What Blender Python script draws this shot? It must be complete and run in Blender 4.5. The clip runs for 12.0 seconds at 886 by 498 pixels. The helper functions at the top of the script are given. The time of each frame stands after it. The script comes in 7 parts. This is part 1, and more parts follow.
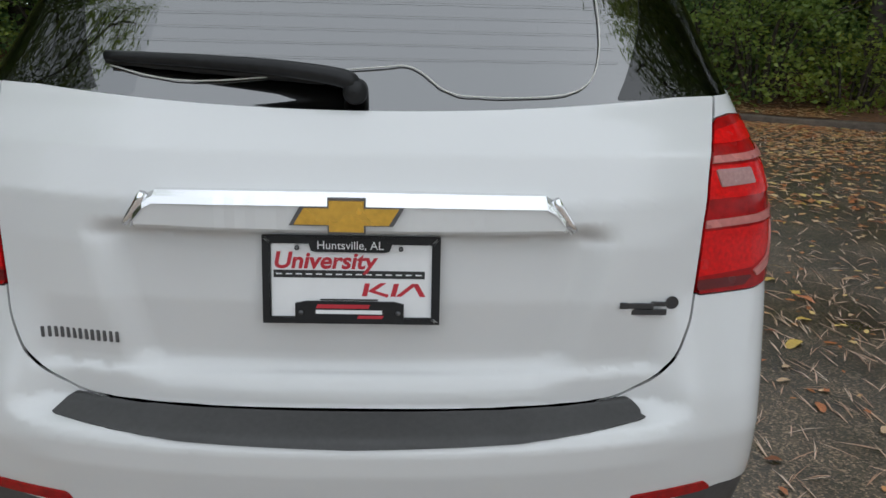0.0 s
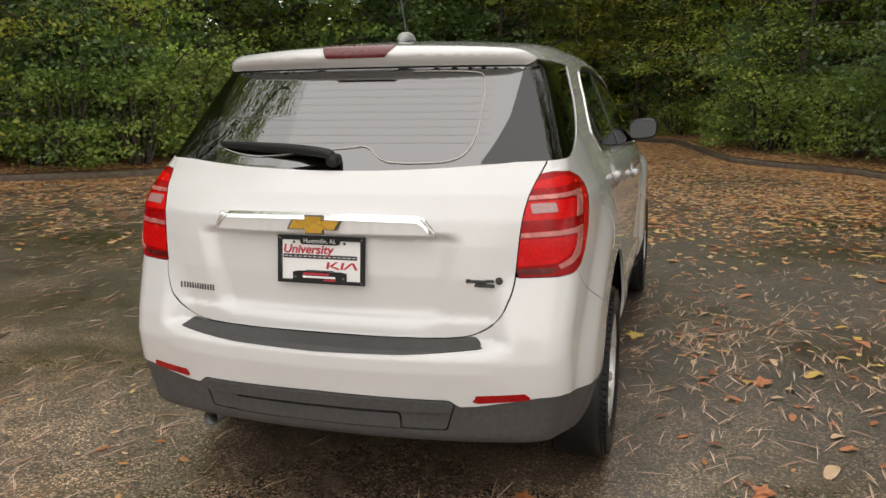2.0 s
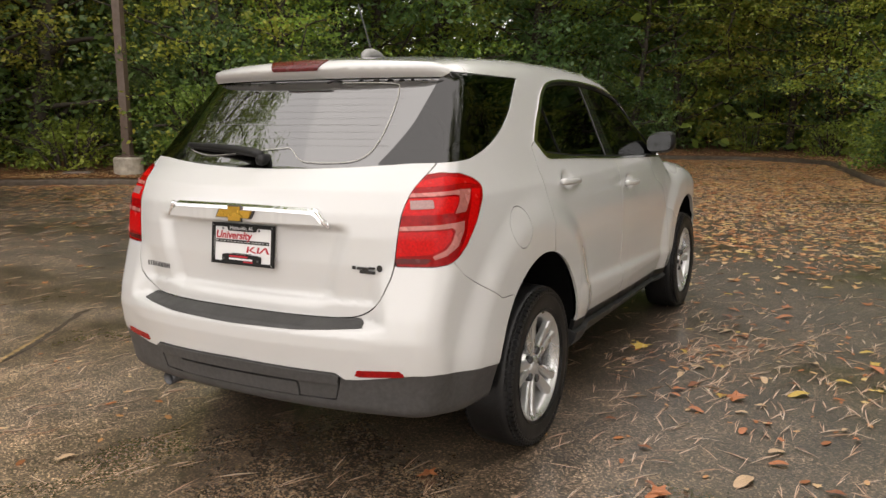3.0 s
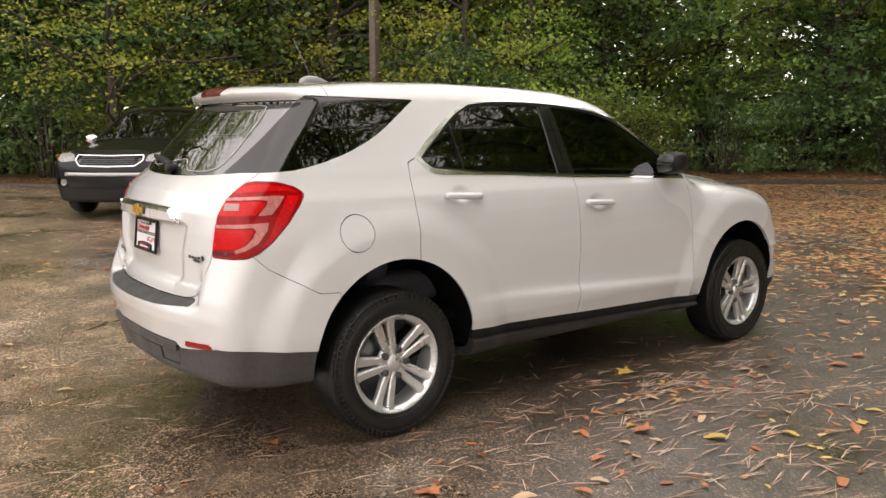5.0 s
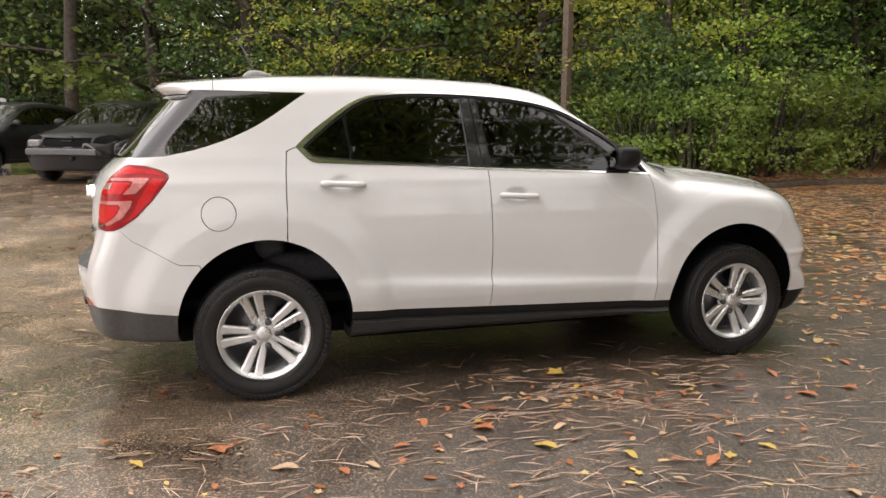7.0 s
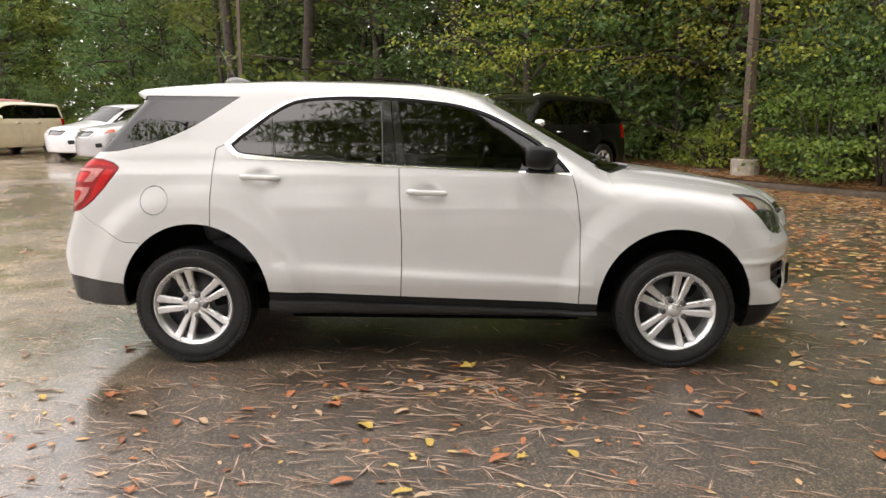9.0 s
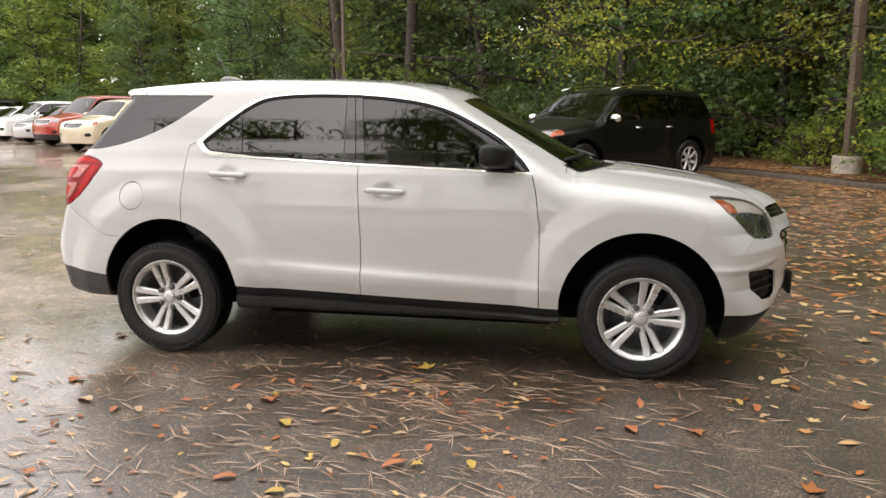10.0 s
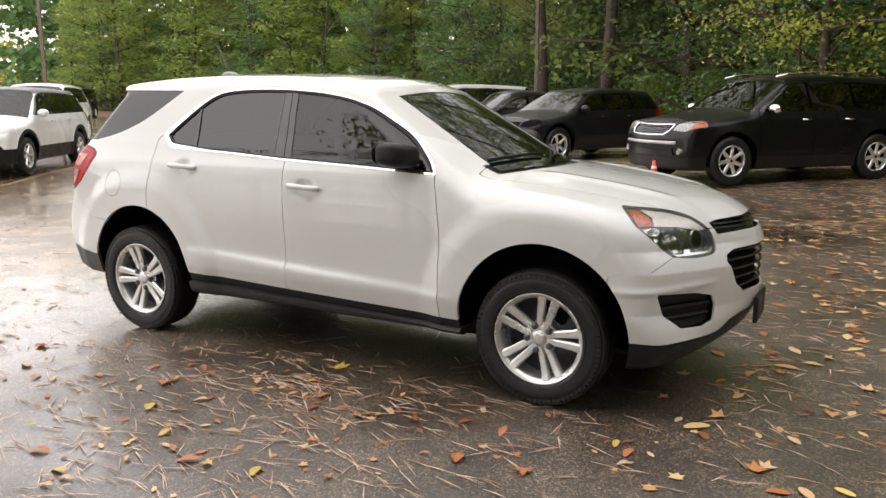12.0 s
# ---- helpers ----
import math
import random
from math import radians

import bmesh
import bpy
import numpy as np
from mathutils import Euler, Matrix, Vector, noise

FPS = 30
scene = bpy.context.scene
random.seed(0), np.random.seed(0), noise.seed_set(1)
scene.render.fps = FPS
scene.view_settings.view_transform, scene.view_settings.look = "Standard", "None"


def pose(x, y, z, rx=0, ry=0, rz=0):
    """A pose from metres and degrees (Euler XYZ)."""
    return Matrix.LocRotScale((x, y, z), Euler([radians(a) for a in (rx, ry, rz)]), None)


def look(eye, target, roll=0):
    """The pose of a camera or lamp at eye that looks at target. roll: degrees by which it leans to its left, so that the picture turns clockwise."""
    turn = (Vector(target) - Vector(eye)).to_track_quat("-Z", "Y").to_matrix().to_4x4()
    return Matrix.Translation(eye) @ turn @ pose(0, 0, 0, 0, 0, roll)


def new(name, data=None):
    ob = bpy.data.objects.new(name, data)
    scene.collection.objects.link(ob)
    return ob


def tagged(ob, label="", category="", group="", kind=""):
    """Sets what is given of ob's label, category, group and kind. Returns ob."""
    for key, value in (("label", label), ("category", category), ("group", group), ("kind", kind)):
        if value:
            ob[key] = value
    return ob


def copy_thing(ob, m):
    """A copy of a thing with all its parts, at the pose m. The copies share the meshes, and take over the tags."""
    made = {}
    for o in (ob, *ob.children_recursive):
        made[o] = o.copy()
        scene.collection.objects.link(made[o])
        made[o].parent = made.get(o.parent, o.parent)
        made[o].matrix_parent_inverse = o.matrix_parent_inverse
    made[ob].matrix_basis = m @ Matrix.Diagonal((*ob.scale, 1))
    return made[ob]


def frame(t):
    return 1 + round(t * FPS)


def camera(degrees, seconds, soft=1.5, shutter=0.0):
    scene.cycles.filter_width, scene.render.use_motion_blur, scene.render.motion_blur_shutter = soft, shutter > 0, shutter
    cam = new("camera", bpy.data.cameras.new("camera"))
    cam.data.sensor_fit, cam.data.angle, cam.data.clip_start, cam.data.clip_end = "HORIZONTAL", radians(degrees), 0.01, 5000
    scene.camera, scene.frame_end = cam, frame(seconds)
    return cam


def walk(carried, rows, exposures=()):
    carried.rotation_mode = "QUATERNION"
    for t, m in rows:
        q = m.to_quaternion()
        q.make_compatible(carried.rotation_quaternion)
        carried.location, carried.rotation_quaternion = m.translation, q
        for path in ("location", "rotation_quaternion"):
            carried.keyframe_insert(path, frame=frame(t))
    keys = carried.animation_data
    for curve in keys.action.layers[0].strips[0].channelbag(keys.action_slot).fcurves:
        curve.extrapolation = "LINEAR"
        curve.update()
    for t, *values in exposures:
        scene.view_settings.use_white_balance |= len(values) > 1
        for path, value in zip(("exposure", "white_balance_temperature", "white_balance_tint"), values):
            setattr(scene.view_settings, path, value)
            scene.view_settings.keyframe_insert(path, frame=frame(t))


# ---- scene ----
cam = camera(58.2, 12.0)
PATH = [
    (0, (0.118, -2.18, 1.383), (0.177, -0.257, 0.834), 1.4),
    (0.5, (0.24, -2.601, 1.408), (0.154, -0.658, 0.939), 0.1),
    (1, (0.422, -2.944, 1.455), (0.213, -1.004, 1.016), -0.5),
    (1.5, (0.744, -3.197, 1.473), (0.359, -1.276, 1.07), -0.8),
    (2, (1.117, -3.181, 1.471), (0.553, -1.301, 1.09), -0.8),
    (2.5, (1.605, -3.187, 1.448), (0.855, -1.367, 1.095), -0.6),
    (3, (2.096, -3.107, 1.429), (1.152, -1.375, 1.094), -0.4),
    (3.2, (2.276, -3.025, 1.445), (1.261, -1.333, 1.116), -0.3),
    (4.8, (3.704, -2.176, 1.383), (2.189, -0.9, 1.105), -0.3),
    (5, (3.86, -2.056, 1.414), (2.299, -0.839, 1.13), -0.1),
    (5.5, (4.131, -1.64, 1.404), (2.464, -0.573, 1.115), 0.1),
    (6, (4.452, -1.224, 1.401), (2.697, -0.31, 1.105), 0.3),
    (6.5, (4.717, -0.787, 1.416), (2.891, -0.03, 1.108), 0.4),
    (7, (4.928, -0.317, 1.465), (3.046, 0.275, 1.137), 0.4),
    (7.2, (5.049, -0.136, 1.415), (3.144, 0.393, 1.111), 0.4),
    (8.8, (5.495, 1.434, 1.48), (3.522, 1.438, 1.152), 0.2),
    (9, (5.458, 1.632, 1.476), (3.486, 1.572, 1.146), 0.2),
    (9.5, (5.399, 2.131, 1.486), (3.44, 1.91, 1.151), 0.1),
    (10, (5.271, 2.605, 1.492), (3.337, 2.226, 1.149), -0.1),
    (10.5, (5.07, 3.047, 1.509), (3.172, 2.522, 1.159), -0.1),
    (11, (4.936, 3.524, 1.53), (3.083, 2.861, 1.172), -0.1),
    (11.5, (4.693, 3.904, 1.543), (2.898, 3.101, 1.176), -0.1),
    (12, (4.456, 4.291, 1.542), (2.735, 3.343, 1.167), -0.1),
]
EXPOSURES = [(0, -0.24, 6000, 8), (0.5, -0.14, 6200, 10), (1.0, 0.02, 6550, 12), (1.5, 0.18, 6850, 13), (2.5, 0.34, 7050, 14), (3.2, 0.48, 7150, 16), (4.8, 0.70, 7150, 18), (5.5, 0.76, 7100, 19), (7.0, 0.82, 7000, 19), (9.0, 0.82, 6950, 17), (12.0, 0.75, 6850, 15)]
walk(cam, [(t, look(eye, target, roll)) for t, eye, target, roll in PATH], EXPOSURES)

# ---- sky and daylight: thin overcast ----
SUN_AZ, SUN_EL = radians(108), radians(46)
world = bpy.data.worlds.new("overcast_sky")
scene.world = world
world.use_nodes = True
wn, wl = world.node_tree.nodes, world.node_tree.links
sky = wn.new("ShaderNodeTexSky")
sky.sky_type, sky.sun_disc = "NISHITA", False
sky.sun_elevation, sky.sun_rotation = SUN_EL, SUN_AZ
sky.air_density, sky.dust_density, sky.ozone_density = 1.0, 4.0, 1.0
pale = wn.new("ShaderNodeHueSaturation")
pale.inputs["Saturation"].default_value = 0.22
wl.new(sky.outputs[0], pale.inputs["Color"])
veil = wn.new("ShaderNodeMix")
veil.data_type = "RGBA"
veil.inputs["Factor"].default_value = 0.9
veil.inputs["B"].default_value = (9.0, 9.2, 9.4, 1)
wl.new(pale.outputs[0], veil.inputs["A"])
wl.new(veil.outputs["Result"], wn["Background"].inputs["Color"])
wn["Background"].inputs["Strength"].default_value = 0.147
sun = new("sun", bpy.data.lights.new("sun", "SUN"))
sun.data.energy, sun.data.angle, sun.data.color = 0.65, radians(150), (1.0, 0.97, 0.92)
sun.matrix_world = look((0, 0, 30), (30 * -math.sin(SUN_AZ) / math.tan(SUN_EL), 30 * -math.cos(SUN_AZ) / math.tan(SUN_EL), 0))

# ---- materials ----
def shader(name, base, rough=0.5, metal=0.0, coat=0.0, ior=1.5):
    m = bpy.data.materials.new(name)
    m.use_nodes = True
    b = m.node_tree.nodes["Principled BSDF"]
    b.inputs["Base Color"].default_value = (*base, 1)
    b.inputs["Roughness"].default_value = rough
    b.inputs["Metallic"].default_value = metal
    b.inputs["IOR"].default_value = ior
    if coat:
        b.inputs["Coat Weight"].default_value = coat
        b.inputs["Coat Roughness"].default_value = 0.03
    return m, m.node_tree.nodes, m.node_tree.links, b


def noise_tex(n, l, scale, detail=3.0, rough=0.6, coord="Object", stretch=None):
    co = n.new("ShaderNodeTexCoord")
    tex = n.new("ShaderNodeTexNoise")
    tex.inputs["Scale"].default_value, tex.inputs["Detail"].default_value, tex.inputs["Roughness"].default_value = scale, detail, rough
    if stretch:
        mp = n.new("ShaderNodeMapping")
        mp.inputs["Scale"].default_value = stretch
        l.new(co.outputs[coord], mp.inputs[0])
        l.new(mp.outputs[0], tex.inputs[0])
    else:
        l.new(co.outputs[coord], tex.inputs[0])
    return tex


def ramp(n, l, src, stops):
    r = n.new("ShaderNodeValToRGB")
    while len(r.color_ramp.elements) < len(stops):
        r.color_ramp.elements.new(0.5)
    for e, (p, c) in zip(r.color_ramp.elements, stops):
        e.position, e.color = p, ((*c, 1) if len(c) == 3 else c)
    l.new(src, r.inputs[0])
    return r


def bump(n, l, b, src, strength, dist):
    u = n.new("ShaderNodeBump")
    u.inputs["Strength"].default_value, u.inputs["Distance"].default_value = strength, dist
    l.new(src, u.inputs["Height"])
    l.new(u.outputs[0], b.inputs["Normal"])
    return u


def varied(name, base, rough=0.5, metal=0.0, coat=0.0, scale=20, spread=0.15, relief=0.0, rspread=0.1):
    """A plain surface with slight blotches of tone, gloss and relief at two scales."""
    m, n, l, b = shader(name, base, rough, metal, coat)
    t = noise_tex(n, l, scale, 6.0)
    lo, hi = [c * (1 - spread) for c in base], [min(1, c * (1 + spread)) for c in base]
    l.new(ramp(n, l, t.outputs[0], [(0.3, lo), (0.7, hi)]).outputs[0], b.inputs["Base Color"])
    t2 = noise_tex(n, l, scale * 0.12, 3.0)
    v = max(0.02, rough - rspread), min(1, rough + rspread)
    l.new(ramp(n, l, t2.outputs[0], [(0.3, (v[0],) * 3), (0.7, (v[1],) * 3)]).outputs[0], b.inputs["Roughness"])
    if relief:
        bump(n, l, b, t.outputs[0], 0.5, relief)
    return m


M = {}


def dulled(m, level):
    m.node_tree.nodes["Principled BSDF"].inputs["Specular IOR Level"].default_value = level
    return m


M["paint"] = varied("white_paint", (0.64, 0.64, 0.635), 0.25, coat=1.0, scale=3, spread=0.012, rspread=0.03)
M["cladding"] = dulled(varied("black_plastic", (0.011, 0.011, 0.0115), 0.45, scale=60, spread=0.25, relief=0.0006), 0.3)
# near-black for recesses and undersides, with their shade put into the colour
M["dark"] = dulled(varied("shade_void", (0.004, 0.004, 0.004), 0.9, scale=30, spread=0.3), 0.1)
M["gloss_black"] = shader("gloss_black", (0.01, 0.01, 0.011), 0.08, coat=0.5)[0]
M["rubber"] = dulled(varied("tyre_rubber", (0.010, 0.010, 0.0104), 0.42, scale=40, spread=0.4, relief=0.0010), 0.4)
M["alloy"] = varied("alloy_wheel", (0.70, 0.70, 0.70), 0.30, metal=0.75, scale=25, spread=0.08)
M["facet"], fn, fl, fb_ = shader("faceted_reflector", (0.62, 0.62, 0.62), 0.22, metal=1.0)
ft, fc = fn.new("ShaderNodeTexVoronoi"), fn.new("ShaderNodeTexCoord")
ft.inputs["Scale"].default_value = 26
fl.new(fc.outputs["Object"], ft.inputs[0])
bump(fn, fl, fb_, ft.outputs["Distance"], 0.6, 0.012)
M["chrome"] = shader("chrome", (0.88, 0.88, 0.89), 0.15, metal=1.0)[0]
M["steel"] = varied("dull_steel", (0.13, 0.13, 0.135), 0.4, metal=0.8, scale=30)
M["interior"] = varied("grey_upholstery", (0.05, 0.05, 0.055), 0.8, scale=50, spread=0.2)


def tinted(name, tint, rough=0.02, gloss=0.13):
    """Tinted window glass: a clear gloss over a dark see-through tint."""
    m = bpy.data.materials.new(name)
    m.use_nodes = True
    n, l = m.node_tree.nodes, m.node_tree.links
    n.remove(n["Principled BSDF"])
    tr, gl, mix, lw = n.new("ShaderNodeBsdfTransparent"), n.new("ShaderNodeBsdfGlossy"), n.new("ShaderNodeMixShader"), n.new("ShaderNodeLayerWeight")
    lw.inputs[0].default_value = 0.5
    pw, ad = n.new("ShaderNodeMath"), n.new("ShaderNodeMath")
    pw.operation, ad.operation = "POWER", "MULTIPLY_ADD"
    pw.inputs[1].default_value, ad.inputs[1].default_value, ad.inputs[2].default_value = 5.0, 1 - gloss, gloss
    tr.inputs[0].default_value = (*tint, 1)
    gl.inputs["Roughness"].default_value = rough
    l.new(lw.outputs["Facing"], pw.inputs[0])
    l.new(pw.outputs[0], ad.inputs[0])
    l.new(ad.outputs[0], mix.inputs[0])
    l.new(tr.outputs[0], mix.inputs[1])
    l.new(gl.outputs[0], mix.inputs[2])
    l.new(mix.outputs[0], n["Material Output"].inputs[0])
    return m


M["glass_dark"] = tinted("privacy_glass", (0.026, 0.028, 0.030), gloss=0.085)
M["glass_rear"] = tinted("rear_privacy_glass", (0.012, 0.013, 0.014), gloss=0.28)
M["glass_side"] = tinted("tinted_glass", (0.07, 0.08, 0.08), gloss=0.065)
M["glass_front"] = tinted("windscreen_glass", (0.22, 0.27, 0.25), gloss=0.11)
M["lamp_red"] = dulled(varied("red_lamp_lens", (0.30, 0.001, 0.002), 0.2, coat=0.08, scale=60, spread=0.3), 0.25)
M["lamp_bright"] = dulled(varied("bright_red_lens", (0.58, 0.003, 0.004), 0.2, coat=0.08, scale=120, spread=0.25), 0.25)
M["lamp_deep"] = varied("deep_red_lens", (0.10, 0.001, 0.003), 0.22, coat=0.25, scale=60, spread=0.2)
M["lamp_clear"] = varied("clear_lamp_lens", (0.68, 0.62, 0.60), 0.15, coat=1.0, scale=80, spread=0.15)
M["lamp_grey"] = varied("grey_lamp_lens", (0.22, 0.22, 0.21), 0.15, coat=1.0, scale=40, spread=0.5)
M["lamp_strip"] = varied("silver_light_strip", (0.53, 0.18, 0.16), 0.25, metal=0.2, coat=0.3, scale=60)
M["amber"] = varied("amber_reflector", (0.48, 0.085, 0.03), 0.25, coat=0.5, scale=90)
M["gold"] = varied("gold_emblem", (0.62, 0.36, 0.05), 0.3, metal=0.5, scale=90)
M["white_plate"] = varied("white_plastic_sheet", (0.80, 0.80, 0.80), 0.35, scale=12, spread=0.03)
M["red_ink"] = shader("red_ink", (0.48, 0.02, 0.035), 0.4)[0]
M["black_ink"] = shader("black_ink", (0.015, 0.015, 0.015), 0.4)[0]
M["lamp_bowl"] = varied("lamp_housing", (0.10, 0.10, 0.105), 0.3, metal=0.4, scale=40)
M["lamp_glass"] = tinted("lamp_cover_glass", (0.93, 0.94, 0.94), gloss=0.06)
M["step_pad"] = varied("ribbed_plastic", (0.046, 0.045, 0.044), 0.5, scale=90, spread=0.12, relief=0.0004)
M["heater"] = shader("pale_wire", (0.16, 0.155, 0.14), 0.5)[0]
M["cladding_grey"] = varied("grey_plastic", (0.09, 0.09, 0.09), 0.45, scale=60)
M["bumper_grey"] = varied("grey_bumper_plastic", (0.062, 0.060, 0.060), 0.5, scale=60, spread=0.2, relief=0.0006)
M["lamp_rib"] = varied("pale_red_rib", (0.60, 0.10, 0.09), 0.25, coat=0.3, scale=60)
M["aerial_grey"] = varied("pale_grey_plastic", (0.32, 0.32, 0.31), 0.4, scale=40)
M["aerial_wire"] = shader("pale_aerial_wire", (0.60, 0.59, 0.55), 0.5)[0]
# sill plastic with the sky highlight on the step put into its grey
M["sill_lit"] = varied("lit_sill_plastic", (0.028, 0.028, 0.028), 0.42, scale=60, spread=0.2, relief=0.0006)
M["mirror"] = shader("mirror_glass", (0.75, 0.77, 0.78), 0.02, metal=1.0)[0]
M["reversing"] = varied("reversing_lens", (0.36, 0.20, 0.19), 0.2, coat=0.6, scale=140, spread=0.15)
M["nut"] = varied("dark_wheel_nut", (0.10, 0.10, 0.105), 0.35, metal=0.7, scale=60)

# ---- mesh helpers ----
def mesh_ob(name, verts, faces, mats, parent=None, label="", smooth=True, normals=None, index=None):
    me = bpy.data.meshes.new(name)
    me.from_pydata([tuple(v) for v in verts], [], [tuple(f) for f in faces])
    for m in (mats if isinstance(mats, (list, tuple)) else [mats]):
        me.materials.append(m)
    if smooth:
        me.shade_smooth()
    if index is not None:
        me.polygons.foreach_set("material_index", np.asarray(index, dtype=np.int32))
    if normals is not None:
        me.normals_split_custom_set_from_vertices([tuple(v) for v in normals])
    ob = new(name, me)
    if parent:
        ob.parent = parent
    return tagged(ob, label) if label else ob


def part(name, bm, material, parent=None, label="", smooth=False):
    me = bpy.data.meshes.new(name)
    bm.to_mesh(me)
    bm.free()
    me.materials.append(material)
    if smooth:
        me.shade_smooth()
    ob = new(name, me)
    if parent:
        ob.parent = parent
    return tagged(ob, label) if label else ob


def thing(name, label, category, m=Matrix(), group="", kind=""):
    ob = new(name)
    ob.empty_display_size = 0.1
    ob.matrix_world = m
    return tagged(ob, label, category, group, kind)


def box_bm(size, centre=(0, 0, 0), bevel=0.0, segs=2, bm=None, turn=None):
    """A bevelled box, added to bm or to a new bmesh."""
    b = bmesh.new()
    bmesh.ops.create_cube(b, size=1.0, matrix=Matrix.Diagonal((*size, 1)))
    if bevel:
        bmesh.ops.bevel(b, geom=b.edges[:], offset=bevel, segments=segs, affect="EDGES", profile=0.5)
    mt = Matrix.Translation(centre) @ (turn or Matrix())
    bmesh.ops.transform(b, matrix=mt, verts=b.verts[:])
    if bm is None:
        return b
    tmp = bpy.data.meshes.new("tmp")
    b.to_mesh(tmp)
    b.free()
    bm.from_mesh(tmp)
    bpy.data.meshes.remove(tmp)
    return bm


def tube(points, radius, sides=8, closed=False, flat=1.0):
    """Vertices and faces of a tube along points; radius may be a list."""
    p = np.array(points, float)
    n = len(p)
    rad = np.broadcast_to(np.asarray(radius, float), (n,))
    tan = (np.roll(p, -1, 0) - np.roll(p, 1, 0)) if closed else np.gradient(p, axis=0)
    tan /= np.linalg.norm(tan, axis=1)[:, None] + 1e-9
    ref = np.array((0.0, 0, 1)) if abs(tan[0][2]) < 0.9 else np.array((1.0, 0, 0))
    vs = []
    for i in range(n):
        u = np.cross(tan[i], ref)
        u /= np.linalg.norm(u) + 1e-9
        v = np.cross(u, tan[i])
        for k in range(sides):
            a = 2 * math.pi * k / sides
            vs.append(p[i] + rad[i] * (math.cos(a) * u + flat * math.sin(a) * v))
        ref = v
    fs = []
    for i in range(n if closed else n - 1):
        j = (i + 1) % n
        for k in range(sides):
            q = (k + 1) % sides
            fs.append((i * sides + k, i * sides + q, j * sides + q, j * sides + k))
    if not closed:
        fs.append(tuple(range(sides))[::-1])
        fs.append(tuple((n - 1) * sides + k for k in range(sides)))
    return vs, fs


def lathe(profile, sides=48, axis="x"):
    """Turn a profile of (along, radius) about an axis."""
    vs, fs = [], []
    for a, r in profile:
        for k in range(sides):
            c, s = math.cos(2 * math.pi * k / sides) * r, math.sin(2 * math.pi * k / sides) * r
            vs.append({"x": (a, c, s), "z": (c, s, a)}[axis])
    for i in range(len(profile) - 1):
        for k in range(sides):
            q = (k + 1) % sides
            fs.append((i * sides + k, i * sides + q, (i + 1) * sides + q, (i + 1) * sides + k))
    return vs, fs


def spline(pts, n=8, closed=False):
    """A Catmull-Rom curve through points of any dimension."""
    p = np.array(pts, float)
    m = len(p)
    out = []
    for i in range(m if closed else m - 1):
        if closed:
            a, b, c, d = p[(i - 1) % m], p[i], p[(i + 1) % m], p[(i + 2) % m]
        else:
            a, b, c, d = p[max(i - 1, 0)], p[i], p[i + 1], p[min(i + 2, m - 1)]
        for k in range(n):
            t = k / n
            out.append(0.5 * (2 * b + (c - a) * t + (2 * a - 5 * b + 4 * c - d) * t * t + (3 * b - a - 3 * c + d) * t ** 3))
    if not closed:
        out.append(p[-1])
    return np.array(out)


def curve(xs, ys, soft=0.02):
    """A smooth function through knots (monotone between them, then slightly softened)."""
    grid = np.linspace(xs[0], xs[-1], 1200)
    raw = np.interp(grid, xs, ys)
    step = (xs[-1] - xs[0]) / 1199
    w = max(1, int(soft / step))
    pad = np.pad(raw, 2 * w, mode="reflect", reflect_type="odd")
    ker = np.hanning(2 * w + 3)[1:-1]
    ker /= ker.sum()
    low = np.convolve(pad, ker, mode="same")[2 * w:-2 * w]
    return lambda v: np.interp(v, grid, low)


def poly_dist(pts, u, v):
    """Signed distance in the plane to a closed outline, negative inside."""
    p = np.array(pts, float)
    q = np.roll(p, -1, 0)
    best = np.full(u.shape, 1e9)
    inside = np.zeros(u.shape, bool)
    for (ax, ay), (bx, by) in zip(p, q):
        dx, dy = bx - ax, by - ay
        t = np.clip(((u - ax) * dx + (v - ay) * dy) / (dx * dx + dy * dy + 1e-12), 0, 1)
        best = np.minimum(best, (u - ax - t * dx) ** 2 + (v - ay - t * dy) ** 2)
        cross = (ay > v) != (by > v)
        inside ^= cross & (u < ax + (v - ay) * dx / (dy if abs(dy) > 1e-12 else 1e-12))
    return np.where(inside, -1, 1) * np.sqrt(best)


# ---- smooth solids: a signed field, its surface as a net, and cuts along outlines ----
def smax(a, b, k):
    h = np.maximum(k - np.abs(a - b), 0) / k
    return np.maximum(a, b) + h * h * k * 0.25


def gradient(field, p, e=0.002):
    g = np.empty_like(p)
    for k in range(3):
        d = np.zeros(3)
        d[k] = e
        g[:, k] = (field(*(p + d).T) - field(*(p - d).T)) / (2 * e)
    return g


def settle(field, p, rounds=4):
    for _ in range(rounds):
        g = gradient(field, p)
        f = field(*p.T)
        step = f / np.maximum((g * g).sum(1), 0.05)
        p = p - np.clip(step, -0.03, 0.03)[:, None] * g
    return p


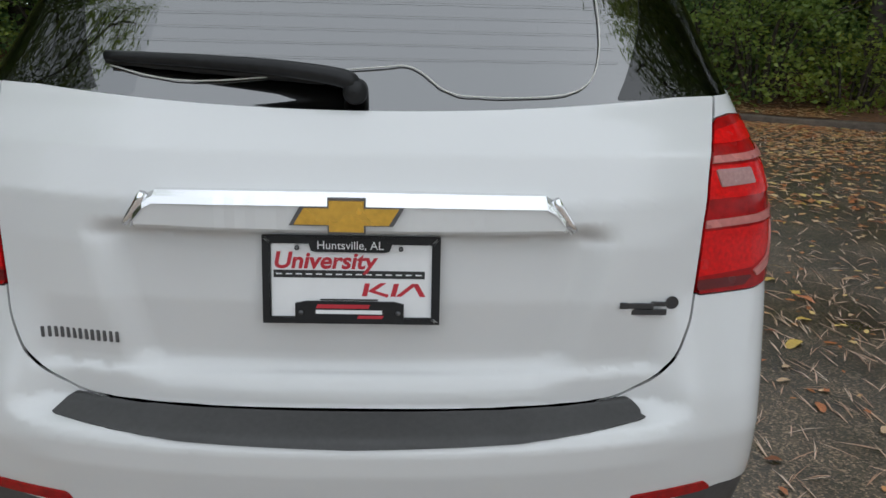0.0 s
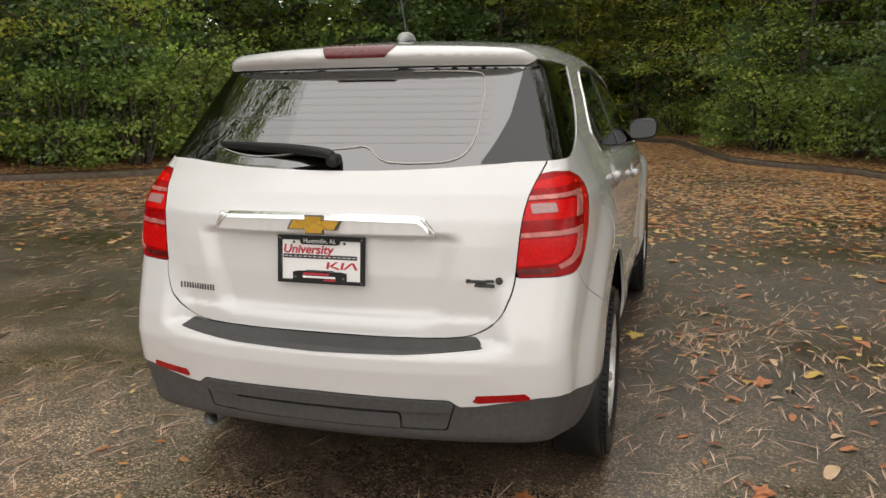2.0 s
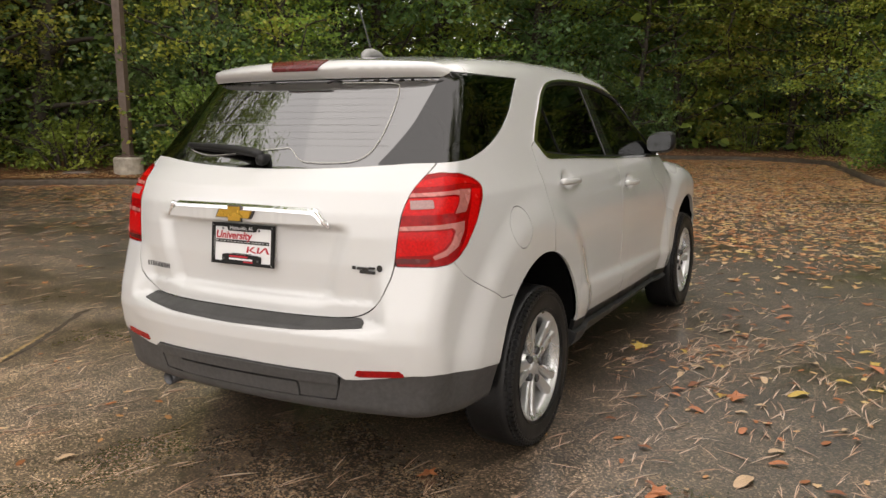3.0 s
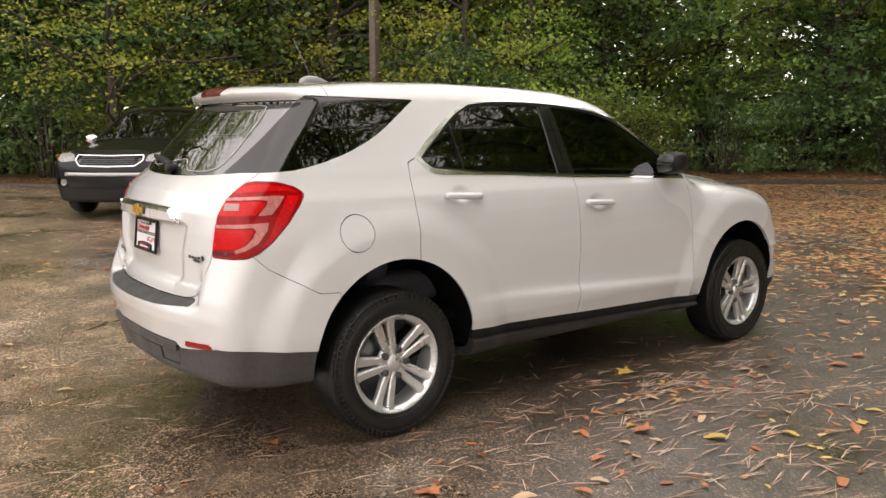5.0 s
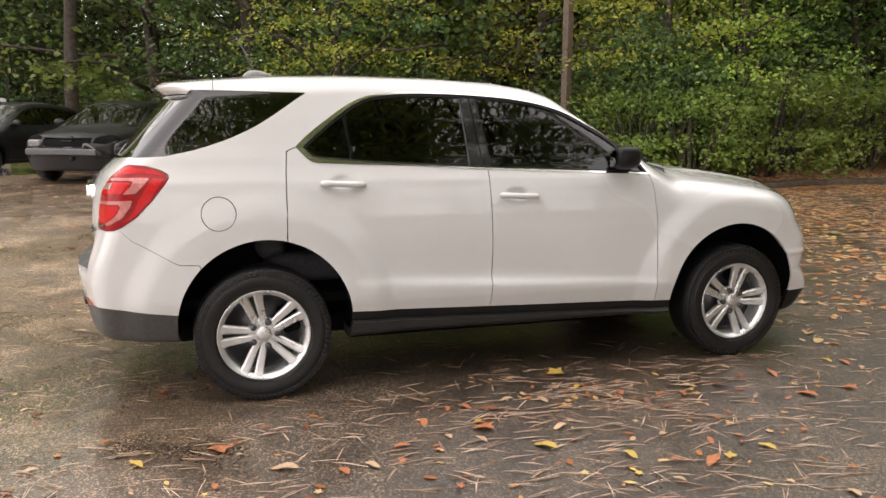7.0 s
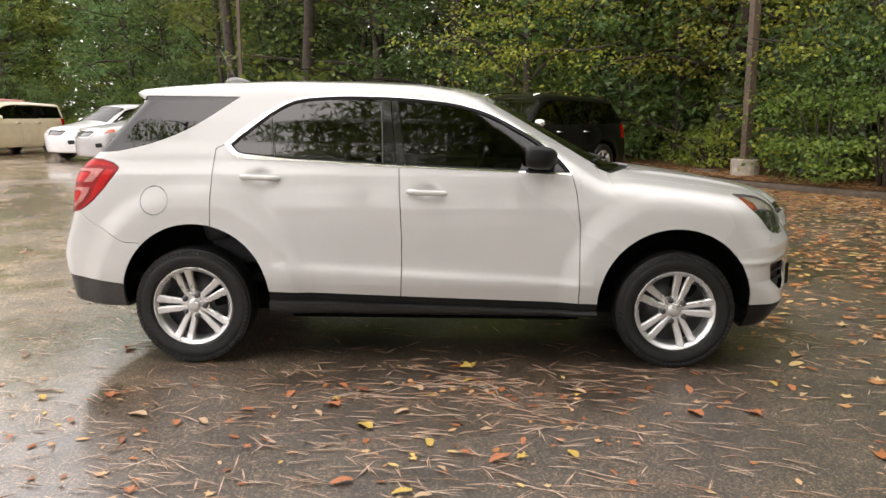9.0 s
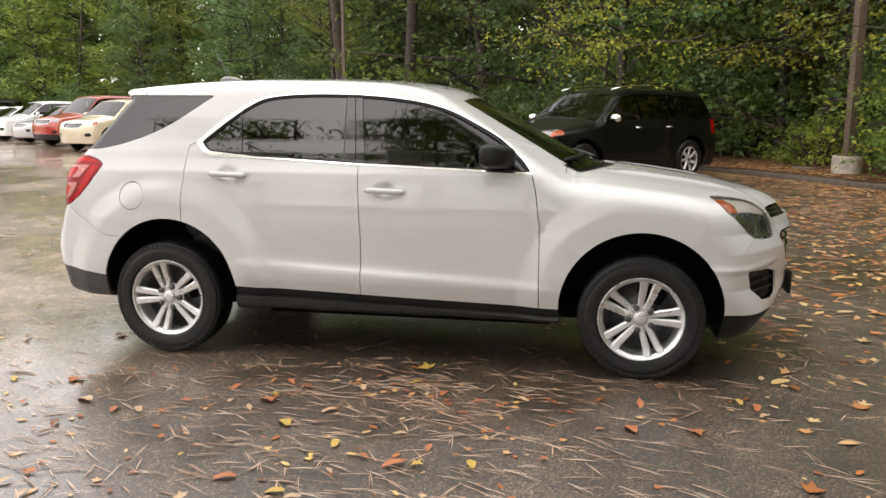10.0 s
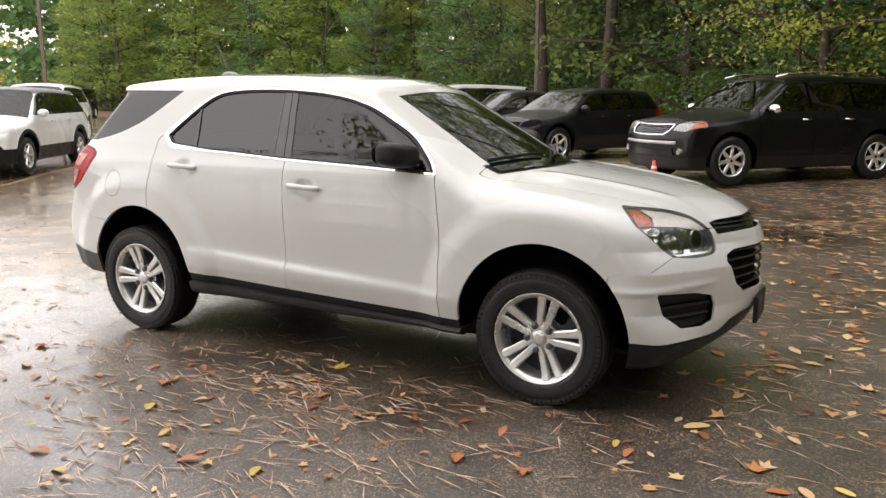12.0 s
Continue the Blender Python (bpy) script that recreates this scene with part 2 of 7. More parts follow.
def net(field, lo, hi, h):
    """The surface field = 0 in a box, as triangles."""
    ax = [np.arange(a, b + h, h) for a, b in zip(lo, hi)]
    g = field(*np.meshgrid(*ax, indexing="ij"))
    s = g < 0
    nx, ny, nz = (len(a) - 1 for a in ax)
    corners = [s[i:i + nx, j:j + ny, k:k + nz] for i in (0, 1) for j in (0, 1) for k in (0, 1)]
    total = sum(c.astype(np.int8) for c in corners)
    cell = (total > 0) & (total < 8)
    ids = np.full(cell.shape, -1)
    ids[cell] = np.arange(cell.sum())
    ci = np.argwhere(cell)
    acc, cnt = np.zeros((len(ci), 3)), np.zeros(len(ci))
    offs = [(i, j, k) for i in (0, 1) for j in (0, 1) for k in (0, 1)]
    for a in offs:
        for d in range(3):
            if a[d]:
                continue
            b = list(a)
            b[d] = 1
            ia, ib = ci + np.array(a), ci + np.array(b)
            va, vb = g[tuple(ia.T)], g[tuple(ib.T)]
            cr = (va < 0) != (vb < 0)
            t = np.where(cr, va / (va - vb + 1e-30), 0)
            pt = np.array(a, float) + 0 * acc
            pt[:, d] += t
            acc[cr] += pt[cr]
            cnt[cr] += 1
    verts = np.array(lo) + h * (ci + acc / cnt[:, None])
    quads = []
    for d in range(3):
        sl0, sl1 = [slice(None)] * 3, [slice(None)] * 3
        sl0[d], sl1[d] = slice(0, -1), slice(1, None)
        a, b = s[tuple(sl0)], s[tuple(sl1)]
        e, f = (d + 1) % 3, (d + 2) % 3
        idx = np.argwhere(a != b)
        idx = idx[(idx[:, e] > 0) & (idx[:, f] > 0) & (idx[:, e] < cell.shape[e]) & (idx[:, f] < cell.shape[f])]
        flip = a[tuple(idx.T)]
        q = []
        for de, df in ((-1, -1), (0, -1), (0, 0), (-1, 0)):
            c = idx.copy()
            c[:, e] += de
            c[:, f] += df
            q.append(ids[tuple(c.T)])
        q = np.array(q).T
        q[~flip] = q[~flip][:, ::-1]
        quads.append(q)
    quads = np.concatenate(quads)
    quads = quads[(quads >= 0).all(1)]
    verts = settle(field, verts)
    return verts, np.concatenate([quads[:, [0, 1, 2]], quads[:, [0, 2, 3]]])


def compact(v, t):
    used, inv = np.unique(t, return_inverse=True)
    return v[used], inv.reshape(t.shape)


def cut(v, t, d):
    """The part of a triangle net where d < 0, cut along d = 0."""
    inn = d < 0
    c = inn[t].sum(1)
    keep = [t[c == 3]]
    new_v, base = [], len(v)
    edges, ekeys = {}, []

    def mids(a, b):
        lo, hi = np.minimum(a, b), np.maximum(a, b)
        ekeys.append((lo, hi))
        return lo.astype(np.int64) * base + hi

    plan = []
    for n_in in (1, 2):
        f = t[c == n_in]
        if not len(f):
            continue
        m = inn[f]
        odd = np.argmax(m if n_in == 1 else ~m, axis=1)
        r = np.arange(len(f))
        a, b, e = f[r, odd], f[r, (odd + 1) % 3], f[r, (odd + 2) % 3]
        plan.append((n_in, a, b, e, mids(a, b), mids(a, e)))
    if plan:
        keys = np.unique(np.concatenate([k for p in plan for k in p[4:6]]))
        lo, hi = keys // base, keys % base
        w = (d[lo] / (d[lo] - d[hi]))[:, None]
        pts = v[lo] * (1 - w) + v[hi] * w
        for n_in, a, b, e, k1, k2 in plan:
            i1, i2 = base + np.searchsorted(keys, k1), base + np.searchsorted(keys, k2)
            if n_in == 1:
                keep.append(np.stack([a, i1, i2], 1))
            else:
                keep.append(np.stack([i1, b, e], 1))
                keep.append(np.stack([i1, e, i2], 1))
        v = np.concatenate([v, pts])
    t = np.concatenate(keep)
    t = t[(t[:, 0] != t[:, 1]) & (t[:, 1] != t[:, 2]) & (t[:, 0] != t[:, 2])]
    return compact(v, t) if len(t) else (v[:0], t)


def split(net_, dist, gap=0.004):
    """(inside, outside) of an outline, with a gap between them."""
    v, t = net_
    d = dist(*v.T)
    return cut(v, t, d + gap / 2), cut(v, t, -d + gap / 2)


def refine(net_, field):
    """Each triangle split in four, and the new points settled on the solid."""
    v, t = net_
    e = np.sort(np.concatenate([t[:, [0, 1]], t[:, [1, 2]], t[:, [2, 0]]]), 1)
    uniq, inv = np.unique(e, axis=0, return_inverse=True)
    inv = inv.reshape(-1)
    a, b, c = (inv[i * len(t):(i + 1) * len(t)] + len(v) for i in range(3))
    mids = (v[uniq[:, 0]] + v[uniq[:, 1]]) / 2
    tris = np.concatenate([np.stack(q, 1) for q in ((t[:, 0], a, c), (a, t[:, 1], b), (c, b, t[:, 2]), (a, b, c))])
    return np.concatenate([v, mids]), tris


def panel(name, net_, field, mat, parent, label="", inset=0.0, rim=0.012):
    """A body panel: a piece of the solid's skin with its edges turned in."""
    v, t = net_
    if not len(t):
        return None
    g = gradient(field, v)
    nrm = g / np.maximum(np.linalg.norm(g, axis=1), 1e-6)[:, None]
    v = v - nrm * inset
    e = np.concatenate([t[:, [0, 1]], t[:, [1, 2]], t[:, [2, 0]]])
    key = np.sort(e, 1)
    _, first, count = np.unique(key, axis=0, return_index=True, return_counts=True)
    be = e[first[count == 1]]
    faces, allv, alln = [t], [v], [nrm]
    if rim and len(be):
        ring, inv = np.unique(be, return_inverse=True)
        inv = inv.reshape(be.shape)
        o1, o2 = len(v), len(v) + len(ring)
        allv += [v[ring], v[ring] - nrm[ring] * rim]
        # the edge turns in: its shading leans from the skin to the inside
        alln += [nrm[ring] * 0, nrm[ring] * 0]
        a, b = inv[:, 0], inv[:, 1]
        faces += [np.stack([o1 + b, o1 + a, o2 + a], 1), np.stack([o1 + b, o2 + a, o2 + b], 1)]
    return mesh_ob(name, np.concatenate(allv), np.concatenate(faces).tolist(), mat, parent, label, normals=np.concatenate(alln))

# ---- the white car: its solid form ----
# x across, y ahead from the rear axle, z up
REAR_AXLE, FRONT_AXLE, TYRE_R = 0.0, 2.857, 0.350
side_w = curve([0.14, 0.25, 0.34, 0.42, 0.49, 0.535, 0.58, 0.63, 0.72, 0.85, 0.95, 1.03, 1.09, 1.13, 1.17, 1.21, 1.25, 1.32, 1.45, 1.58, 1.66, 1.80],
               [0.77, 0.800, 0.820, 0.842, 0.860, 0.864, 0.865, 0.864, 0.863, 0.864, 0.860, 0.852, 0.842, 0.832, 0.812, 0.794, 0.779, 0.748, 0.698, 0.640, 0.600, 0.53], 0.018)
plan_w = curve([-1.0, -0.8, -0.6, -0.43, -0.2, 0.1, 0.6, 1.4, 2.2, 2.8, 3.1, 3.4, 3.9],
               [-0.12, -0.070, -0.032, -0.012, -0.001, 0.0, 0.004, 0.008, 0.004, 0.0, -0.012, -0.050, -0.14], 0.12)
top_z = curve([-1.2, -0.55, -0.40, -0.2, 0.1, 0.5, 1.0, 1.35, 1.6, 1.74, 1.9, 2.1, 2.56, 2.72, 2.9, 3.15, 3.4, 3.58, 3.72, 3.86, 4.2],
              [1.56, 1.632, 1.652, 1.672, 1.692, 1.703, 1.698, 1.682, 1.652, 1.615, 1.530, 1.424, 1.180, 1.158, 1.136, 1.098, 1.050, 1.006, 0.955, 0.86, 0.5], 0.07)
rear_y = curve([0.10, 0.22, 0.34, 0.46, 0.55, 0.61, 0.655, 0.676, 0.702, 0.80, 0.90, 1.0, 1.08, 1.16, 1.215, 1.24, 1.40, 1.568, 1.590, 1.612, 1.64, 1.72],
               [-0.78, -0.855, -0.895, -0.912, -0.930, -0.944, -0.946, -0.935, -0.868, -0.868, -0.868, -0.862, -0.848, -0.806, -0.748, -0.718, -0.597, -0.456, -0.490, -0.512, -0.505, -0.40], 0.008)
corner_y = curve([0.10, 0.22, 0.34, 0.46, 0.55, 0.64, 0.72, 0.80, 0.90, 1.0, 1.08, 1.16, 1.215, 1.24, 1.40, 1.568, 1.590, 1.612, 1.64, 1.72],
                 [-0.78, -0.855, -0.895, -0.912, -0.932, -0.944, -0.928, -0.900, -0.866, -0.856, -0.844, -0.806, -0.748, -0.718, -0.597, -0.456, -0.490, -0.512, -0.505, -0.40], 0.02)
rear_drop = curve([0.1, 1.1, 1.25, 1.6, 1.8], [0.092, 0.090, 0.10, 0.17, 0.18], 0.05)
front_y = curve([0.10, 0.17, 0.26, 0.36, 0.46, 0.60, 0.70, 0.78, 0.86, 0.92, 0.98, 1.3],
                [3.50, 3.56, 3.64, 3.715, 3.765, 3.785, 3.790, 3.782, 3.760, 3.730, 3.68, 3.2], 0.04)
crown_z = curve([-1.0, 0.0, 1.4, 1.9, 2.4, 2.6, 3.0, 3.9], [0.05, 0.045, 0.045, 0.06, 0.09, 0.06, 0.05, 0.05], 0.1)
belly_z = curve([-1.2, -0.9, -0.6, 0.3, 2.5, 3.2, 3.45, 3.6, 3.75, 3.95], [0.375, 0.352, 0.325, 0.315, 0.310, 0.22, 0.235, 0.275, 0.345, 0.40], 0.06)
HANDLES = ((0.423, 1.118), (1.398, 1.037))


def car_field(x, y, z):
    ax = np.abs(x)
    flare = 0.0
    for y0 in (REAR_AXLE, FRONT_AXLE):
        r = np.sqrt((y - y0 - 0.01) ** 2 + (z - 0.40) ** 2)
        s = np.clip((0.720 - r) / 0.15, 0, 1)
        flare = flare + 0.027 * s * s * (3 - 2 * s) * np.clip((1.20 - z) / 0.14, 0, 1)
    # a sharp facet along the lower doors, dished hollows behind the handles, a ledge over the bumper vents
    mid = np.sqrt(np.clip(1 - np.abs(y - 1.42) / 0.95, 0, 1))
    dz = z - (0.585 - 0.048 * (y - 0.9))
    flank = side_w(z) + plan_w(y) + flare - mid * 0.0135 * np.tanh(dz / 0.016) * np.exp(-(dz / 0.15) ** 2)
    for hy, hz in HANDLES:
        flank = flank - 0.020 * np.exp(-(((y - hy) / 0.058) ** 2 + ((z - hz - 0.004) / 0.034) ** 2) ** 1.5)
    ledge = np.exp(-((z - 0.655 + 0.06 * np.clip(ax - 0.5, 0, 1)) / 0.017) ** 2) * np.clip((y - 3.17) / 0.10, 0, 1) * np.clip((ax - 0.46) / 0.15, 0, 1)
    flank = flank + 0.010 * ledge
    top = top_z(y + 0.06 * (ax / 0.6) ** 2 * np.clip((y - 1.3) / 0.5, 0, 1)) - crown_z(y) * (ax / 0.7) ** 2
    top = top + 0.011 * np.exp(-((ax - 0.41 + 0.07 * (y - 2.7)) / 0.04) ** 2) * np.clip((y - 2.62) / 0.15, 0, 1) * np.clip((3.55 - y) / 0.3, 0, 1)
    slope = (top_z(y + 0.02) - top_z(y - 0.02)) / 0.04
    a = ax - flank
    b = (z - top) / np.sqrt(1 + slope * slope)
    # number-plate recess in the tailgate
    rec = np.clip((0.48 - ax - 0.25 * (1.0 - z)) / 0.08, 0, 1) * np.clip((z - 0.725) / 0.07, 0, 1) * np.clip((1.045 - z) / 0.03, 0, 1)
    w = np.clip((ax - 0.52) / 0.13, 0, 1)
    w = w * w * (3 - 2 * w)
    c = rear_y(z) * (1 - w) + corner_y(z) * w + rear_drop(z) * (ax / 0.65) ** 2.4 + 0.026 * rec * rec * (3 - 2 * rec) + 0.006 * (1 + np.tanh((z - 0.765) / 0.006)) * np.clip((0.9 - z) / 0.12, 0, 1) * np.clip((0.60 - ax) / 0.05, 0, 1) - y
    d = y - front_y(z) + (0.36 - 0.13 * np.clip((0.52 - z) / 0.14, 0, 1)) * (ax / 0.785) ** 1.7 + 0.055 * np.clip((z - 0.72) / 0.10, 0, 1) * np.clip((ax - 0.12) / 0.22, 0, 1) - 0.012 * ledge
    e = belly_z(y) - z
    m = smax(a, b, np.where(y > 2.3, 0.10, 0.085))
    m = smax(m, c, 0.06)
    m = smax(m, d, 0.09)
    return smax(m, e, 0.05)


# ---- outlines on the body, in metres ----
WINDOWS = spline([(0.198, 1.312), (0.268, 1.374), (0.356, 1.440), (0.495, 1.531), (0.628, 1.578), (0.86, 1.597), (1.20, 1.591), (1.50, 1.562), (1.73, 1.507), (1.93, 1.410), (2.07, 1.325), (2.195, 1.212), (2.248, 1.138)], 6).tolist() \
    + [(1.739, 1.161), (1.212, 1.180), (0.746, 1.206), (0.310, 1.222), (0.272, 1.230), (0.243, 1.250), (0.205, 1.292), (0.197, 1.302)]
QUARTER = [(-0.66, 1.250), (-0.31, 1.592), (0.272, 1.586)] + spline([(0.225, 1.556), (0.024, 1.424), (-0.14, 1.346), (-0.30, 1.294), (-0.45, 1.262)], 5).tolist()
REAR_DOOR = [(0.198, 1.306), (0.146, 1.285), (0.136, 1.17), (0.128, 0.86), (0.128, 0.6), (0.40, 0.2), (1.232, 0.2), (1.248, 0.55), (1.250, 0.75), (1.232, 1.18), (1.21, 1.40), (0.6, 1.40), (0.30, 1.34)]
FRONT_DOOR = [(1.232, 0.2), (1.248, 0.55), (1.250, 0.75), (1.232, 1.18), (1.21, 1.40), (1.8, 1.35), (2.236, 1.150), (2.262, 1.05), (2.288, 0.85), (2.292, 0.2)]
TAIL_LAMP = [(-0.18, 0.901), (-0.18, 1.10), (-0.078, 1.128), (-0.062, 1.170), (-0.025, 1.206), (0.081, 1.222), (0.161, 1.217), (0.223, 1.197), (0.256, 1.175), (0.266, 1.160), (0.258, 1.121), (0.220, 1.044), (0.167, 0.969), (0.119, 0.926), (0.081, 0.908), (0.024, 0.902)]
HEAD_LAMP = spline([(1.776, 1.018), (1.85, 1.018), (2.017, 0.998), (2.136, 0.964), (2.228, 0.899), (2.262, 0.822), (2.222, 0.785), (2.10, 0.778), (1.996, 0.788), (1.945, 0.805), (1.827, 0.908), (1.785, 0.950)], 5, True)
GATE = [(0.0, 0.703)] + spline([(0.25, 0.703), (0.45, 0.707), (0.53, 0.728), (0.588, 0.775), (0.616, 0.83), (0.632, 0.89), (0.646, 1.05), (0.662, 1.15), (0.698, 1.25)], 5).tolist() + [(0.655, 1.40), (0.600, 1.568), (0.0, 1.568)]
UPPER_GRILLE = [(0.0, 0.944), (0.30, 0.936), (0.385, 0.925), (0.365, 0.868), (0.20, 0.876), (0.0, 0.880)]
LOWER_GRILLE = [(0.0, 0.800), (0.30, 0.790), (0.375, 0.768), (0.398, 0.737), (0.335, 0.622), (0.25, 0.566), (0.0, 0.560)]
FOG = [(0.790, 0.625), (0.60, 0.612), (0.50, 0.585), (0.462, 0.525), (0.492, 0.458), (0.56, 0.442), (0.70, 0.455), (0.748, 0.515)]


def both(half):
    """A half outline in x, z with its mirror image."""
    return half + [(-a, b) for a, b in half[::-1]]


def arch_dist(x, y, z):
    r = np.minimum(np.hypot(y - 0.02, z - 0.405) - 0.442, np.hypot(y - 2.852, z - 0.385) - 0.452)
    return np.maximum(r, 0.52 - np.abs(x))


def clad_line(x, y):
    ax = np.abs(x)
    rear = np.where(y > -0.745, np.interp(y, [-0.80, -0.42, 0], [0.525, 0.480, 0.47]), np.interp(ax, [0, 0.44, 0.475, 0.53, 0.72], [0.520, 0.514, 0.490, 0.493, 0.52]))
    mid = np.interp(y, [0.4, 0.47, 2.39, 2.5], [0.445, 0.442, 0.382, 0.38])
    front = np.interp(ax, [0, 0.25, 0.35, 0.42, 0.5, 0.72, 0.85], [0.462, 0.454, 0.434, 0.394, 0.387, 0.391, 0.376])
    return np.where(y < 0.2, rear, np.where(y < 2.85, mid, front))


def on_side(outline, sign, inner=0.35):
    return lambda x, y, z: np.maximum(poly_dist(outline, y, z), inner - sign * x)


def tail_corner(outline, sign):
    return lambda x, y, z: np.maximum(poly_dist(outline, (sign * x + y) * 0.7071, z), np.maximum(y + 0.2, 0.2 - sign * x))


def head_corner(outline, sign):
    return lambda x, y, z: np.maximum(poly_dist(outline, (y - sign * x) * 0.7071, z), np.maximum(2.9 - y, 0.05 - sign * x))


def gate_dist(x, y, z):
    return np.maximum(poly_dist(GATE + [(-a, b) for a, b in GATE[::-1]], x, z), y + 0.18)


def build_car(step):
    car = thing("white_suv", "white compact SUV with chrome window trim on wet asphalt", "car")
    F = car_field
    full = net(F, (-1.0, -1.05, 0.10), (1.0, 3.95, 1.78), step)
    _, skin = split(full, arch_dist, 0.0)
    cladding, skin = split(skin, lambda x, y, z: z - clad_line(x, y), 0.004)
    # black lower trim
    piece, rest = split(cladding, lambda x, y, z: y - 0.02, 0.002)
    insert, piece = split(piece, lambda x, y, z: np.maximum(np.maximum(np.abs(x) - 0.46 - 0.3 * (z - 0.51), 0.405 - z), y + 0.6), 0.005)
    panel("lower_rear_bumper", piece, F, M["bumper_grey"], car, "dark grey textured plastic lower bumper", 0.004, 0.02)
    lip, insert = split(insert, lambda x, y, z: np.maximum(0.475 - z, y + 0.6), 0.0)
    pocket, insert = split(insert, lambda x, y, z: np.maximum(np.abs(x + 0.02) - 0.30, z - 0.462), 0.004)
    panel("bumper_insert_lip", lip, F, M["bumper_grey"], car, "raised grey plastic bumper lip", -0.010, 0.03)
    panel("bumper_insert", insert, F, M["bumper_grey"], car, "grey plastic bumper insert", 0.006, 0.03)
    panel("bumper_pocket", pocket, F, M["bumper_grey"], car, "recessed grey plastic tow panel", 0.000, 0.02)
    piece, rest = split(rest, lambda x, y, z: 2.852 - y, 0.002)
    panel("lower_front_bumper", piece, F, M["cladding"], car, "black plastic lower bumper", 0.004, 0.02)
    for sign in (1, -1):
        piece, _ = split(rest, lambda x, y, z: -sign * x, 0.0)
        upper, lower = split(piece, lambda x, y, z: clad_line(x, y) - 0.052 - z, 0.003)
        panel("sill_trim", upper, F, M["cladding"], car, "black plastic sill trim", 0.006, 0.02)
        # lower step in the lighter grey that stands in for caught sky light
        panel("sill_step", lower, F, M["sill_lit"], car, "plastic lower sill, greyed as if catching sky light", -0.020, 0.045)
    # glazing
    for sign in (1, -1):
        glz, skin = split(skin, on_side(WINDOWS, sign), 0.0)
        width = lambda x, y, z: 0.010 + 0.017 * np.clip((0.62 - y) / 0.3, 0, 1)
        glz = refine(glz, F)
        inner, chrome = split(glz, lambda x, y, z: poly_dist(WINDOWS, y, z) + width(x, y, z), 0.001)
        panel("window_trim", chrome, F, M["chrome"], car, "polished chrome window trim", -0.004, 0.012)
        glz, seal = split(inner, lambda x, y, z: poly_dist(WINDOWS, y, z) + width(x, y, z) + 0.011, 0.001)
        panel("window_seal", seal, F, M["cladding"], car, "black rubber window seal", 0.004, 0.010)
        small, glz = split(glz, lambda x, y, z: y - 0.446 - (1.5 - z) * 0.12, 0.002)
        panel("rear_quarter_pane", small, F, M["glass_dark"], car, "dark fixed pane", 0.012, 0.004)
        bar, glz = split(glz, lambda x, y, z: y - 0.462 - (1.5 - z) * 0.12, 0.002)
        panel("pane_divider", bar, F, M["gloss_black"], car, "black divider bar", 0.006, 0.006)
        rear, glz = split(glz, lambda x, y, z: y - (1.112 + (1.58 - z) * 0.05), 0.002)
        panel("rear_door_window", rear, F, M["glass_dark"], car, "dark tinted window", 0.012, 0.004)
        bar, glz = split(glz, lambda x, y, z: y - (1.120 + (1.58 - z) * 0.05), 0.002)
        panel("pane_divider", bar, F, M["cladding_grey"], car, "thin grey divider", 0.008, 0.006)
        post, glz = split(glz, lambda x, y, z: y - (1.170 + (1.58 - z) * 0.11), 0.005)
        post2, glz = split(glz, lambda x, y, z: y - (1.215 + (1.58 - z) * 0.13), 0.003)
        panel("pillar_trim", post, F, M["gloss_black"], car, "gloss black pillar trim", 0.008, 0.006)
        panel("pillar_trim", post2, F, M["gloss_black"], car, "gloss black pillar trim", 0.008, 0.006)
        panel("front_door_window", glz, F, M["glass_side"], car, "lightly tinted window", 0.012, 0.004)
        qtr, skin = split(skin, on_side(QUARTER, sign, 0.40), 0.0)
        panel("rear_side_window", qtr, F, M["glass_dark"], car, "dark wraparound quarter glass", 0.004, 0.006)
    # tail lamps
    for sign in (1, -1):
        zone = lambda x, y, z: np.maximum(tail_corner(TAIL_LAMP, sign)(x, y, z), -gate_dist(x, y, z))
        lens, skin = split(skin, zone, 0.003)
        unit = panel("tail_lamp", lens, F, M["lamp_red"], car, "red tail lamp with silver strips", -0.002, 0.03)

        fine = refine(refine(lens, F), F)

        def inlay(name, outline, mat, label, out):
            pc, _ = split(fine, tail_corner(outline, sign), 0.0)
            panel(name, pc, F, mat, unit, label, -out, 0.004)
        inlay("lens_top", [(-0.055, 1.172), (0.02, 1.196), (0.10, 1.208), (0.20, 1.196), (0.245, 1.170), (0.17, 1.182), (0.0, 1.172)], M["lamp_bright"], "bright red lens", 0.003)
        inlay("light_strip", [(-0.060, 1.150), (0.150, 1.160), (0.196, 1.158), (0.186, 1.128), (0.160, 1.084), (0.112, 1.082), (0.136, 1.118), (0.142, 1.140), (0.120, 1.146), (-0.060, 1.138)], M["lamp_strip"], "silver light strip", 0.006)
        inlay("upper_lens", [(-0.072, 1.134), (0.118, 1.140), (0.134, 1.134), (0.128, 1.116), (0.104, 1.084), (-0.076, 1.078)], M["lamp_bright"], "bright red lens", 0.003)
        inlay("reversing_lens", [(-0.040, 1.128), (0.036, 1.130), (0.036, 1.102), (-0.042, 1.098)], M["reversing"], "clear reversing lamp lens", 0.006)
        inlay("light_strip", [(-0.088, 1.040), (0.090, 1.050), (0.150, 1.052), (0.146, 1.020), (0.116, 0.968), (0.070, 0.940), (0.028, 0.926), (0.020, 0.938), (0.072, 0.962), (0.096, 0.990), (0.108, 1.022), (0.096, 1.034), (-0.088, 1.026)], M["lamp_strip"], "silver light strip", 0.006)
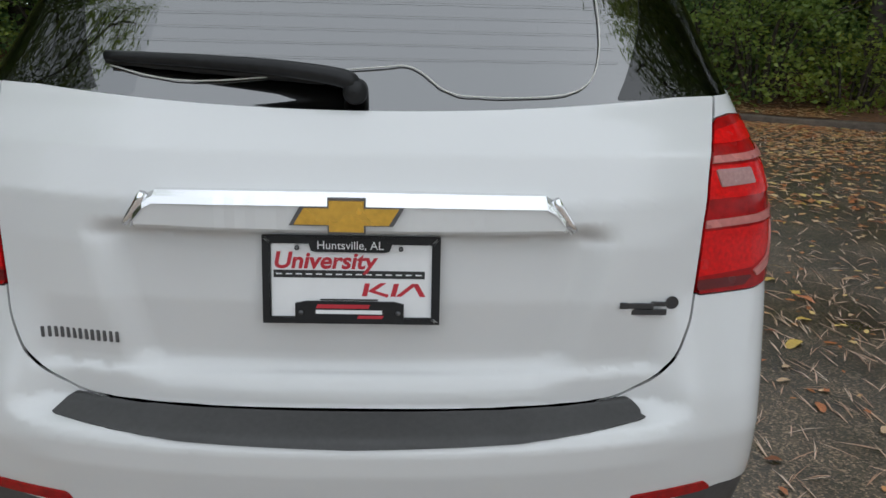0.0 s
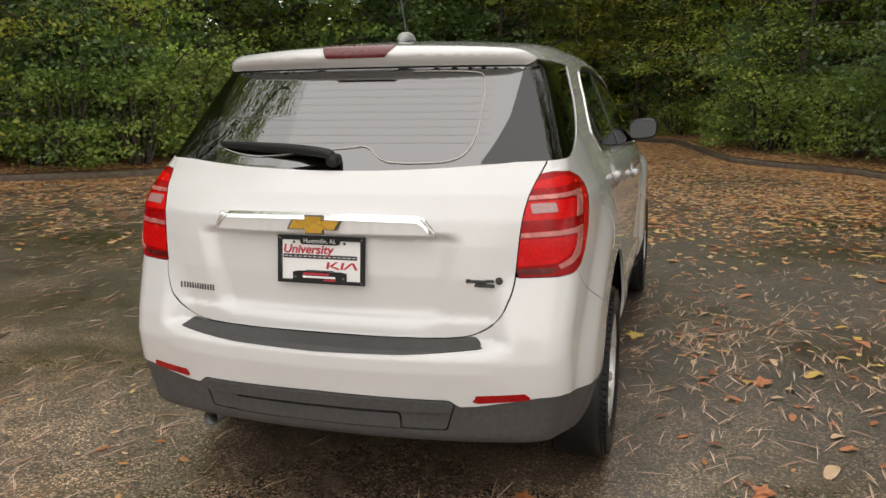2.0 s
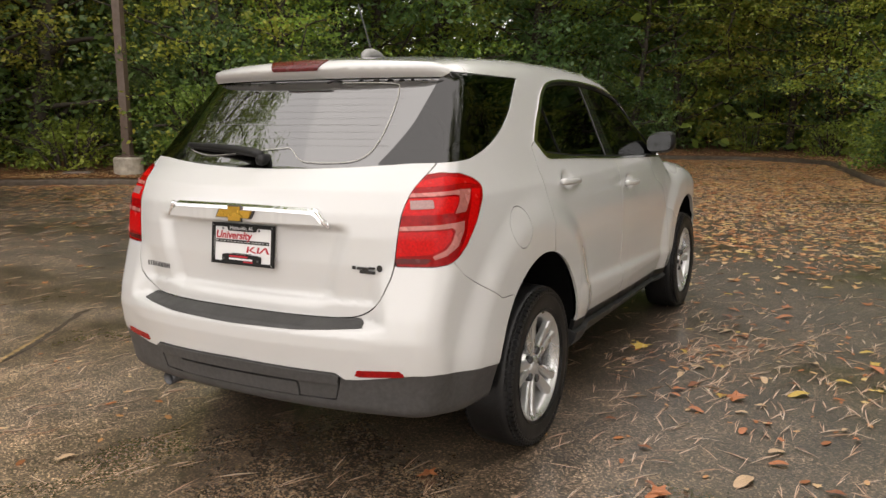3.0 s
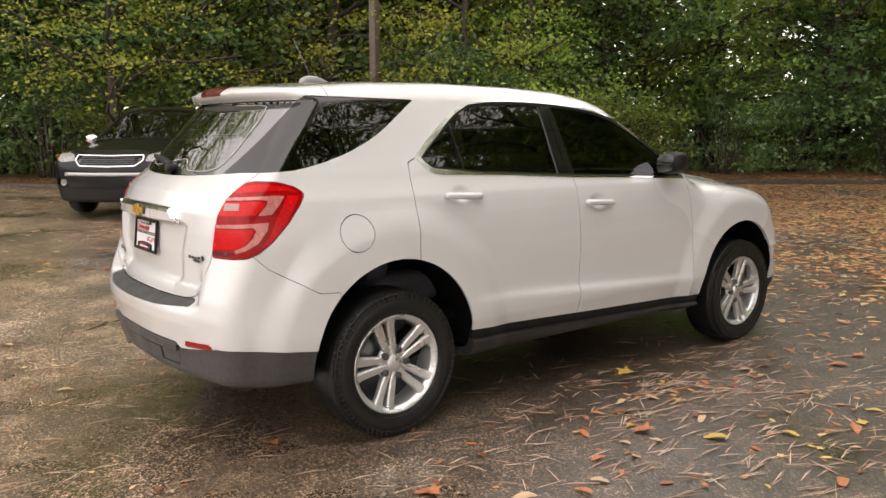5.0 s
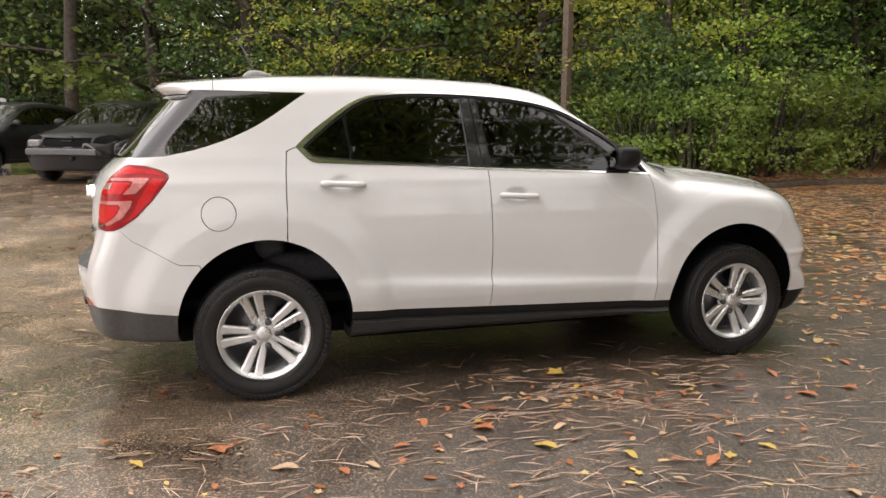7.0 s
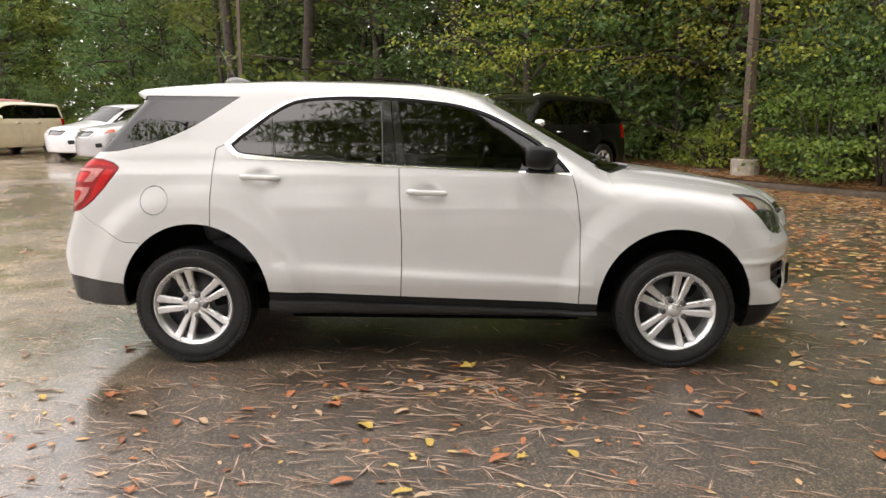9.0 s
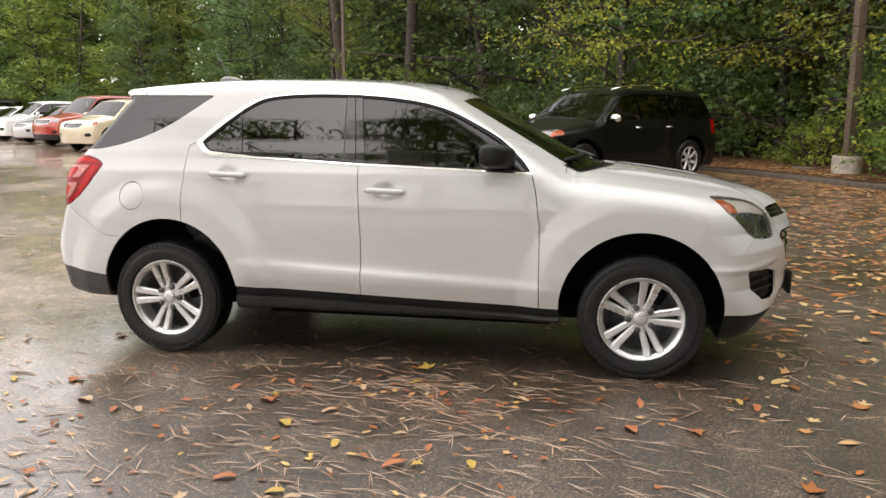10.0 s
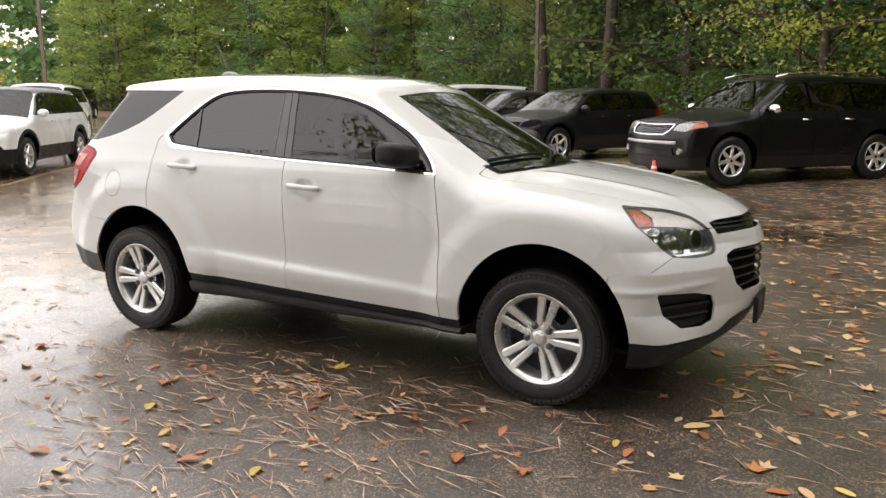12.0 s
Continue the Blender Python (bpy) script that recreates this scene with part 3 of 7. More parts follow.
        inlay("lower_lens", [(-0.094, 1.020), (0.090, 1.028), (0.098, 1.016), (0.086, 0.988), (0.060, 0.964), (0.015, 0.944), (-0.105, 0.936)], M["lamp_bright"], "bright red lens", 0.003)
        inlay("outer_lens", [(0.206, 1.160), (0.250, 1.156), (0.214, 1.048), (0.162, 0.972), (0.118, 0.938), (0.158, 0.996), (0.172, 1.050), (0.198, 1.120)], M["lamp_bright"], "bright red lens", 0.003)
        inlay("lens_base", [(-0.110, 0.930), (0.02, 0.930), (0.0, 0.912), (-0.115, 0.910)], M["lamp_deep"], "deep red lens", 0.003)
        # headlamps
        lens, skin = split(skin, head_corner(HEAD_LAMP, sign), 0.003)
        unit = panel("headlamp", lens, F, M["lamp_bowl"], car, "clear headlamp with amber corner", 0.010, 0.03)
        fine = refine(refine(lens, F), F)
        oval = lambda cu, cv, a, b: [(cu + a * math.cos(q), cv + b * math.sin(q)) for q in np.linspace(0, 6.1, 20)]
        for name, outline, mat, label, out in (
                ("turn_signal", [(1.792, 1.008), (1.850, 1.008), (1.893, 0.972), (1.884, 0.936), (1.806, 0.942)], M["amber"], "amber reflector", -0.004),
                ("lamp_brow", [(1.862, 1.008), (2.017, 0.986), (2.128, 0.954), (2.210, 0.902), (2.17, 0.898), (2.03, 0.925), (1.892, 0.936), (1.902, 0.972)], M["lamp_clear"], "frosted lamp brow", -0.006),
                ("silver_facet", [(1.822, 0.926), (1.900, 0.930), (1.932, 0.900), (1.925, 0.850), (1.905, 0.842)], M["facet"], "faceted silver reflector", -0.004),
                ("chrome_bowl", [(1.94, 0.905), (2.00, 0.895), (2.03, 0.850), (2.03, 0.812), (1.985, 0.806), (1.93, 0.842)], M["facet"], "chrome lamp bowl", -0.002),
                ("chrome_bowl", [(2.045, 0.915), (2.085, 0.905), (2.075, 0.86), (2.085, 0.80), (2.045, 0.800), (2.055, 0.85)], M["chrome"], "chrome lamp divider", -0.006),
                ("chrome_base", [(1.965, 0.802), (2.20, 0.802), (2.245, 0.822), (2.215, 0.792), (2.0, 0.792)], M["chrome"], "chrome lamp base", -0.007),
                ("projector_ring", oval(2.135, 0.862, 0.040, 0.046), M["facet"], "silver projector ring", -0.005),
                ("projector", oval(2.138, 0.862, 0.031, 0.037), M["gloss_black"], "dark projector lens", -0.008)):
            pc, _ = split(fine, head_corner(outline, sign), 0.0)
            panel(name, pc, F, mat, unit, label, 0.010 + out, 0.004)
        panel("lamp_cover", lens, F, M["lamp_glass"], unit, "clear lamp cover", 0.001, 0.004)
    # windscreen
    def screen(x, y, z):
        return np.maximum(np.maximum(1.816 - 0.03 * (x / 0.45) ** 2 - y, y - 2.64 + 0.14 * (x / 0.5) ** 2), np.maximum(np.abs(x) - (0.445 + (1.55 - z) * 0.22), 1.12 - z))
    glz, skin = split(skin, screen, 0.0)
    panel("windscreen", glz, F, M["glass_front"], car, "clear windscreen", 0.004, 0.006)
    cowl, skin = split(skin, lambda x, y, z: np.maximum(np.maximum(2.58 - 0.14 * (x / 0.5) ** 2 - y, y - 2.71 + 0.16 * (x / 0.5) ** 2), np.maximum(np.abs(x) - 0.575, 1.08 - z)), 0.003)
    panel("cowl", cowl, F, M["cladding"], car, "black plastic cowl below the windscreen", 0.012, 0.02)
    # tailgate, spoiler, bumpers, bonnet
    gate, skin = split(skin, gate_dist, 0.005)
    glz, gate = split(gate, lambda x, y, z: 1.226 + 0.030 * (x / 0.65) ** 2 - z, 0.0)
    tailgate = panel("tailgate", gate, F, M["paint"], car, "white tailgate with number-plate recess")
    window = panel("rear_window", glz, F, M["glass_rear"], car, "dark tinted rear window", 0.005, 0.006)
    piece, skin = split(skin, lambda x, y, z: np.maximum(y + 0.20, 1.564 - z), 0.004)
    panel("roof_spoiler", piece, F, M["paint"], car, "white roof spoiler")
    stop, _ = split(piece, lambda x, y, z: np.maximum(poly_dist(both([(0.0, 1.646), (0.140, 1.642), (0.112, 1.603), (0.0, 1.603)]), x, z), y + 0.40), 0.0)
    panel("brake_light", stop, F, M["lamp_deep"], car, "dark red high brake light", -0.004, 0.01)
    piece, skin = split(skin, lambda x, y, z: np.maximum(z - np.interp(y, [-0.75, -0.62, -0.40, -0.3], [0.99, 0.86, 0.735, 0.73]), y + 0.30), 0.003)
    bumper = panel("rear_bumper", piece, F, M["paint"], car, "white rear bumper")
    pad, _ = split(piece, lambda x, y, z: poly_dist(both([(0.0, 0.708), (0.512, 0.711), (0.545, 0.684), (0.30, 0.668), (0.0, 0.662)]), x, z), 0.0)
    panel("step_pad", pad, F, M["step_pad"], bumper, "ribbed dark grey step pad", -0.004, 0.008)
    for sign in (1, -1):
        ref, _ = split(piece, lambda x, y, z: np.maximum(poly_dist([(0.512, 0.506), (0.522, 0.532), (0.686, 0.539), (0.692, 0.516)], sign * x, z), y + 0.5), 0.0)
        panel("reflector", ref, F, M["lamp_red"], bumper, "red bumper reflector", -0.003, 0.006)
    bon = lambda x, y, z: np.maximum(np.maximum(2.42 - y, np.abs(x) - np.interp(y, [2.4, 2.9, 3.2, 3.45, 3.6, 3.7], [0.66, 0.635, 0.60, 0.53, 0.44, 0.40])), np.maximum(0.90 - z, y - 3.73))
    grille, skin = split(skin, lambda x, y, z: np.maximum(poly_dist(both(UPPER_GRILLE), x, z), 3.3 - y), 0.002)
    panel("upper_grille", grille, F, M["gloss_black"], car, "black upper grille", 0.03, 0.03)
    piece, skin = split(skin, bon, 0.004)
    panel("bonnet", piece, F, M["paint"], car, "white bonnet")
    grille, skin = split(skin, lambda x, y, z: np.maximum(poly_dist(both(LOWER_GRILLE), x, z), 3.3 - y), 0.002)
    panel("lower_grille", grille, F, M["dark"], car, "black lower grille", 0.05, 0.05)
    for name, half, zs in (("lower_grille_bar", LOWER_GRILLE, (0.600, 0.646, 0.692, 0.738, 0.778)), ("upper_grille_bar", UPPER_GRILLE, (0.892, 0.912, 0.932))):
        for zz in zs:
            xs = [p for p in np.linspace(-0.40, 0.40, 61) if poly_dist(both(half), np.array([p]), np.array([zz]))[0] < -0.002]
            vs, fs = tube([(p, front_at(p, zz) - 0.024, zz) for p in xs], 0.009, 6, flat=0.75)
            mesh_ob(name, vs, fs, M["gloss_black"], car, "black grille bar")
    for sign in (1, -1):
        fog, skin = split(skin, lambda x, y, z: np.maximum(poly_dist(FOG, sign * x, z), 3.2 - y), 0.002)
        fogp = panel("bumper_vent", fog, F, M["cladding"], car, "black bumper vent", 0.035, 0.04)
        for zz in (0.50, 0.55):
            xs = [p for p in np.linspace(0.45, 0.80, 30) if poly_dist(FOG, np.array([p]), np.array([zz]))[0] < -0.004]
            vs, fs = tube([(sign * p, front_at(p, zz) - 0.022, zz) for p in xs], 0.012, 6, flat=0.6)
            mesh_ob("vent_bar", vs, fs, M["cladding"], fogp)
    piece, skin = split(skin, lambda x, y, z: np.maximum(np.interp(z, [0.3, 0.715, 0.72, 0.80, 0.95], [3.20, 3.20, 3.38, 3.47, 3.60]) - y, z - 0.95), 0.003)
    panel("front_bumper", piece, F, M["paint"], car, "white front bumper")
    fuel = lambda x, y, z: np.maximum(np.hypot(y + 0.203, z - 0.982) - 0.083, 0.5 - x)
    piece, skin = split(skin, fuel, 0.004)
    panel("fuel_door", piece, F, M["paint"], car, "round white fuel door", 0.001)
    doors = []
    for sign in (1, -1):
        piece, skin = split(skin, on_side(REAR_DOOR, sign), 0.005)
        doors.append(panel("rear_door", piece, F, M["paint"], car, "white rear door"))
        piece, skin = split(skin, on_side(FRONT_DOOR, sign), 0.005)
        doors.append(panel("front_door", piece, F, M["paint"], car, "white front door"))
    panel("body_shell", skin, F, M["paint"], car, "white roof and side panels", 0, 0.02)
    # inner wheel housings and floor, their deep shade put into a near-black colour
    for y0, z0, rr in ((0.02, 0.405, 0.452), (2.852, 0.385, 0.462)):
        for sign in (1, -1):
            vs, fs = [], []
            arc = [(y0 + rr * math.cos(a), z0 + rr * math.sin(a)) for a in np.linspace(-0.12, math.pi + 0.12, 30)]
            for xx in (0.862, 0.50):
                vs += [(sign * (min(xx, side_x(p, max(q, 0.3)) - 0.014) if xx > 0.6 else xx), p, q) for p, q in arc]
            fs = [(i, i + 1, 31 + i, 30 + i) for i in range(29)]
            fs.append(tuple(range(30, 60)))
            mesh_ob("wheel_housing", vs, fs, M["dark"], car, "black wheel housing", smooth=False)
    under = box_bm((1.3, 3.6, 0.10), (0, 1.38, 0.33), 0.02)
    # deeper belly box, added to keep light off the ground below
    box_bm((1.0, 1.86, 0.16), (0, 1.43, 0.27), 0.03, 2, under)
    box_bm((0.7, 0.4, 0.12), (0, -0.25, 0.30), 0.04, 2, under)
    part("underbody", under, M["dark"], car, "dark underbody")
    return car, tailgate, window, doors


def front_at(x, z):
    """Where the nose meets the line across at x and height z."""
    ys = np.arange(3.95, 3.0, -0.003)
    f = car_field(np.full_like(ys, x), ys, np.full_like(ys, z))
    return float(ys[np.argmax(f < 0)])


def rear_at(x, z):
    ys = np.arange(-1.1, 0.2, 0.002)
    f = car_field(np.full_like(ys, x), ys, np.full_like(ys, z))
    return float(ys[np.argmax(f < 0)])


def side_x(y, z):
    xs = np.arange(1.0, 0.3, -0.002)
    f = car_field(xs, np.full_like(xs, y), np.full_like(xs, z))
    return float(xs[np.argmax(f < 0)])


def resample(pts, gap):
    p = np.array(list(pts) + [pts[0]], float)
    s = np.concatenate([[0], np.cumsum(np.linalg.norm(np.diff(p, axis=0), axis=1))])
    d = np.linspace(0, s[-1], int(s[-1] / gap), endpoint=False)
    return np.stack([np.interp(d, s, p[:, k]) for k in (0, 1)], 1)


car, tailgate, rear_window, car_doors = build_car(0.0145)


# ---- details of the white car ----
def plate_part(name, outline, thick, mat, parent, label="", m=Matrix()):
    """A flat piece cut from sheet: an outline in x, z, facing -y."""
    bm = bmesh.new()
    f = bm.faces.new([bm.verts.new((x, 0, z)) for x, z in outline])
    r = bmesh.ops.extrude_face_region(bm, geom=[f])
    bmesh.ops.translate(bm, vec=(0, -thick, 0), verts=[g for g in r["geom"] if isinstance(g, bmesh.types.BMVert)])
    bmesh.ops.recalc_face_normals(bm, faces=bm.faces[:])
    bmesh.ops.transform(bm, matrix=m, verts=bm.verts[:])
    return part(name, bm, mat, parent, label)


def rect(x0, z0, x1, z1, lean=0.0):
    return [(x0, z0), (x1, z0), (x1 + lean, z1), (x0 + lean, z1)]


def sweep_x(xs, sections):
    """Loft open sections (a list of points for each x) into a strip."""
    vs = [(x, *p) for x, sec in zip(xs, sections) for p in sec]
    k = len(sections[0])
    fs = [(i * k + j, i * k + j + 1, (i + 1) * k + j + 1, (i + 1) * k + j) for i in range(len(xs) - 1) for j in range(k - 1)]
    fs += [tuple(range(k)), tuple((len(xs) - 1) * k + j for j in range(k))[::-1]]
    return vs, fs


# garnish over the number plate: white face, chrome cap and ends
xs = np.linspace(-0.388, 0.388, 45)
top_of = lambda x: 1.098 - 0.006 * (x / 0.39) ** 2 - max(0, abs(x) - 0.345) / 0.043 * 0.050
white, cap = [], []
for x in xs:
    y0, zt = rear_at(x, 1.06) + 0.006, top_of(x)
    end = np.clip((0.392 - abs(x)) / 0.02, 0.2, 1)
    white.append([(y0, 1.034), (y0 - 0.026 * end, 1.034), (y0 - 0.031 * end, min(1.040, zt - 0.01)), (y0 - 0.030 * end, zt - 0.018)])
    cap.append([(y0 - 0.030 * end, zt - 0.018), (y0 - 0.034 * end, zt - 0.016), (y0 - 0.029 * end, zt - 0.004), (y0 - 0.012 * end, zt + 0.004), (y0 + 0.012, zt + 0.004)])
vs, fs = sweep_x(xs, white)
garnish = mesh_ob("plate_garnish", vs, fs, M["paint"], tailgate, "white garnish bar with chrome cap", smooth=False)
vs, fs = sweep_x(xs, cap)
mesh_ob("garnish_cap", vs, fs, M["chrome"], garnish, "polished chrome cap", smooth=False)
for sign in (1, -1):
    ends = [(sign * (0.350 + 0.040 * t), rear_at(0.37, 1.06) - 0.022 + 0.010 * t, 1.093 - 0.056 * t) for t in np.linspace(0, 1, 6)]
    vs, fs = tube(ends, [0.010, 0.010, 0.009, 0.009, 0.008, 0.006], 8, flat=0.8)
    mesh_ob("garnish_end", vs, fs, M["chrome"], garnish, "polished chrome end")
# cross-shaped emblem
cross = [(-0.093, 1.052), (-0.034, 1.052), (-0.034, 1.040), (0.024, 1.040), (0.024, 1.052), (0.066, 1.052), (0.083, 1.080), (0.024, 1.080), (0.024, 1.093), (-0.034, 1.093), (-0.034, 1.080), (-0.076, 1.080)]
yb = rear_at(0, 1.06) - 0.024
plate_part("emblem_rim", [((x + 0.005) * 1.10 - 0.005, (z - 1.068) * 1.16 + 1.068) for x, z in cross], 0.008, M["steel"], garnish, "dark chrome emblem rim", Matrix.Translation((0, yb, 0)))
plate_part("emblem", cross, 0.004, M["gold"], garnish, "gold cross-shaped emblem", Matrix.Translation((0, yb - 0.0082, 0)))

# dealer plate in its black frame
pm = Matrix.Translation((0, -0.8475, 0.944)) @ pose(0, 0, 0, -6, 0, 0)
plate = new("licence_plate")
plate.parent, plate.matrix_local = car, pm
tagged(plate, "white dealer plate in a black frame")
plate_part("plate_sheet", rect(-0.145, -0.072, 0.145, 0.072), 0.002, M["white_plate"], plate, "white dealer plate")
fo, fi = rect(-0.155, -0.0785, 0.155, 0.0785), rect(-0.140, -0.0665, 0.140, 0.0640)
bm = bmesh.new()
ov = [[bm.verts.new((x, y, z)) for x, z in o] for y in (0.0, -0.009) for o in (fo, fi)]
for i in range(4):
    j = (i + 1) % 4
    bm.faces.new((ov[2][i], ov[2][j], ov[3][j], ov[3][i]))
    bm.faces.new((ov[0][i], ov[0][j], ov[2][j], ov[2][i]))
    bm.faces.new((ov[1][i], ov[1][j], ov[3][j], ov[3][i]))
bmesh.ops.bevel(bm, geom=[e for e in bm.edges if abs(e.verts[0].co.y) > 0.005 and abs(e.verts[1].co.y) > 0.005], offset=0.002, segments=2, affect="EDGES")
bmesh.ops.recalc_face_normals(bm, faces=bm.faces[:])
part("plate_frame", bm, M["cladding"], plate, "black plastic plate frame")
at = lambda y: Matrix.Translation((0, -y, 0))
plate_part("frame_tab", [(-0.070, 0.052), (-0.062, 0.050), (0.058, 0.050), (0.066, 0.052), (0.072, 0.068), (-0.075, 0.068)], 0.006, M["cladding"], plate, "black tab", at(0.0032))
plate_part("frame_base", [(-0.098, -0.069), (0.092, -0.069), (0.092, -0.042), (0.074, -0.038), (-0.080, -0.038), (-0.098, -0.042)], 0.006, M["cladding"], plate, "black tab", at(0.0032))
for x, z in ((-0.094, 0.057), (0.086, 0.057), (-0.088, -0.058), (0.082, -0.058)):
    vs, fs = lathe([(0.0, 0.0045), (0.003, 0.0042), (0.0035, 0.0005)], 12)
    mesh_ob("screw", [(b + x, -a - 0.0093, c + z) for a, b, c in vs], fs, M["steel"], plate)
words = new("city_lettering", bpy.data.curves.new("city_lettering", "FONT"))
words.data.body, words.data.size, words.data.align_x, words.data.extrude = "Huntsville, AL", 0.0205, "CENTER", 0.0004
words.data.materials.append(M["white_plate"])
words.parent, words.matrix_local = plate, Matrix.Translation((-0.002, -0.0100, 0.0555)) @ pose(0, 0, 0, 90, 0, 0)
tagged(words, "white lettering on black")
# the red word on the plate, and the mark drawn as plain shapes
words = new("name_lettering", bpy.data.curves.new("name_lettering", "FONT"))
words.data.body, words.data.size, words.data.shear, words.data.extrude, words.data.offset = "University", 0.0400, 0.18, 0.0004, 0.0011
words.data.materials.append(M["red_ink"])
words.parent, words.matrix_local = plate, Matrix.Translation((-0.137, -0.0030, 0.0205)) @ pose(0, 0, 0, 90, 0, 0) @ Matrix.Diagonal((1.08, 1, 1, 1))
tagged(words, "red slanted lettering")
plate_part("road_band", rect(-0.136, 0.003, 0.128, 0.0165), 0.0006, M["black_ink"], plate, "black band", at(0.0022))
for k in range(15):
    plate_part("road_dash", rect(-0.132 + k * 0.0174, 0.0086, -0.132 + k * 0.0174 + 0.011, 0.0108), 0.0005, M["white_plate"], plate, "white dash", at(0.0030))
for o in ([(0.018, -0.029), (0.027, -0.029), (0.032, -0.006), (0.023, -0.006)], [(0.028, -0.020), (0.050, -0.005), (0.061, -0.005), (0.041, -0.019), (0.066, -0.026), (0.062, -0.031)],
          [(0.068, -0.029), (0.077, -0.029), (0.083, -0.006), (0.074, -0.006)], [(0.077, -0.029), (0.087, -0.029), (0.116, -0.0055), (0.106, -0.0055)], [(0.107, -0.0065), (0.117, -0.006), (0.130, -0.029), (0.120, -0.029)]):
    plate_part("mark_stroke", o, 0.0006, M["red_ink"], plate, "red stroke", at(0.0022))
plate_part("small_band", rect(-0.062, -0.060, 0.054, -0.053), 0.0004, M["white_plate"], plate, "white bar", at(0.0094))
plate_part("small_name", rect(-0.062, -0.050, 0.030, -0.043, 0.003), 0.0004, M["red_ink"], plate, "red bar", at(0.0094))
plate_part("small_mark", rect(0.010, -0.068, 0.054, -0.0625, 0.003), 0.0004, M["red_ink"], plate, "red bar", at(0.0094))
plate_part("hidden_lettering", rect(-0.055, -0.0375, 0.046, -0.0345), 0.0004, M["black_ink"], plate, "black bar", at(0.0022))

# model badges, as plain bars
for i in range(13):
    x = -0.572 + i * 0.0119
    part("badge_bar", box_bm((0.0062, 0.003, 0.021), (x + 0.004, rear_at(x + 0.004, 0.822) - 0.002, 0.822), 0.001, 1), M["steel"], tailgate, "dull chrome badge bar")
bm = bmesh.new()
for k, (x0, x1, z0, z1) in enumerate(((0.484, 0.500, 0.888, 0.900), (0.498, 0.548, 0.886, 0.897), (0.508, 0.574, 0.873, 0.885), (0.545, 0.572, 0.889, 0.898))):
    box_bm((x1 - x0, 0.004, z1 - z0), ((x0 + x1) / 2, rear_at((x0 + x1) / 2, 0.885) - 0.0045 - 0.0006 * k, (z0 + z1) / 2), 0.001, 1, bm)
bad = part("dealer_badge", bm, M["gloss_black"], tailgate, "small black dealer badge")
bm = bmesh.new()
bmesh.ops.create_circle(bm, cap_ends=True, radius=0.0125, segments=18, matrix=Matrix.Translation((0.586, rear_at(0.586, 0.894) - 0.0075, 0.894)) @ Matrix.Rotation(math.pi / 2, 4, "X"))
part("badge_disc", bm, M["gloss_black"], bad)

# rear wiper
wy = lambda x, z: rear_at(x, z)
arm = [(-0.002, wy(0, 1.270) - 0.024, 1.270), (-0.035, wy(0.03, 1.284) - 0.034, 1.284), (-0.15, wy(0.15, 1.297) - 0.032, 1.297), (-0.30, wy(0.30, 1.304) - 0.024, 1.304), (-0.475, wy(0.475, 1.307) - 0.012, 1.307)]
vs, fs = tube(spline(arm, 5), np.interp(np.linspace(0, 1, 21), [0, 0.12, 0.3, 1], [0.018, 0.022, 0.021, 0.013]), 10, flat=0.8)
wiper = mesh_ob("rear_wiper", vs, fs, M["cladding"], car, "black rear wiper arm")
vs, fs = lathe([(-0.018, 0.022), (0.018, 0.023), (0.032, 0.020), (0.037, 0.009), (0.038, 0.001)], 20)
mesh_ob("wiper_hub", [(y - 0.002, wy(0, 1.258) - x, z + 1.258) for x, y, z in vs], fs, M["cladding"], wiper, "black wiper hub")
vs, fs = tube([(x, wy(x, 1.283 + 0.03 * (abs(x) / 0.48)) - 0.006, 1.272 + 0.025 * abs(x) / 0.48) for x in np.linspace(-0.06, -0.48, 14)], 0.007, 6, flat=1.4)
mesh_ob("wiper_blade", vs, fs, M["rubber"], wiper, "black wiper blade")

# heater lines and aerial line in the rear window
for k in range(9):
    zz = 1.315 + k * 0.0255
    half = 0.50 - 0.10 * (zz - 1.3)
    vs, fs = tube([(x, rear_at(x, zz) + 0.001, zz) for x in np.linspace(-half, half, 25)], 0.0003, 3)
    mesh_ob("heater_line", vs, fs, M["heater"], rear_window, "thin heater line")
loop = spline([(-0.47, 1.29), (-0.30, 1.268), (0.02, 1.298), (0.10, 1.300), (0.16, 1.262), (0.22, 1.252), (0.36, 1.254), (0.43, 1.275), (0.46, 1.33), (0.465, 1.42), (0.45, 1.52), (0.41, 1.548), (0.2, 1.553)], 6)
vs, fs = tube([(x, rear_at(x, z) + 0.0005, z) for x, z in loop], 0.0016, 4)
mesh_ob("aerial_line", vs, fs, M["aerial_wire"], rear_window, "pale aerial line")

# aerial, washer nozzle, exhaust
vs, fs = tube(spline([(0.0, -0.01, 1.685), (0.0, 0.03, 1.706), (0.0, 0.09, 1.708), (0.0, 0.17, 1.690)], 5), [0.008, 0.014, 0.020, 0.024, 0.026, 0.028, 0.028, 0.028, 0.027, 0.026, 0.024, 0.022, 0.018, 0.014, 0.010, 0.006], 10, flat=0.7)
aer = mesh_ob("aerial_base", vs, fs, M["aerial_grey"], car, "pale grey aerial base on the roof")
vs, fs = tube([(0.0, 0.06, 1.715), (0.0, 0.045, 1.75), (0.0, -0.04, 1.915)], [0.007, 0.0035, 0.0025], 6)
mesh_ob("aerial_rod", vs, fs, M["steel"], aer, "thin grey aerial rod")
vs, fs = lathe([(0.0, 0.026), (0.10, 0.026), (0.10, 0.030), (-0.10, 0.030)], 20)
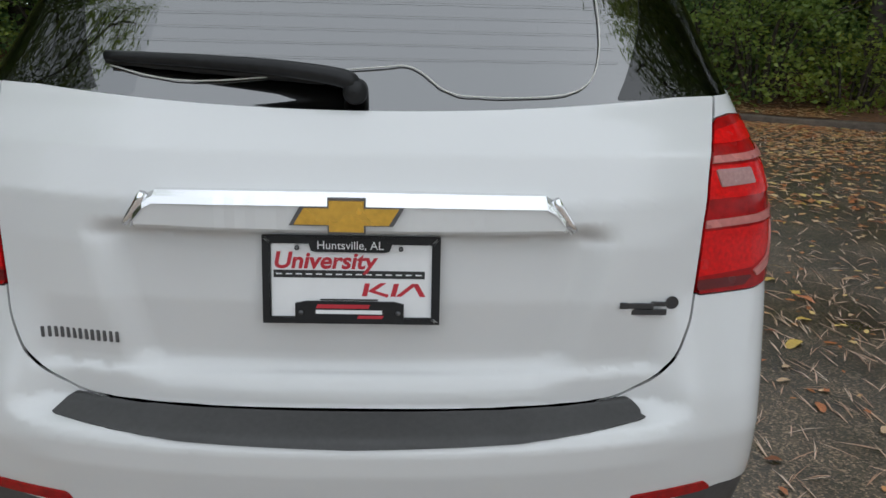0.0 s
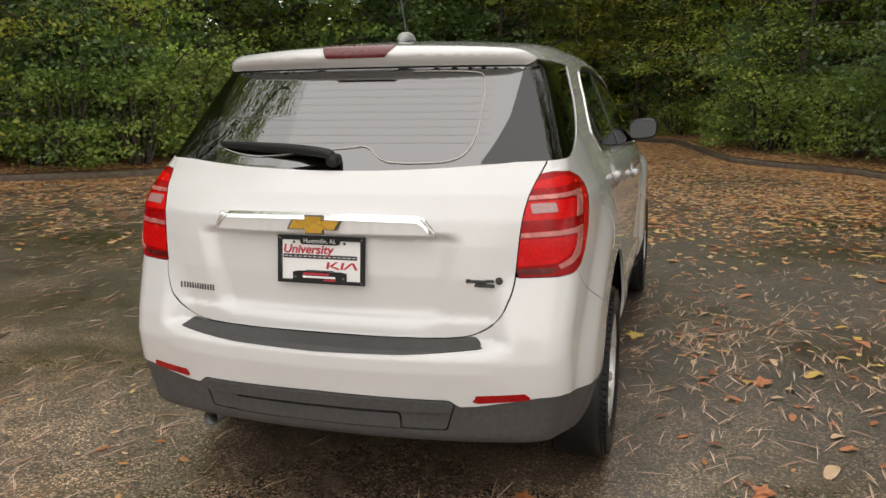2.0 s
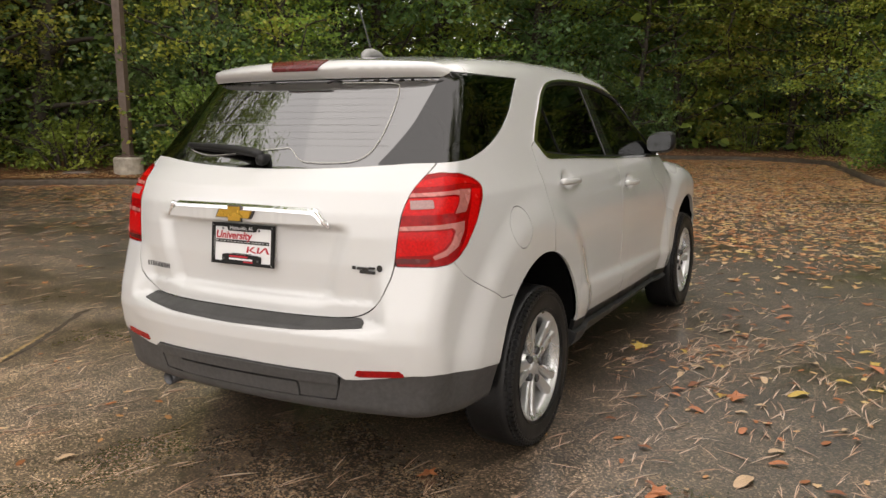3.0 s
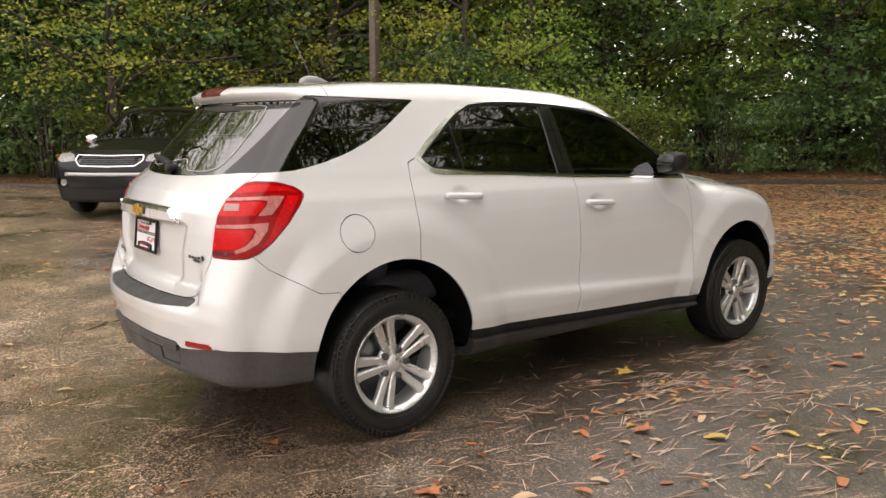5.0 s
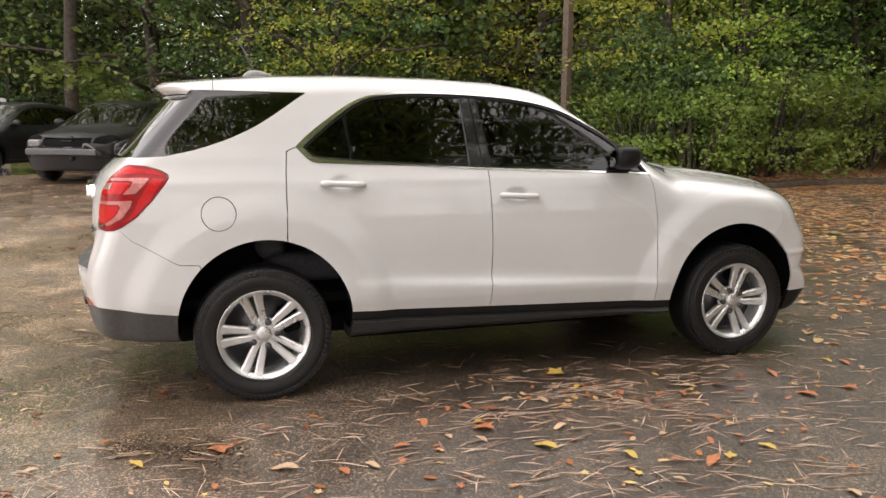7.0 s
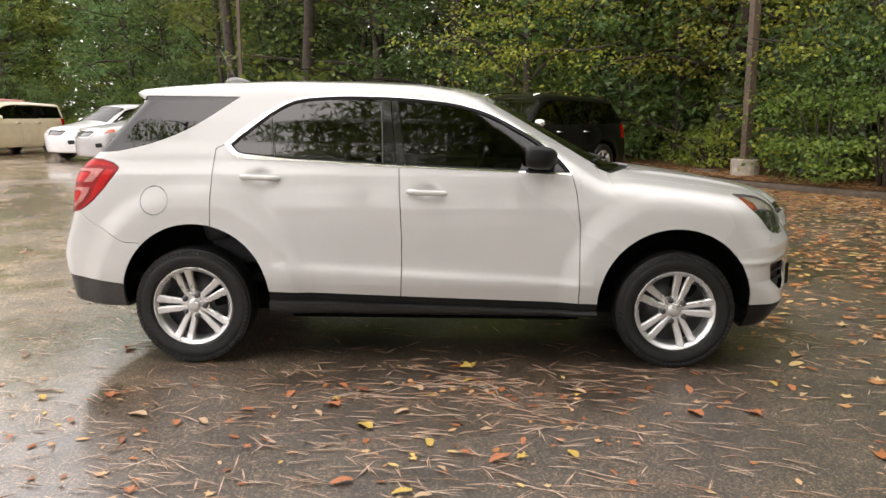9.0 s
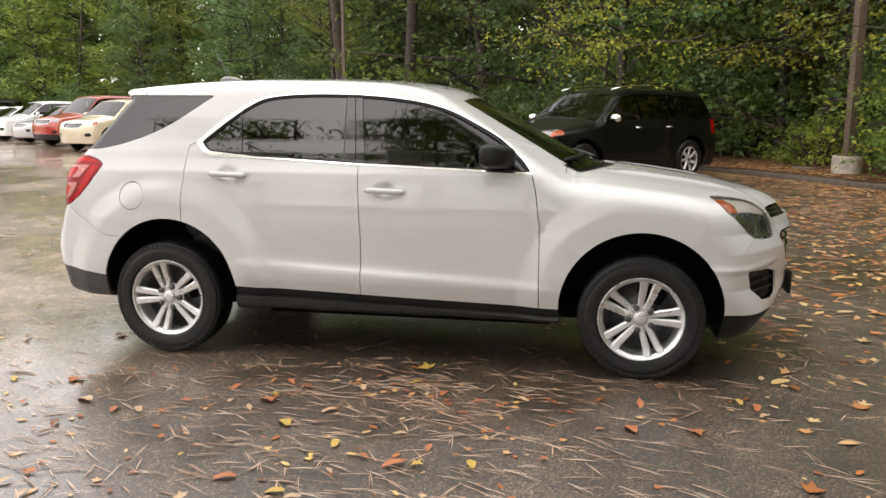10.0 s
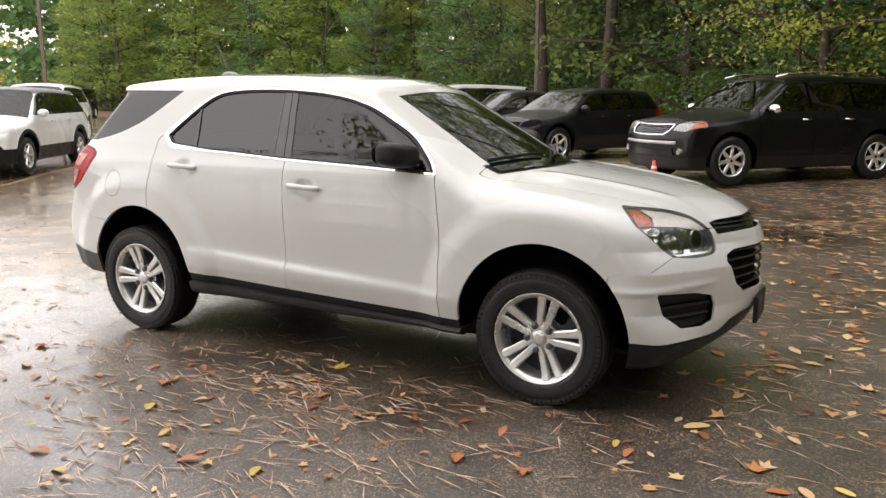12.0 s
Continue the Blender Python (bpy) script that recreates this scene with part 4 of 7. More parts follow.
mesh_ob("exhaust_tip", [(-0.47 + y, -0.74 - x * 0.9, 0.336 + z) for x, y, z in vs], fs, M["nut"], car, "dull dark steel exhaust tip")

# door handles
for d in car_doors:
    sign = 1 if d.data.vertices[0].co.x > 0 else -1
    rear = d.name.startswith("rear")
    y0, y1, z0, z1 = (0.306, 0.540, 1.123, 1.112) if rear else (1.283, 1.514, 1.042, 1.032)
    # the grip stands off the door, over the hollow behind it
    lo_x = side_x(y0, z0)
    grip = [(sign * (lo_x + 0.003 + 0.024 * math.sin(math.pi * (0.06 + 0.88 * t)) ** 0.4), y0 + (y1 - y0) * t, z0 + (z1 - z0) * t) for t in np.linspace(0, 1, 17)]
    vs, fs = tube(grip, [0.010] + [0.0165] * 15 + [0.010], 12, flat=1.0)
    mesh_ob("door_handle", vs, fs, M["paint"], d, "white pull handle")

# door mirrors
for sign in (1, -1):
    bm = bmesh.new()
    bmesh.ops.create_uvsphere(bm, u_segments=24, v_segments=16, radius=1.0)
    for v in bm.verts:
        x, y, z = v.co
        f = lambda q, e: math.copysign(abs(q) ** e, q)
        x, y, z = f(x, 0.62) * 0.092, f(y, 0.75) * (0.105 if y > 0 else 0.070), f(z, 0.65) * 0.066
        z += 0.010 * (x / 0.092) - 0.002
        y -= 0.030 * x / 0.092
        v.co = (x + 0.880, y + 2.035, z + 1.243)
    bmesh.ops.scale(bm, vec=(sign, 1, 1), verts=bm.verts[:])
    if sign < 0:
        bmesh.ops.reverse_faces(bm, faces=bm.faces[:])
    mir = part("door_mirror", bm, M["cladding"], car, "black door mirror housing", smooth=True)
    mir_pts = [(sign * 0.765, 2.12, 1.180), (sign * 0.80, 2.10, 1.180), (sign * 0.86, 2.06, 1.195)]
    vs, fs = tube(spline(mir_pts, 4), 0.028, 8, flat=0.55)
    mesh_ob("mirror_stalk", vs, fs, M["cladding"], mir, "black mirror stalk")
    gl = [(math.cos(a), math.sin(a)) for a in np.linspace(0, 2 * math.pi, 28, endpoint=False)]
    gl = [(sign * (0.880 + 0.080 * math.copysign(abs(c) ** 0.5, c)), 1.9640 - 0.026 * math.copysign(abs(c) ** 0.5, c), 1.242 + 0.052 * math.copysign(abs(q) ** 0.55, q) + 0.009 * math.copysign(abs(c) ** 0.5, c)) for c, q in gl]
    mesh_ob("mirror_glass", gl, [tuple(range(28))], M["mirror"], mir, "mirror glass", smooth=False)

# plate bracket on the nose, windscreen wipers
bm = box_bm((0.30, 0.022, 0.14), (0, 3.778, 0.445), 0.006)
part("plate_bracket", bm, M["cladding"], car, "black front plate bracket")
for x0, x1 in ((0.52, 0.02), (-0.05, -0.55)):
    pts = []
    for t in np.linspace(0, 1, 10):
        x = x0 + (x1 - x0) * t
        yy = 2.57 - 0.15 * (x / 0.5) ** 2 - 0.05 * math.sin(t * 2)
        zs = np.arange(1.5, 1.0, -0.002)
        zz = zs[np.argmax(car_field(np.full_like(zs, x), np.full_like(zs, yy), zs) < 0)]
        pts.append((x, yy, zz + 0.016))
    vs, fs = tube(pts, np.linspace(0.012, 0.007, 10), 6)
    mesh_ob("windscreen_wiper", vs, fs, M["cladding"], car, "black windscreen wiper")

# cabin: dashboard, seats, wheel and lining in dark grey
part("dashboard", box_bm((1.36, 0.42, 0.30), (0, 2.02, 0.98), 0.09, 3), M["interior"], car, "dark grey dashboard", True)
for x in (0.36, -0.36):
    part("front_seat", box_bm((0.46, 0.16, 0.66), (x, 1.00, 0.98), 0.07, 3, box_bm((0.48, 0.50, 0.16), (x, 1.24, 0.62), 0.06, 3), Matrix.Rotation(0.22, 4, "X")), M["interior"], car, "grey front seat", True)
    part("head_restraint", box_bm((0.25, 0.10, 0.17), (x, 0.90, 1.37), 0.045, 3), M["interior"], car, "grey head restraint", True)
part("rear_bench", box_bm((1.24, 0.16, 0.58), (0, 0.02, 0.98), 0.06, 3, box_bm((1.24, 0.46, 0.16), (0, 0.26, 0.64), 0.06, 3), Matrix.Rotation(0.22, 4, "X")), M["interior"], car, "grey rear bench", True)
ring = [(-0.36 + 0.185 * math.cos(a), 1.68 + 0.08 * math.sin(a), 1.07 + 0.17 * math.sin(a)) for a in np.linspace(0, 2 * math.pi, 32, endpoint=False)]
vs, fs = tube(ring, 0.015, 8, True)
mesh_ob("steering_wheel", vs, fs, M["interior"], car, "black steering wheel")
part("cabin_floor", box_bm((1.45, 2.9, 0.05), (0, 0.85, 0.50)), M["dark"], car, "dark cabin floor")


# ---- wheels ----
def wheel_parts(parent, m, R, W, rim_r, spokes=5, double=True, alloy=None):
    """A wheel with tyre, rim and spokes; its outer face looks along local x, whose origin is the outer hub face."""
    hub = new("wheel")
    hub.parent = parent
    hub.matrix_local = m
    alloy = alloy or M["alloy"]
    o = 0.035  # the sidewall stands this far out of the hub face
    prof = [(o - 0.012, rim_r), (o - 0.002, rim_r + 0.012), (o + 0.004, (rim_r + R) / 2), (o - 0.002, R - 0.035), (o - 0.018, R - 0.012), (o - 0.045, R),
            (o - W + 0.045, R), (o - W + 0.018, R - 0.012), (o - W, R - 0.05), (o - W + 0.012, rim_r)]
    vs, fs = lathe(spline(prof, 3).tolist(), 64)
    mesh_ob("tyre", vs, fs, M["rubber"], hub, "black tyre")
    for rr, th in ((rim_r + 0.016, 0.0022), (R - 0.030, 0.0028)):
        ring = [(o + 0.001, rr * math.cos(a), rr * math.sin(a)) for a in np.linspace(0, 2 * math.pi, 64, endpoint=False)]
        vs, fs = tube(ring, th, 5, True)
        mesh_ob("sidewall_rib", vs, fs, M["rubber"], hub)
    # tread blocks: one joined ring, too small to tell apart
    bv, bf = [], []
    for k in range(76):
        for xx, w, sh in ((o - 0.007, 0.018, 0.5), (o - 0.030, 0.032, 0.0), (o - 0.075, 0.034, 0.4), (o - W / 2 - 0.01, 0.03, 0.1), (o - W + 0.03, 0.032, 0.6)):
            a, h = 2 * math.pi * (k + sh) / 76, 2 * math.pi / 76 * 0.36
            base = len(bv)
            drop = 0.006 if xx in (o - 0.030, o - W + 0.03) else 0.018 if xx == o - 0.007 else 0.0
            for rr in (R - 0.012 - 1.6 * drop * (drop > 0.01), R + 0.001 - drop):
                for da in (-h, h):
                    for dx in (-w / 2, w / 2):
                        bv.append((xx + dx, math.sin(a + da) * rr, math.cos(a + da) * rr))
            bf += [tuple(base + i for i in q) for q in ((4, 5, 7, 6), (0, 4, 6, 2), (1, 3, 7, 5), (0, 1, 5, 4), (2, 6, 7, 3))]
    tagged(mesh_ob("tread", bv, bf, M["rubber"], hub, smooth=False), kind="stuff")
    prof = [(o - 0.016, rim_r + 0.004), (o - 0.006, rim_r - 0.001), (o - 0.010, rim_r - 0.006), (o - 0.024, rim_r - 0.024), (o - 0.034, rim_r - 0.028), (o - 0.10, rim_r - 0.030), (o - W + 0.02, rim_r - 0.024)]
    vs, fs = lathe(prof, 64)
    mesh_ob("rim", vs, fs, alloy, hub, "silver alloy rim")
    vs, fs = lathe([(-0.085, 0.02), (-0.085, rim_r * 0.72), (-0.095, rim_r * 0.72), (-0.095, rim_r - 0.02)], 40)
    mesh_ob("brake_disc", vs, fs, M["steel"], hub, "dull steel brake disc")
    vs, fs = lathe([(-0.10, 0.02), (-0.10, rim_r - 0.016)], 40)
    mesh_ob("brake_shield", vs, fs, M["dark"], hub)
    bm = bmesh.new()
    box_bm((0.05, 0.09, 0.15), (-0.07, rim_r * 0.62, 0.02), 0.012, 1, bm)
    part("brake_caliper", bm, M["dark"], hub)
    for k in range(spokes):
        a0 = 2 * math.pi * k / spokes
        for sgn in ((-1, 1) if double else (0,)):
            bm = bmesh.new()
            ring = []
            for r, off, w, xo, dp in ((0.040, 0.015, 0.014, 0.000, 0.03), (0.10, 0.0235, 0.0185, 0.002, 0.03), (rim_r * 0.75, 0.032, 0.0215, 0.010, 0.028), (rim_r - 0.010, 0.042, 0.027, 0.020, 0.03)):
                if not double:
                    w *= 1.7
                c = sgn * off
                ring.append([bm.verts.new(p) for p in ((xo - dp, c - w, r), (xo - 0.006, c - w, r), (xo, c - w * 0.62, r), (xo, c + w * 0.62, r), (xo - 0.006, c + w, r), (xo - dp, c + w, r))])
            for p, q in zip(ring, ring[1:]):
                for i in range(6):
                    bm.faces.new((p[i], p[(i + 1) % 6], q[(i + 1) % 6], q[i]))
            bm.faces.new(ring[0])
            bm.faces.new(ring[-1][::-1])
            bmesh.ops.recalc_face_normals(bm, faces=bm.faces[:])
            bmesh.ops.rotate(bm, cent=(0, 0, 0), matrix=Matrix.Rotation(a0, 3, "X"), verts=bm.verts[:])
            part("spoke", bm, alloy, hub, "silver alloy spoke")
        vs, fs = lathe([(0.014, 0.001), (0.013, 0.011), (0.009, 0.0175), (-0.012, 0.0185)], 8)
        bolt = mesh_ob("wheel_nut", vs, fs, M["nut"], hub, smooth=False)
        bolt.location = (0.0, math.sin(a0 + math.pi / spokes) * 0.066, math.cos(a0 + math.pi / spokes) * 0.066)
    vs, fs = lathe([(-0.03, 0.088), (-0.006, 0.080), (-0.003, 0.060), (-0.002, 0.036)], 40)
    mesh_ob("hub_flange", vs, fs, alloy, hub)
    vs, fs = lathe([(-0.003, 0.041), (0.005, 0.039), (0.008, 0.02), (0.008, 0.001)], 32)
    mesh_ob("centre_cap", vs, fs, alloy, hub, "silver centre cap")
    return hub


def add_wheels(parent, x, ys, R, W, rim_r, **kw):
    spin = 0.3
    for yy in ys:
        for sign in (1, -1):
            m = pose(sign * x, yy, R, 0, 0, 0 if sign > 0 else 180) @ Matrix.Rotation(spin, 4, "X")
            spin += 0.36
            wheel_parts(parent, m, R, W, rim_r, **kw)


add_wheels(car, 0.850, (REAR_AXLE, FRONT_AXLE), TYRE_R, 0.225, 0.236)

# ---- ground ----
def lie(x, y):
    """The height of the lot, which rises gently to the west."""
    return 0.03 * np.clip(-np.asarray(x, float) - 1, 0, 9) * np.clip((-np.asarray(x, float) - 1) / 4, 0, 1)


def asphalt():
    m, n, l, b = shader("wet_asphalt", (0.05, 0.05, 0.05), 0.4)

    def math_node(op, a, c, d=None):
        q = n.new("ShaderNodeMath")
        q.operation = op
        for i, v in enumerate((a, c, d)):
            if v is None:
                continue
            if isinstance(v, (int, float)):
                q.inputs[i].default_value = v
            else:
                l.new(v, q.inputs[i])
        return q.outputs[0]

    co = n.new("ShaderNodeTexCoord")
    chips = n.new("ShaderNodeTexVoronoi")
    chips.inputs["Scale"].default_value = 135
    l.new(co.outputs["Object"], chips.inputs[0])
    tone_of = n.new("ShaderNodeSeparateColor")
    l.new(chips.outputs["Color"], tone_of.inputs[0])
    pool = noise_tex(n, l, 0.5, 5.0, 0.62)
    blot = noise_tex(n, l, 2.3, 7.0, 0.70)
    fine = noise_tex(n, l, 30, 4.0, 0.75)
    xyz = n.new("ShaderNodeSeparateXYZ")
    l.new(co.outputs["Object"], xyz.inputs[0])
    # the open south-western part of the lot lies wetter
    south = n.new("ShaderNodeMapRange")
    south.inputs["From Min"].default_value, south.inputs["From Max"].default_value = 1.5, -4.0
    south.inputs["To Min"].default_value, south.inputs["To Max"].default_value = 0.0, 0.16
    l.new(xyz.outputs["Y"], south.inputs[0])
    wet = ramp(n, l, math_node("ADD", pool.outputs[0], south.outputs[0]), [(0.44, (0, 0, 0)), (0.64, (1, 1, 1))]).outputs[0]
    col = ramp(n, l, tone_of.outputs[0], [(0.0, (0.020, 0.016, 0.013)), (0.5, (0.052, 0.042, 0.032)), (0.8, (0.130, 0.102, 0.075)), (1.0, (0.30, 0.240, 0.180))])
    tone = ramp(n, l, blot.outputs[0], [(0.32, (0.50, 0.45, 0.41)), (0.50, (1.02, 0.92, 0.81)), (0.66, (1.85, 1.65, 1.43))])
    mul = n.new("ShaderNodeMix")
    mul.data_type, mul.blend_type = "RGBA", "MULTIPLY"
    mul.inputs["Factor"].default_value = 1.0
    l.new(col.outputs[0], mul.inputs["A"])
    l.new(tone.outputs[0], mul.inputs["B"])
    # sky sheen on the southern end, put into the colour as a paler tone
    sheen_gain = n.new("ShaderNodeMapRange")
    sheen_gain.inputs["From Min"].default_value, sheen_gain.inputs["From Max"].default_value = 1.0, -2.5
    sheen_gain.inputs["To Min"].default_value, sheen_gain.inputs["To Max"].default_value = 0.80, 3.0
    l.new(math_node("MULTIPLY_ADD", math_node("SUBTRACT", pool.outputs[0], 0.5), 4.0, math_node("MULTIPLY_ADD", xyz.outputs["X"], 0.25, xyz.outputs["Y"])), sheen_gain.inputs[0])
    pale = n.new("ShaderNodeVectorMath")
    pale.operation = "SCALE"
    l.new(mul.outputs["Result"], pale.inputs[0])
    l.new(sheen_gain.outputs[0], pale.inputs["Scale"])
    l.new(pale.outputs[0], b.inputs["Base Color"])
    rough = math_node("MULTIPLY_ADD", wet, -0.28, 0.46)
    l.new(math_node("MULTIPLY_ADD", fine.outputs[0], 0.16, rough), b.inputs["Roughness"])
    height = math_node("MULTIPLY_ADD", fine.outputs[0], 0.7, chips.outputs["Distance"])
    u = bump(n, l, b, height, 0.3, 0.004)
    l.new(math_node("MULTIPLY_ADD", wet, -0.40, 0.55), u.inputs["Strength"])
    # a film of rainwater over the wet patches
    l.new(math_node("MULTIPLY_ADD", wet, 0.25, 0.75), b.inputs["Coat Weight"])
    b.inputs["Specular IOR Level"].default_value = 1.0
    b.inputs["Coat IOR"].default_value = 1.42
    l.new(math_node("MULTIPLY_ADD", fine.outputs[0], 0.20, math_node("MULTIPLY_ADD", wet, -0.13, 0.15)), b.inputs["Coat Roughness"])
    return m


def soil():
    m, n, l, b = shader("leaf_litter", (0.12, 0.06, 0.03), 0.8)
    t = noise_tex(n, l, 14, 8.0, 0.75)
    l.new(ramp(n, l, t.outputs[0], [(0.28, (0.025, 0.014, 0.008)), (0.45, (0.10, 0.045, 0.020)), (0.58, (0.22, 0.095, 0.035)), (0.72, (0.16, 0.10, 0.05))]).outputs[0], b.inputs["Base Color"])
    bump(n, l, b, t.outputs[0], 0.8, 0.05)
    return m


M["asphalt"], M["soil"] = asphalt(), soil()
M["concrete"] = varied("weathered_concrete", (0.095, 0.072, 0.052), 0.75, scale=9, spread=0.4, relief=0.004)

axis = np.unique(np.concatenate([np.linspace(-900, -60, 13), np.linspace(-60, 60, 121), np.linspace(60, 900, 13)]))
gx, gy = np.meshgrid(axis, axis, indexing="ij")
gv = np.stack([gx, gy, lie(gx, gy)], -1).reshape(-1, 3)
na = len(axis)
gi = (np.arange(na - 1)[:, None] * na + np.arange(na - 1)).ravel()
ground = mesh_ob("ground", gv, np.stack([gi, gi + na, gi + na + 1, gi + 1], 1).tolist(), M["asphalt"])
tagged(ground, "dark wet asphalt car park strewn with leaves", "ground", kind="structure")

# the edge of the lot, anticlockwise from the far south-west
EDGE = np.array([(-75, -92), (-35, -54), (-34, -36), (-31.5, -16), (-24, -5.5), (-17.0, 0.2), (-12.2, 4.1), (-10.2, 5.6), (-8.6, 6.9), (-7.2, 8.6), (-7.6, 11.5), (-7.4, 15.5),
                 (-5.0, 19.8), (-1.4, 22.2), (0.9, 20.6), (1.6, 17.0), (2.1, 14.4), (2.8, 13.3), (3.8, 12.3), (4.6, 10.7), (6.2, 9.6), (10, 7.6), (12.5, 1.5), (18, -18), (20, -75)], float)
edge = spline(EDGE, 10)


def offset_line(p, d):
    t = np.gradient(p, axis=0)
    t /= np.linalg.norm(t, axis=1)[:, None]
    return p + d * np.stack([-t[:, 1], t[:, 0]], 1)


def strip(name, profile, mat, line):
    """Sweep a profile of (out, up) along the edge of the lot."""
    vs, fs = [], []
    rows = [offset_line(line, o) for o, _ in profile]
    for (o, u), r in zip(profile, rows):
        vs += [(x, y, lie(x, y) + u) for x, y in r]
    n = len(line)
    for j in range(len(profile) - 1):
        for i in range(n - 1):
            fs.append((j * n + i, j * n + i + 1, (j + 1) * n + i + 1, (j + 1) * n + i))
    return mesh_ob(name, vs, fs, mat)


tagged(strip("kerb", [(0, -0.02), (0, 0.07), (0.02, 0.10), (0.14, 0.11), (0.15, 0.09)], M["concrete"], edge), "weathered concrete kerb half hidden by leaves", "kerb", kind="structure")
verge = strip("verge", [(0.15, 0.105), (0.6, 0.14), (1.5, 0.18), (3.5, 0.25), (9, 0.35), (20, 0.5), (45, 0.8)], M["soil"], spline(EDGE, 3))
tagged(verge, "brown leaf litter under the trees", "ground", kind="structure")

# faded yellow paint: a scrap of line along a crack, and a bay line farther off
M["old_yellow"] = varied("faded_yellow_paint", (0.26, 0.17, 0.07), 0.6, scale=9, spread=0.6)
M["crack_dirt"] = varied("dirt_in_crack", (0.05, 0.035, 0.02), 0.8, scale=30, spread=0.5, relief=0.004)


def ground_strip(name, a, b, width, mat, label, wander, seed):
    """A narrow uneven band on the ground between two points."""
    r = np.random.default_rng(seed)
    a, b = np.array(a), np.array(b)
    n = max(8, int(np.linalg.norm(b - a) / 0.06))
    d = (b - a) / np.linalg.norm(b - a)
    s = np.array((-d[1], d[0]))
    c = np.linspace(0, 1, n)[:, None] * (b - a) + a + np.convolve(r.normal(0, wander, n + 4), np.ones(5) / 5, "valid")[:, None] * s
    w = width * r.uniform(0.55, 1.1, (n, 1)) * np.minimum(1, np.minimum(np.arange(n), np.arange(n)[::-1])[:, None] * 0.5 + 0.1)
    lo, hi = c - s * w / 2, c + s * w / 2
    vs = [(x, y, float(lie(x, y)) + 0.004) for x, y in np.concatenate([lo, hi])]
    return tagged(mesh_ob(name, vs, [(i, i + 1, n + i + 1, n + i) for i in range(n - 1)], mat), label, "marking", kind="structure")


ground_strip("parking_line", (-2.20, -0.62), (-2.66, 0.14), 0.035, M["old_yellow"], "faded yellow scrap of parking line", 0.03, 1)
ground_strip("asphalt_crack", (-2.16, -0.66), (-2.95, 0.70), 0.05, M["crack_dirt"], "dirt-filled crack in the asphalt", 0.05, 2)
ground_strip("parking_line", (-3.6, -8.8), (-7.4, -10.75), 0.10, M["old_yellow"], "faded yellow parking line", 0.02, 3)

# ---- other parked cars ----
def paint_mat(name, base, rough=0.28):
    return dulled(varied(name, base, rough, coat=0.25 if max(base) < 0.05 else 0.8, scale=4, spread=0.06, rspread=0.05), 0.2 if max(base) < 0.05 else 0.5)


M["black_paint"] = dulled(varied("black_paint", (0.004, 0.004, 0.0045), 0.3, coat=0.22, scale=4, spread=0.2, rspread=0.06), 0.2)
M["dusty_black"] = paint_mat("dusty_black_paint", (0.006, 0.006, 0.0065), 0.4)
M["cream_paint"] = paint_mat("cream_paint", (0.62, 0.54, 0.38))
M["red_paint"] = paint_mat("red_paint", (0.36, 0.035, 0.02))
M["silver_paint"] = paint_mat("silver_paint", (0.42, 0.42, 0.43))
M["white_car_paint"] = paint_mat("white_car_paint", (0.76, 0.77, 0.78))
M["grey_paint"] = paint_mat("grey_paint", (0.09, 0.085, 0.08))
M["maroon_paint"] = paint_mat("maroon_paint", (0.10, 0.03, 0.025))


def simple_wheel(parent, m, R, rim_r, spokes, W=0.21):
    hub = new("wheel")
    hub.parent, hub.matrix_local = parent, m
    o = 0.03
    vs, fs = lathe([(o - 0.012, rim_r), (o, rim_r + 0.02), (o + 0.002, R - 0.05), (o - 0.02, R - 0.008), (o - 0.05, R), (o - W + 0.05, R), (o - W + 0.02, R - 0.008), (o - W, rim_r)], 36)
    mesh_ob("tyre", vs, fs, M["rubber"], hub, "black tyre")
    vs, fs = lathe([(o - 0.014, rim_r + 0.002), (o - 0.008, rim_r - 0.006), (o - 0.02, rim_r - 0.02), (o - 0.07, rim_r - 0.028)], 36)
    bm_v, bm_f = list(vs), list(fs)
    for k in range(spokes):
        a = 2 * math.pi * k / spokes
        for r0, r1, w0, w1 in ((0.02, rim_r - 0.01, 0.034, 0.026),):
            base = len(bm_v)
            for r, w, x in ((r0, w0, 0.004), (r1, w1, 0.012)):
                for s, dx in ((-1, -0.02), (-0.6, 0), (0.6, 0), (1, -0.02)):
                    bm_v.append((x + dx, r * math.sin(a) + s * w * math.cos(a), r * math.cos(a) - s * w * math.sin(a)))
            bm_f += [tuple(base + i for i in q) for q in ((0, 1, 5, 4), (1, 2, 6, 5), (2, 3, 7, 6))]
    mesh_ob("rim", bm_v, bm_f, M["alloy"], hub, "silver alloy rim", smooth=False)
    vs, fs = lathe([(-0.05, 0.01), (-0.05, rim_r)], 24)
    mesh_ob("brake_drum", vs, fs, M["dark"], hub)
    return hub


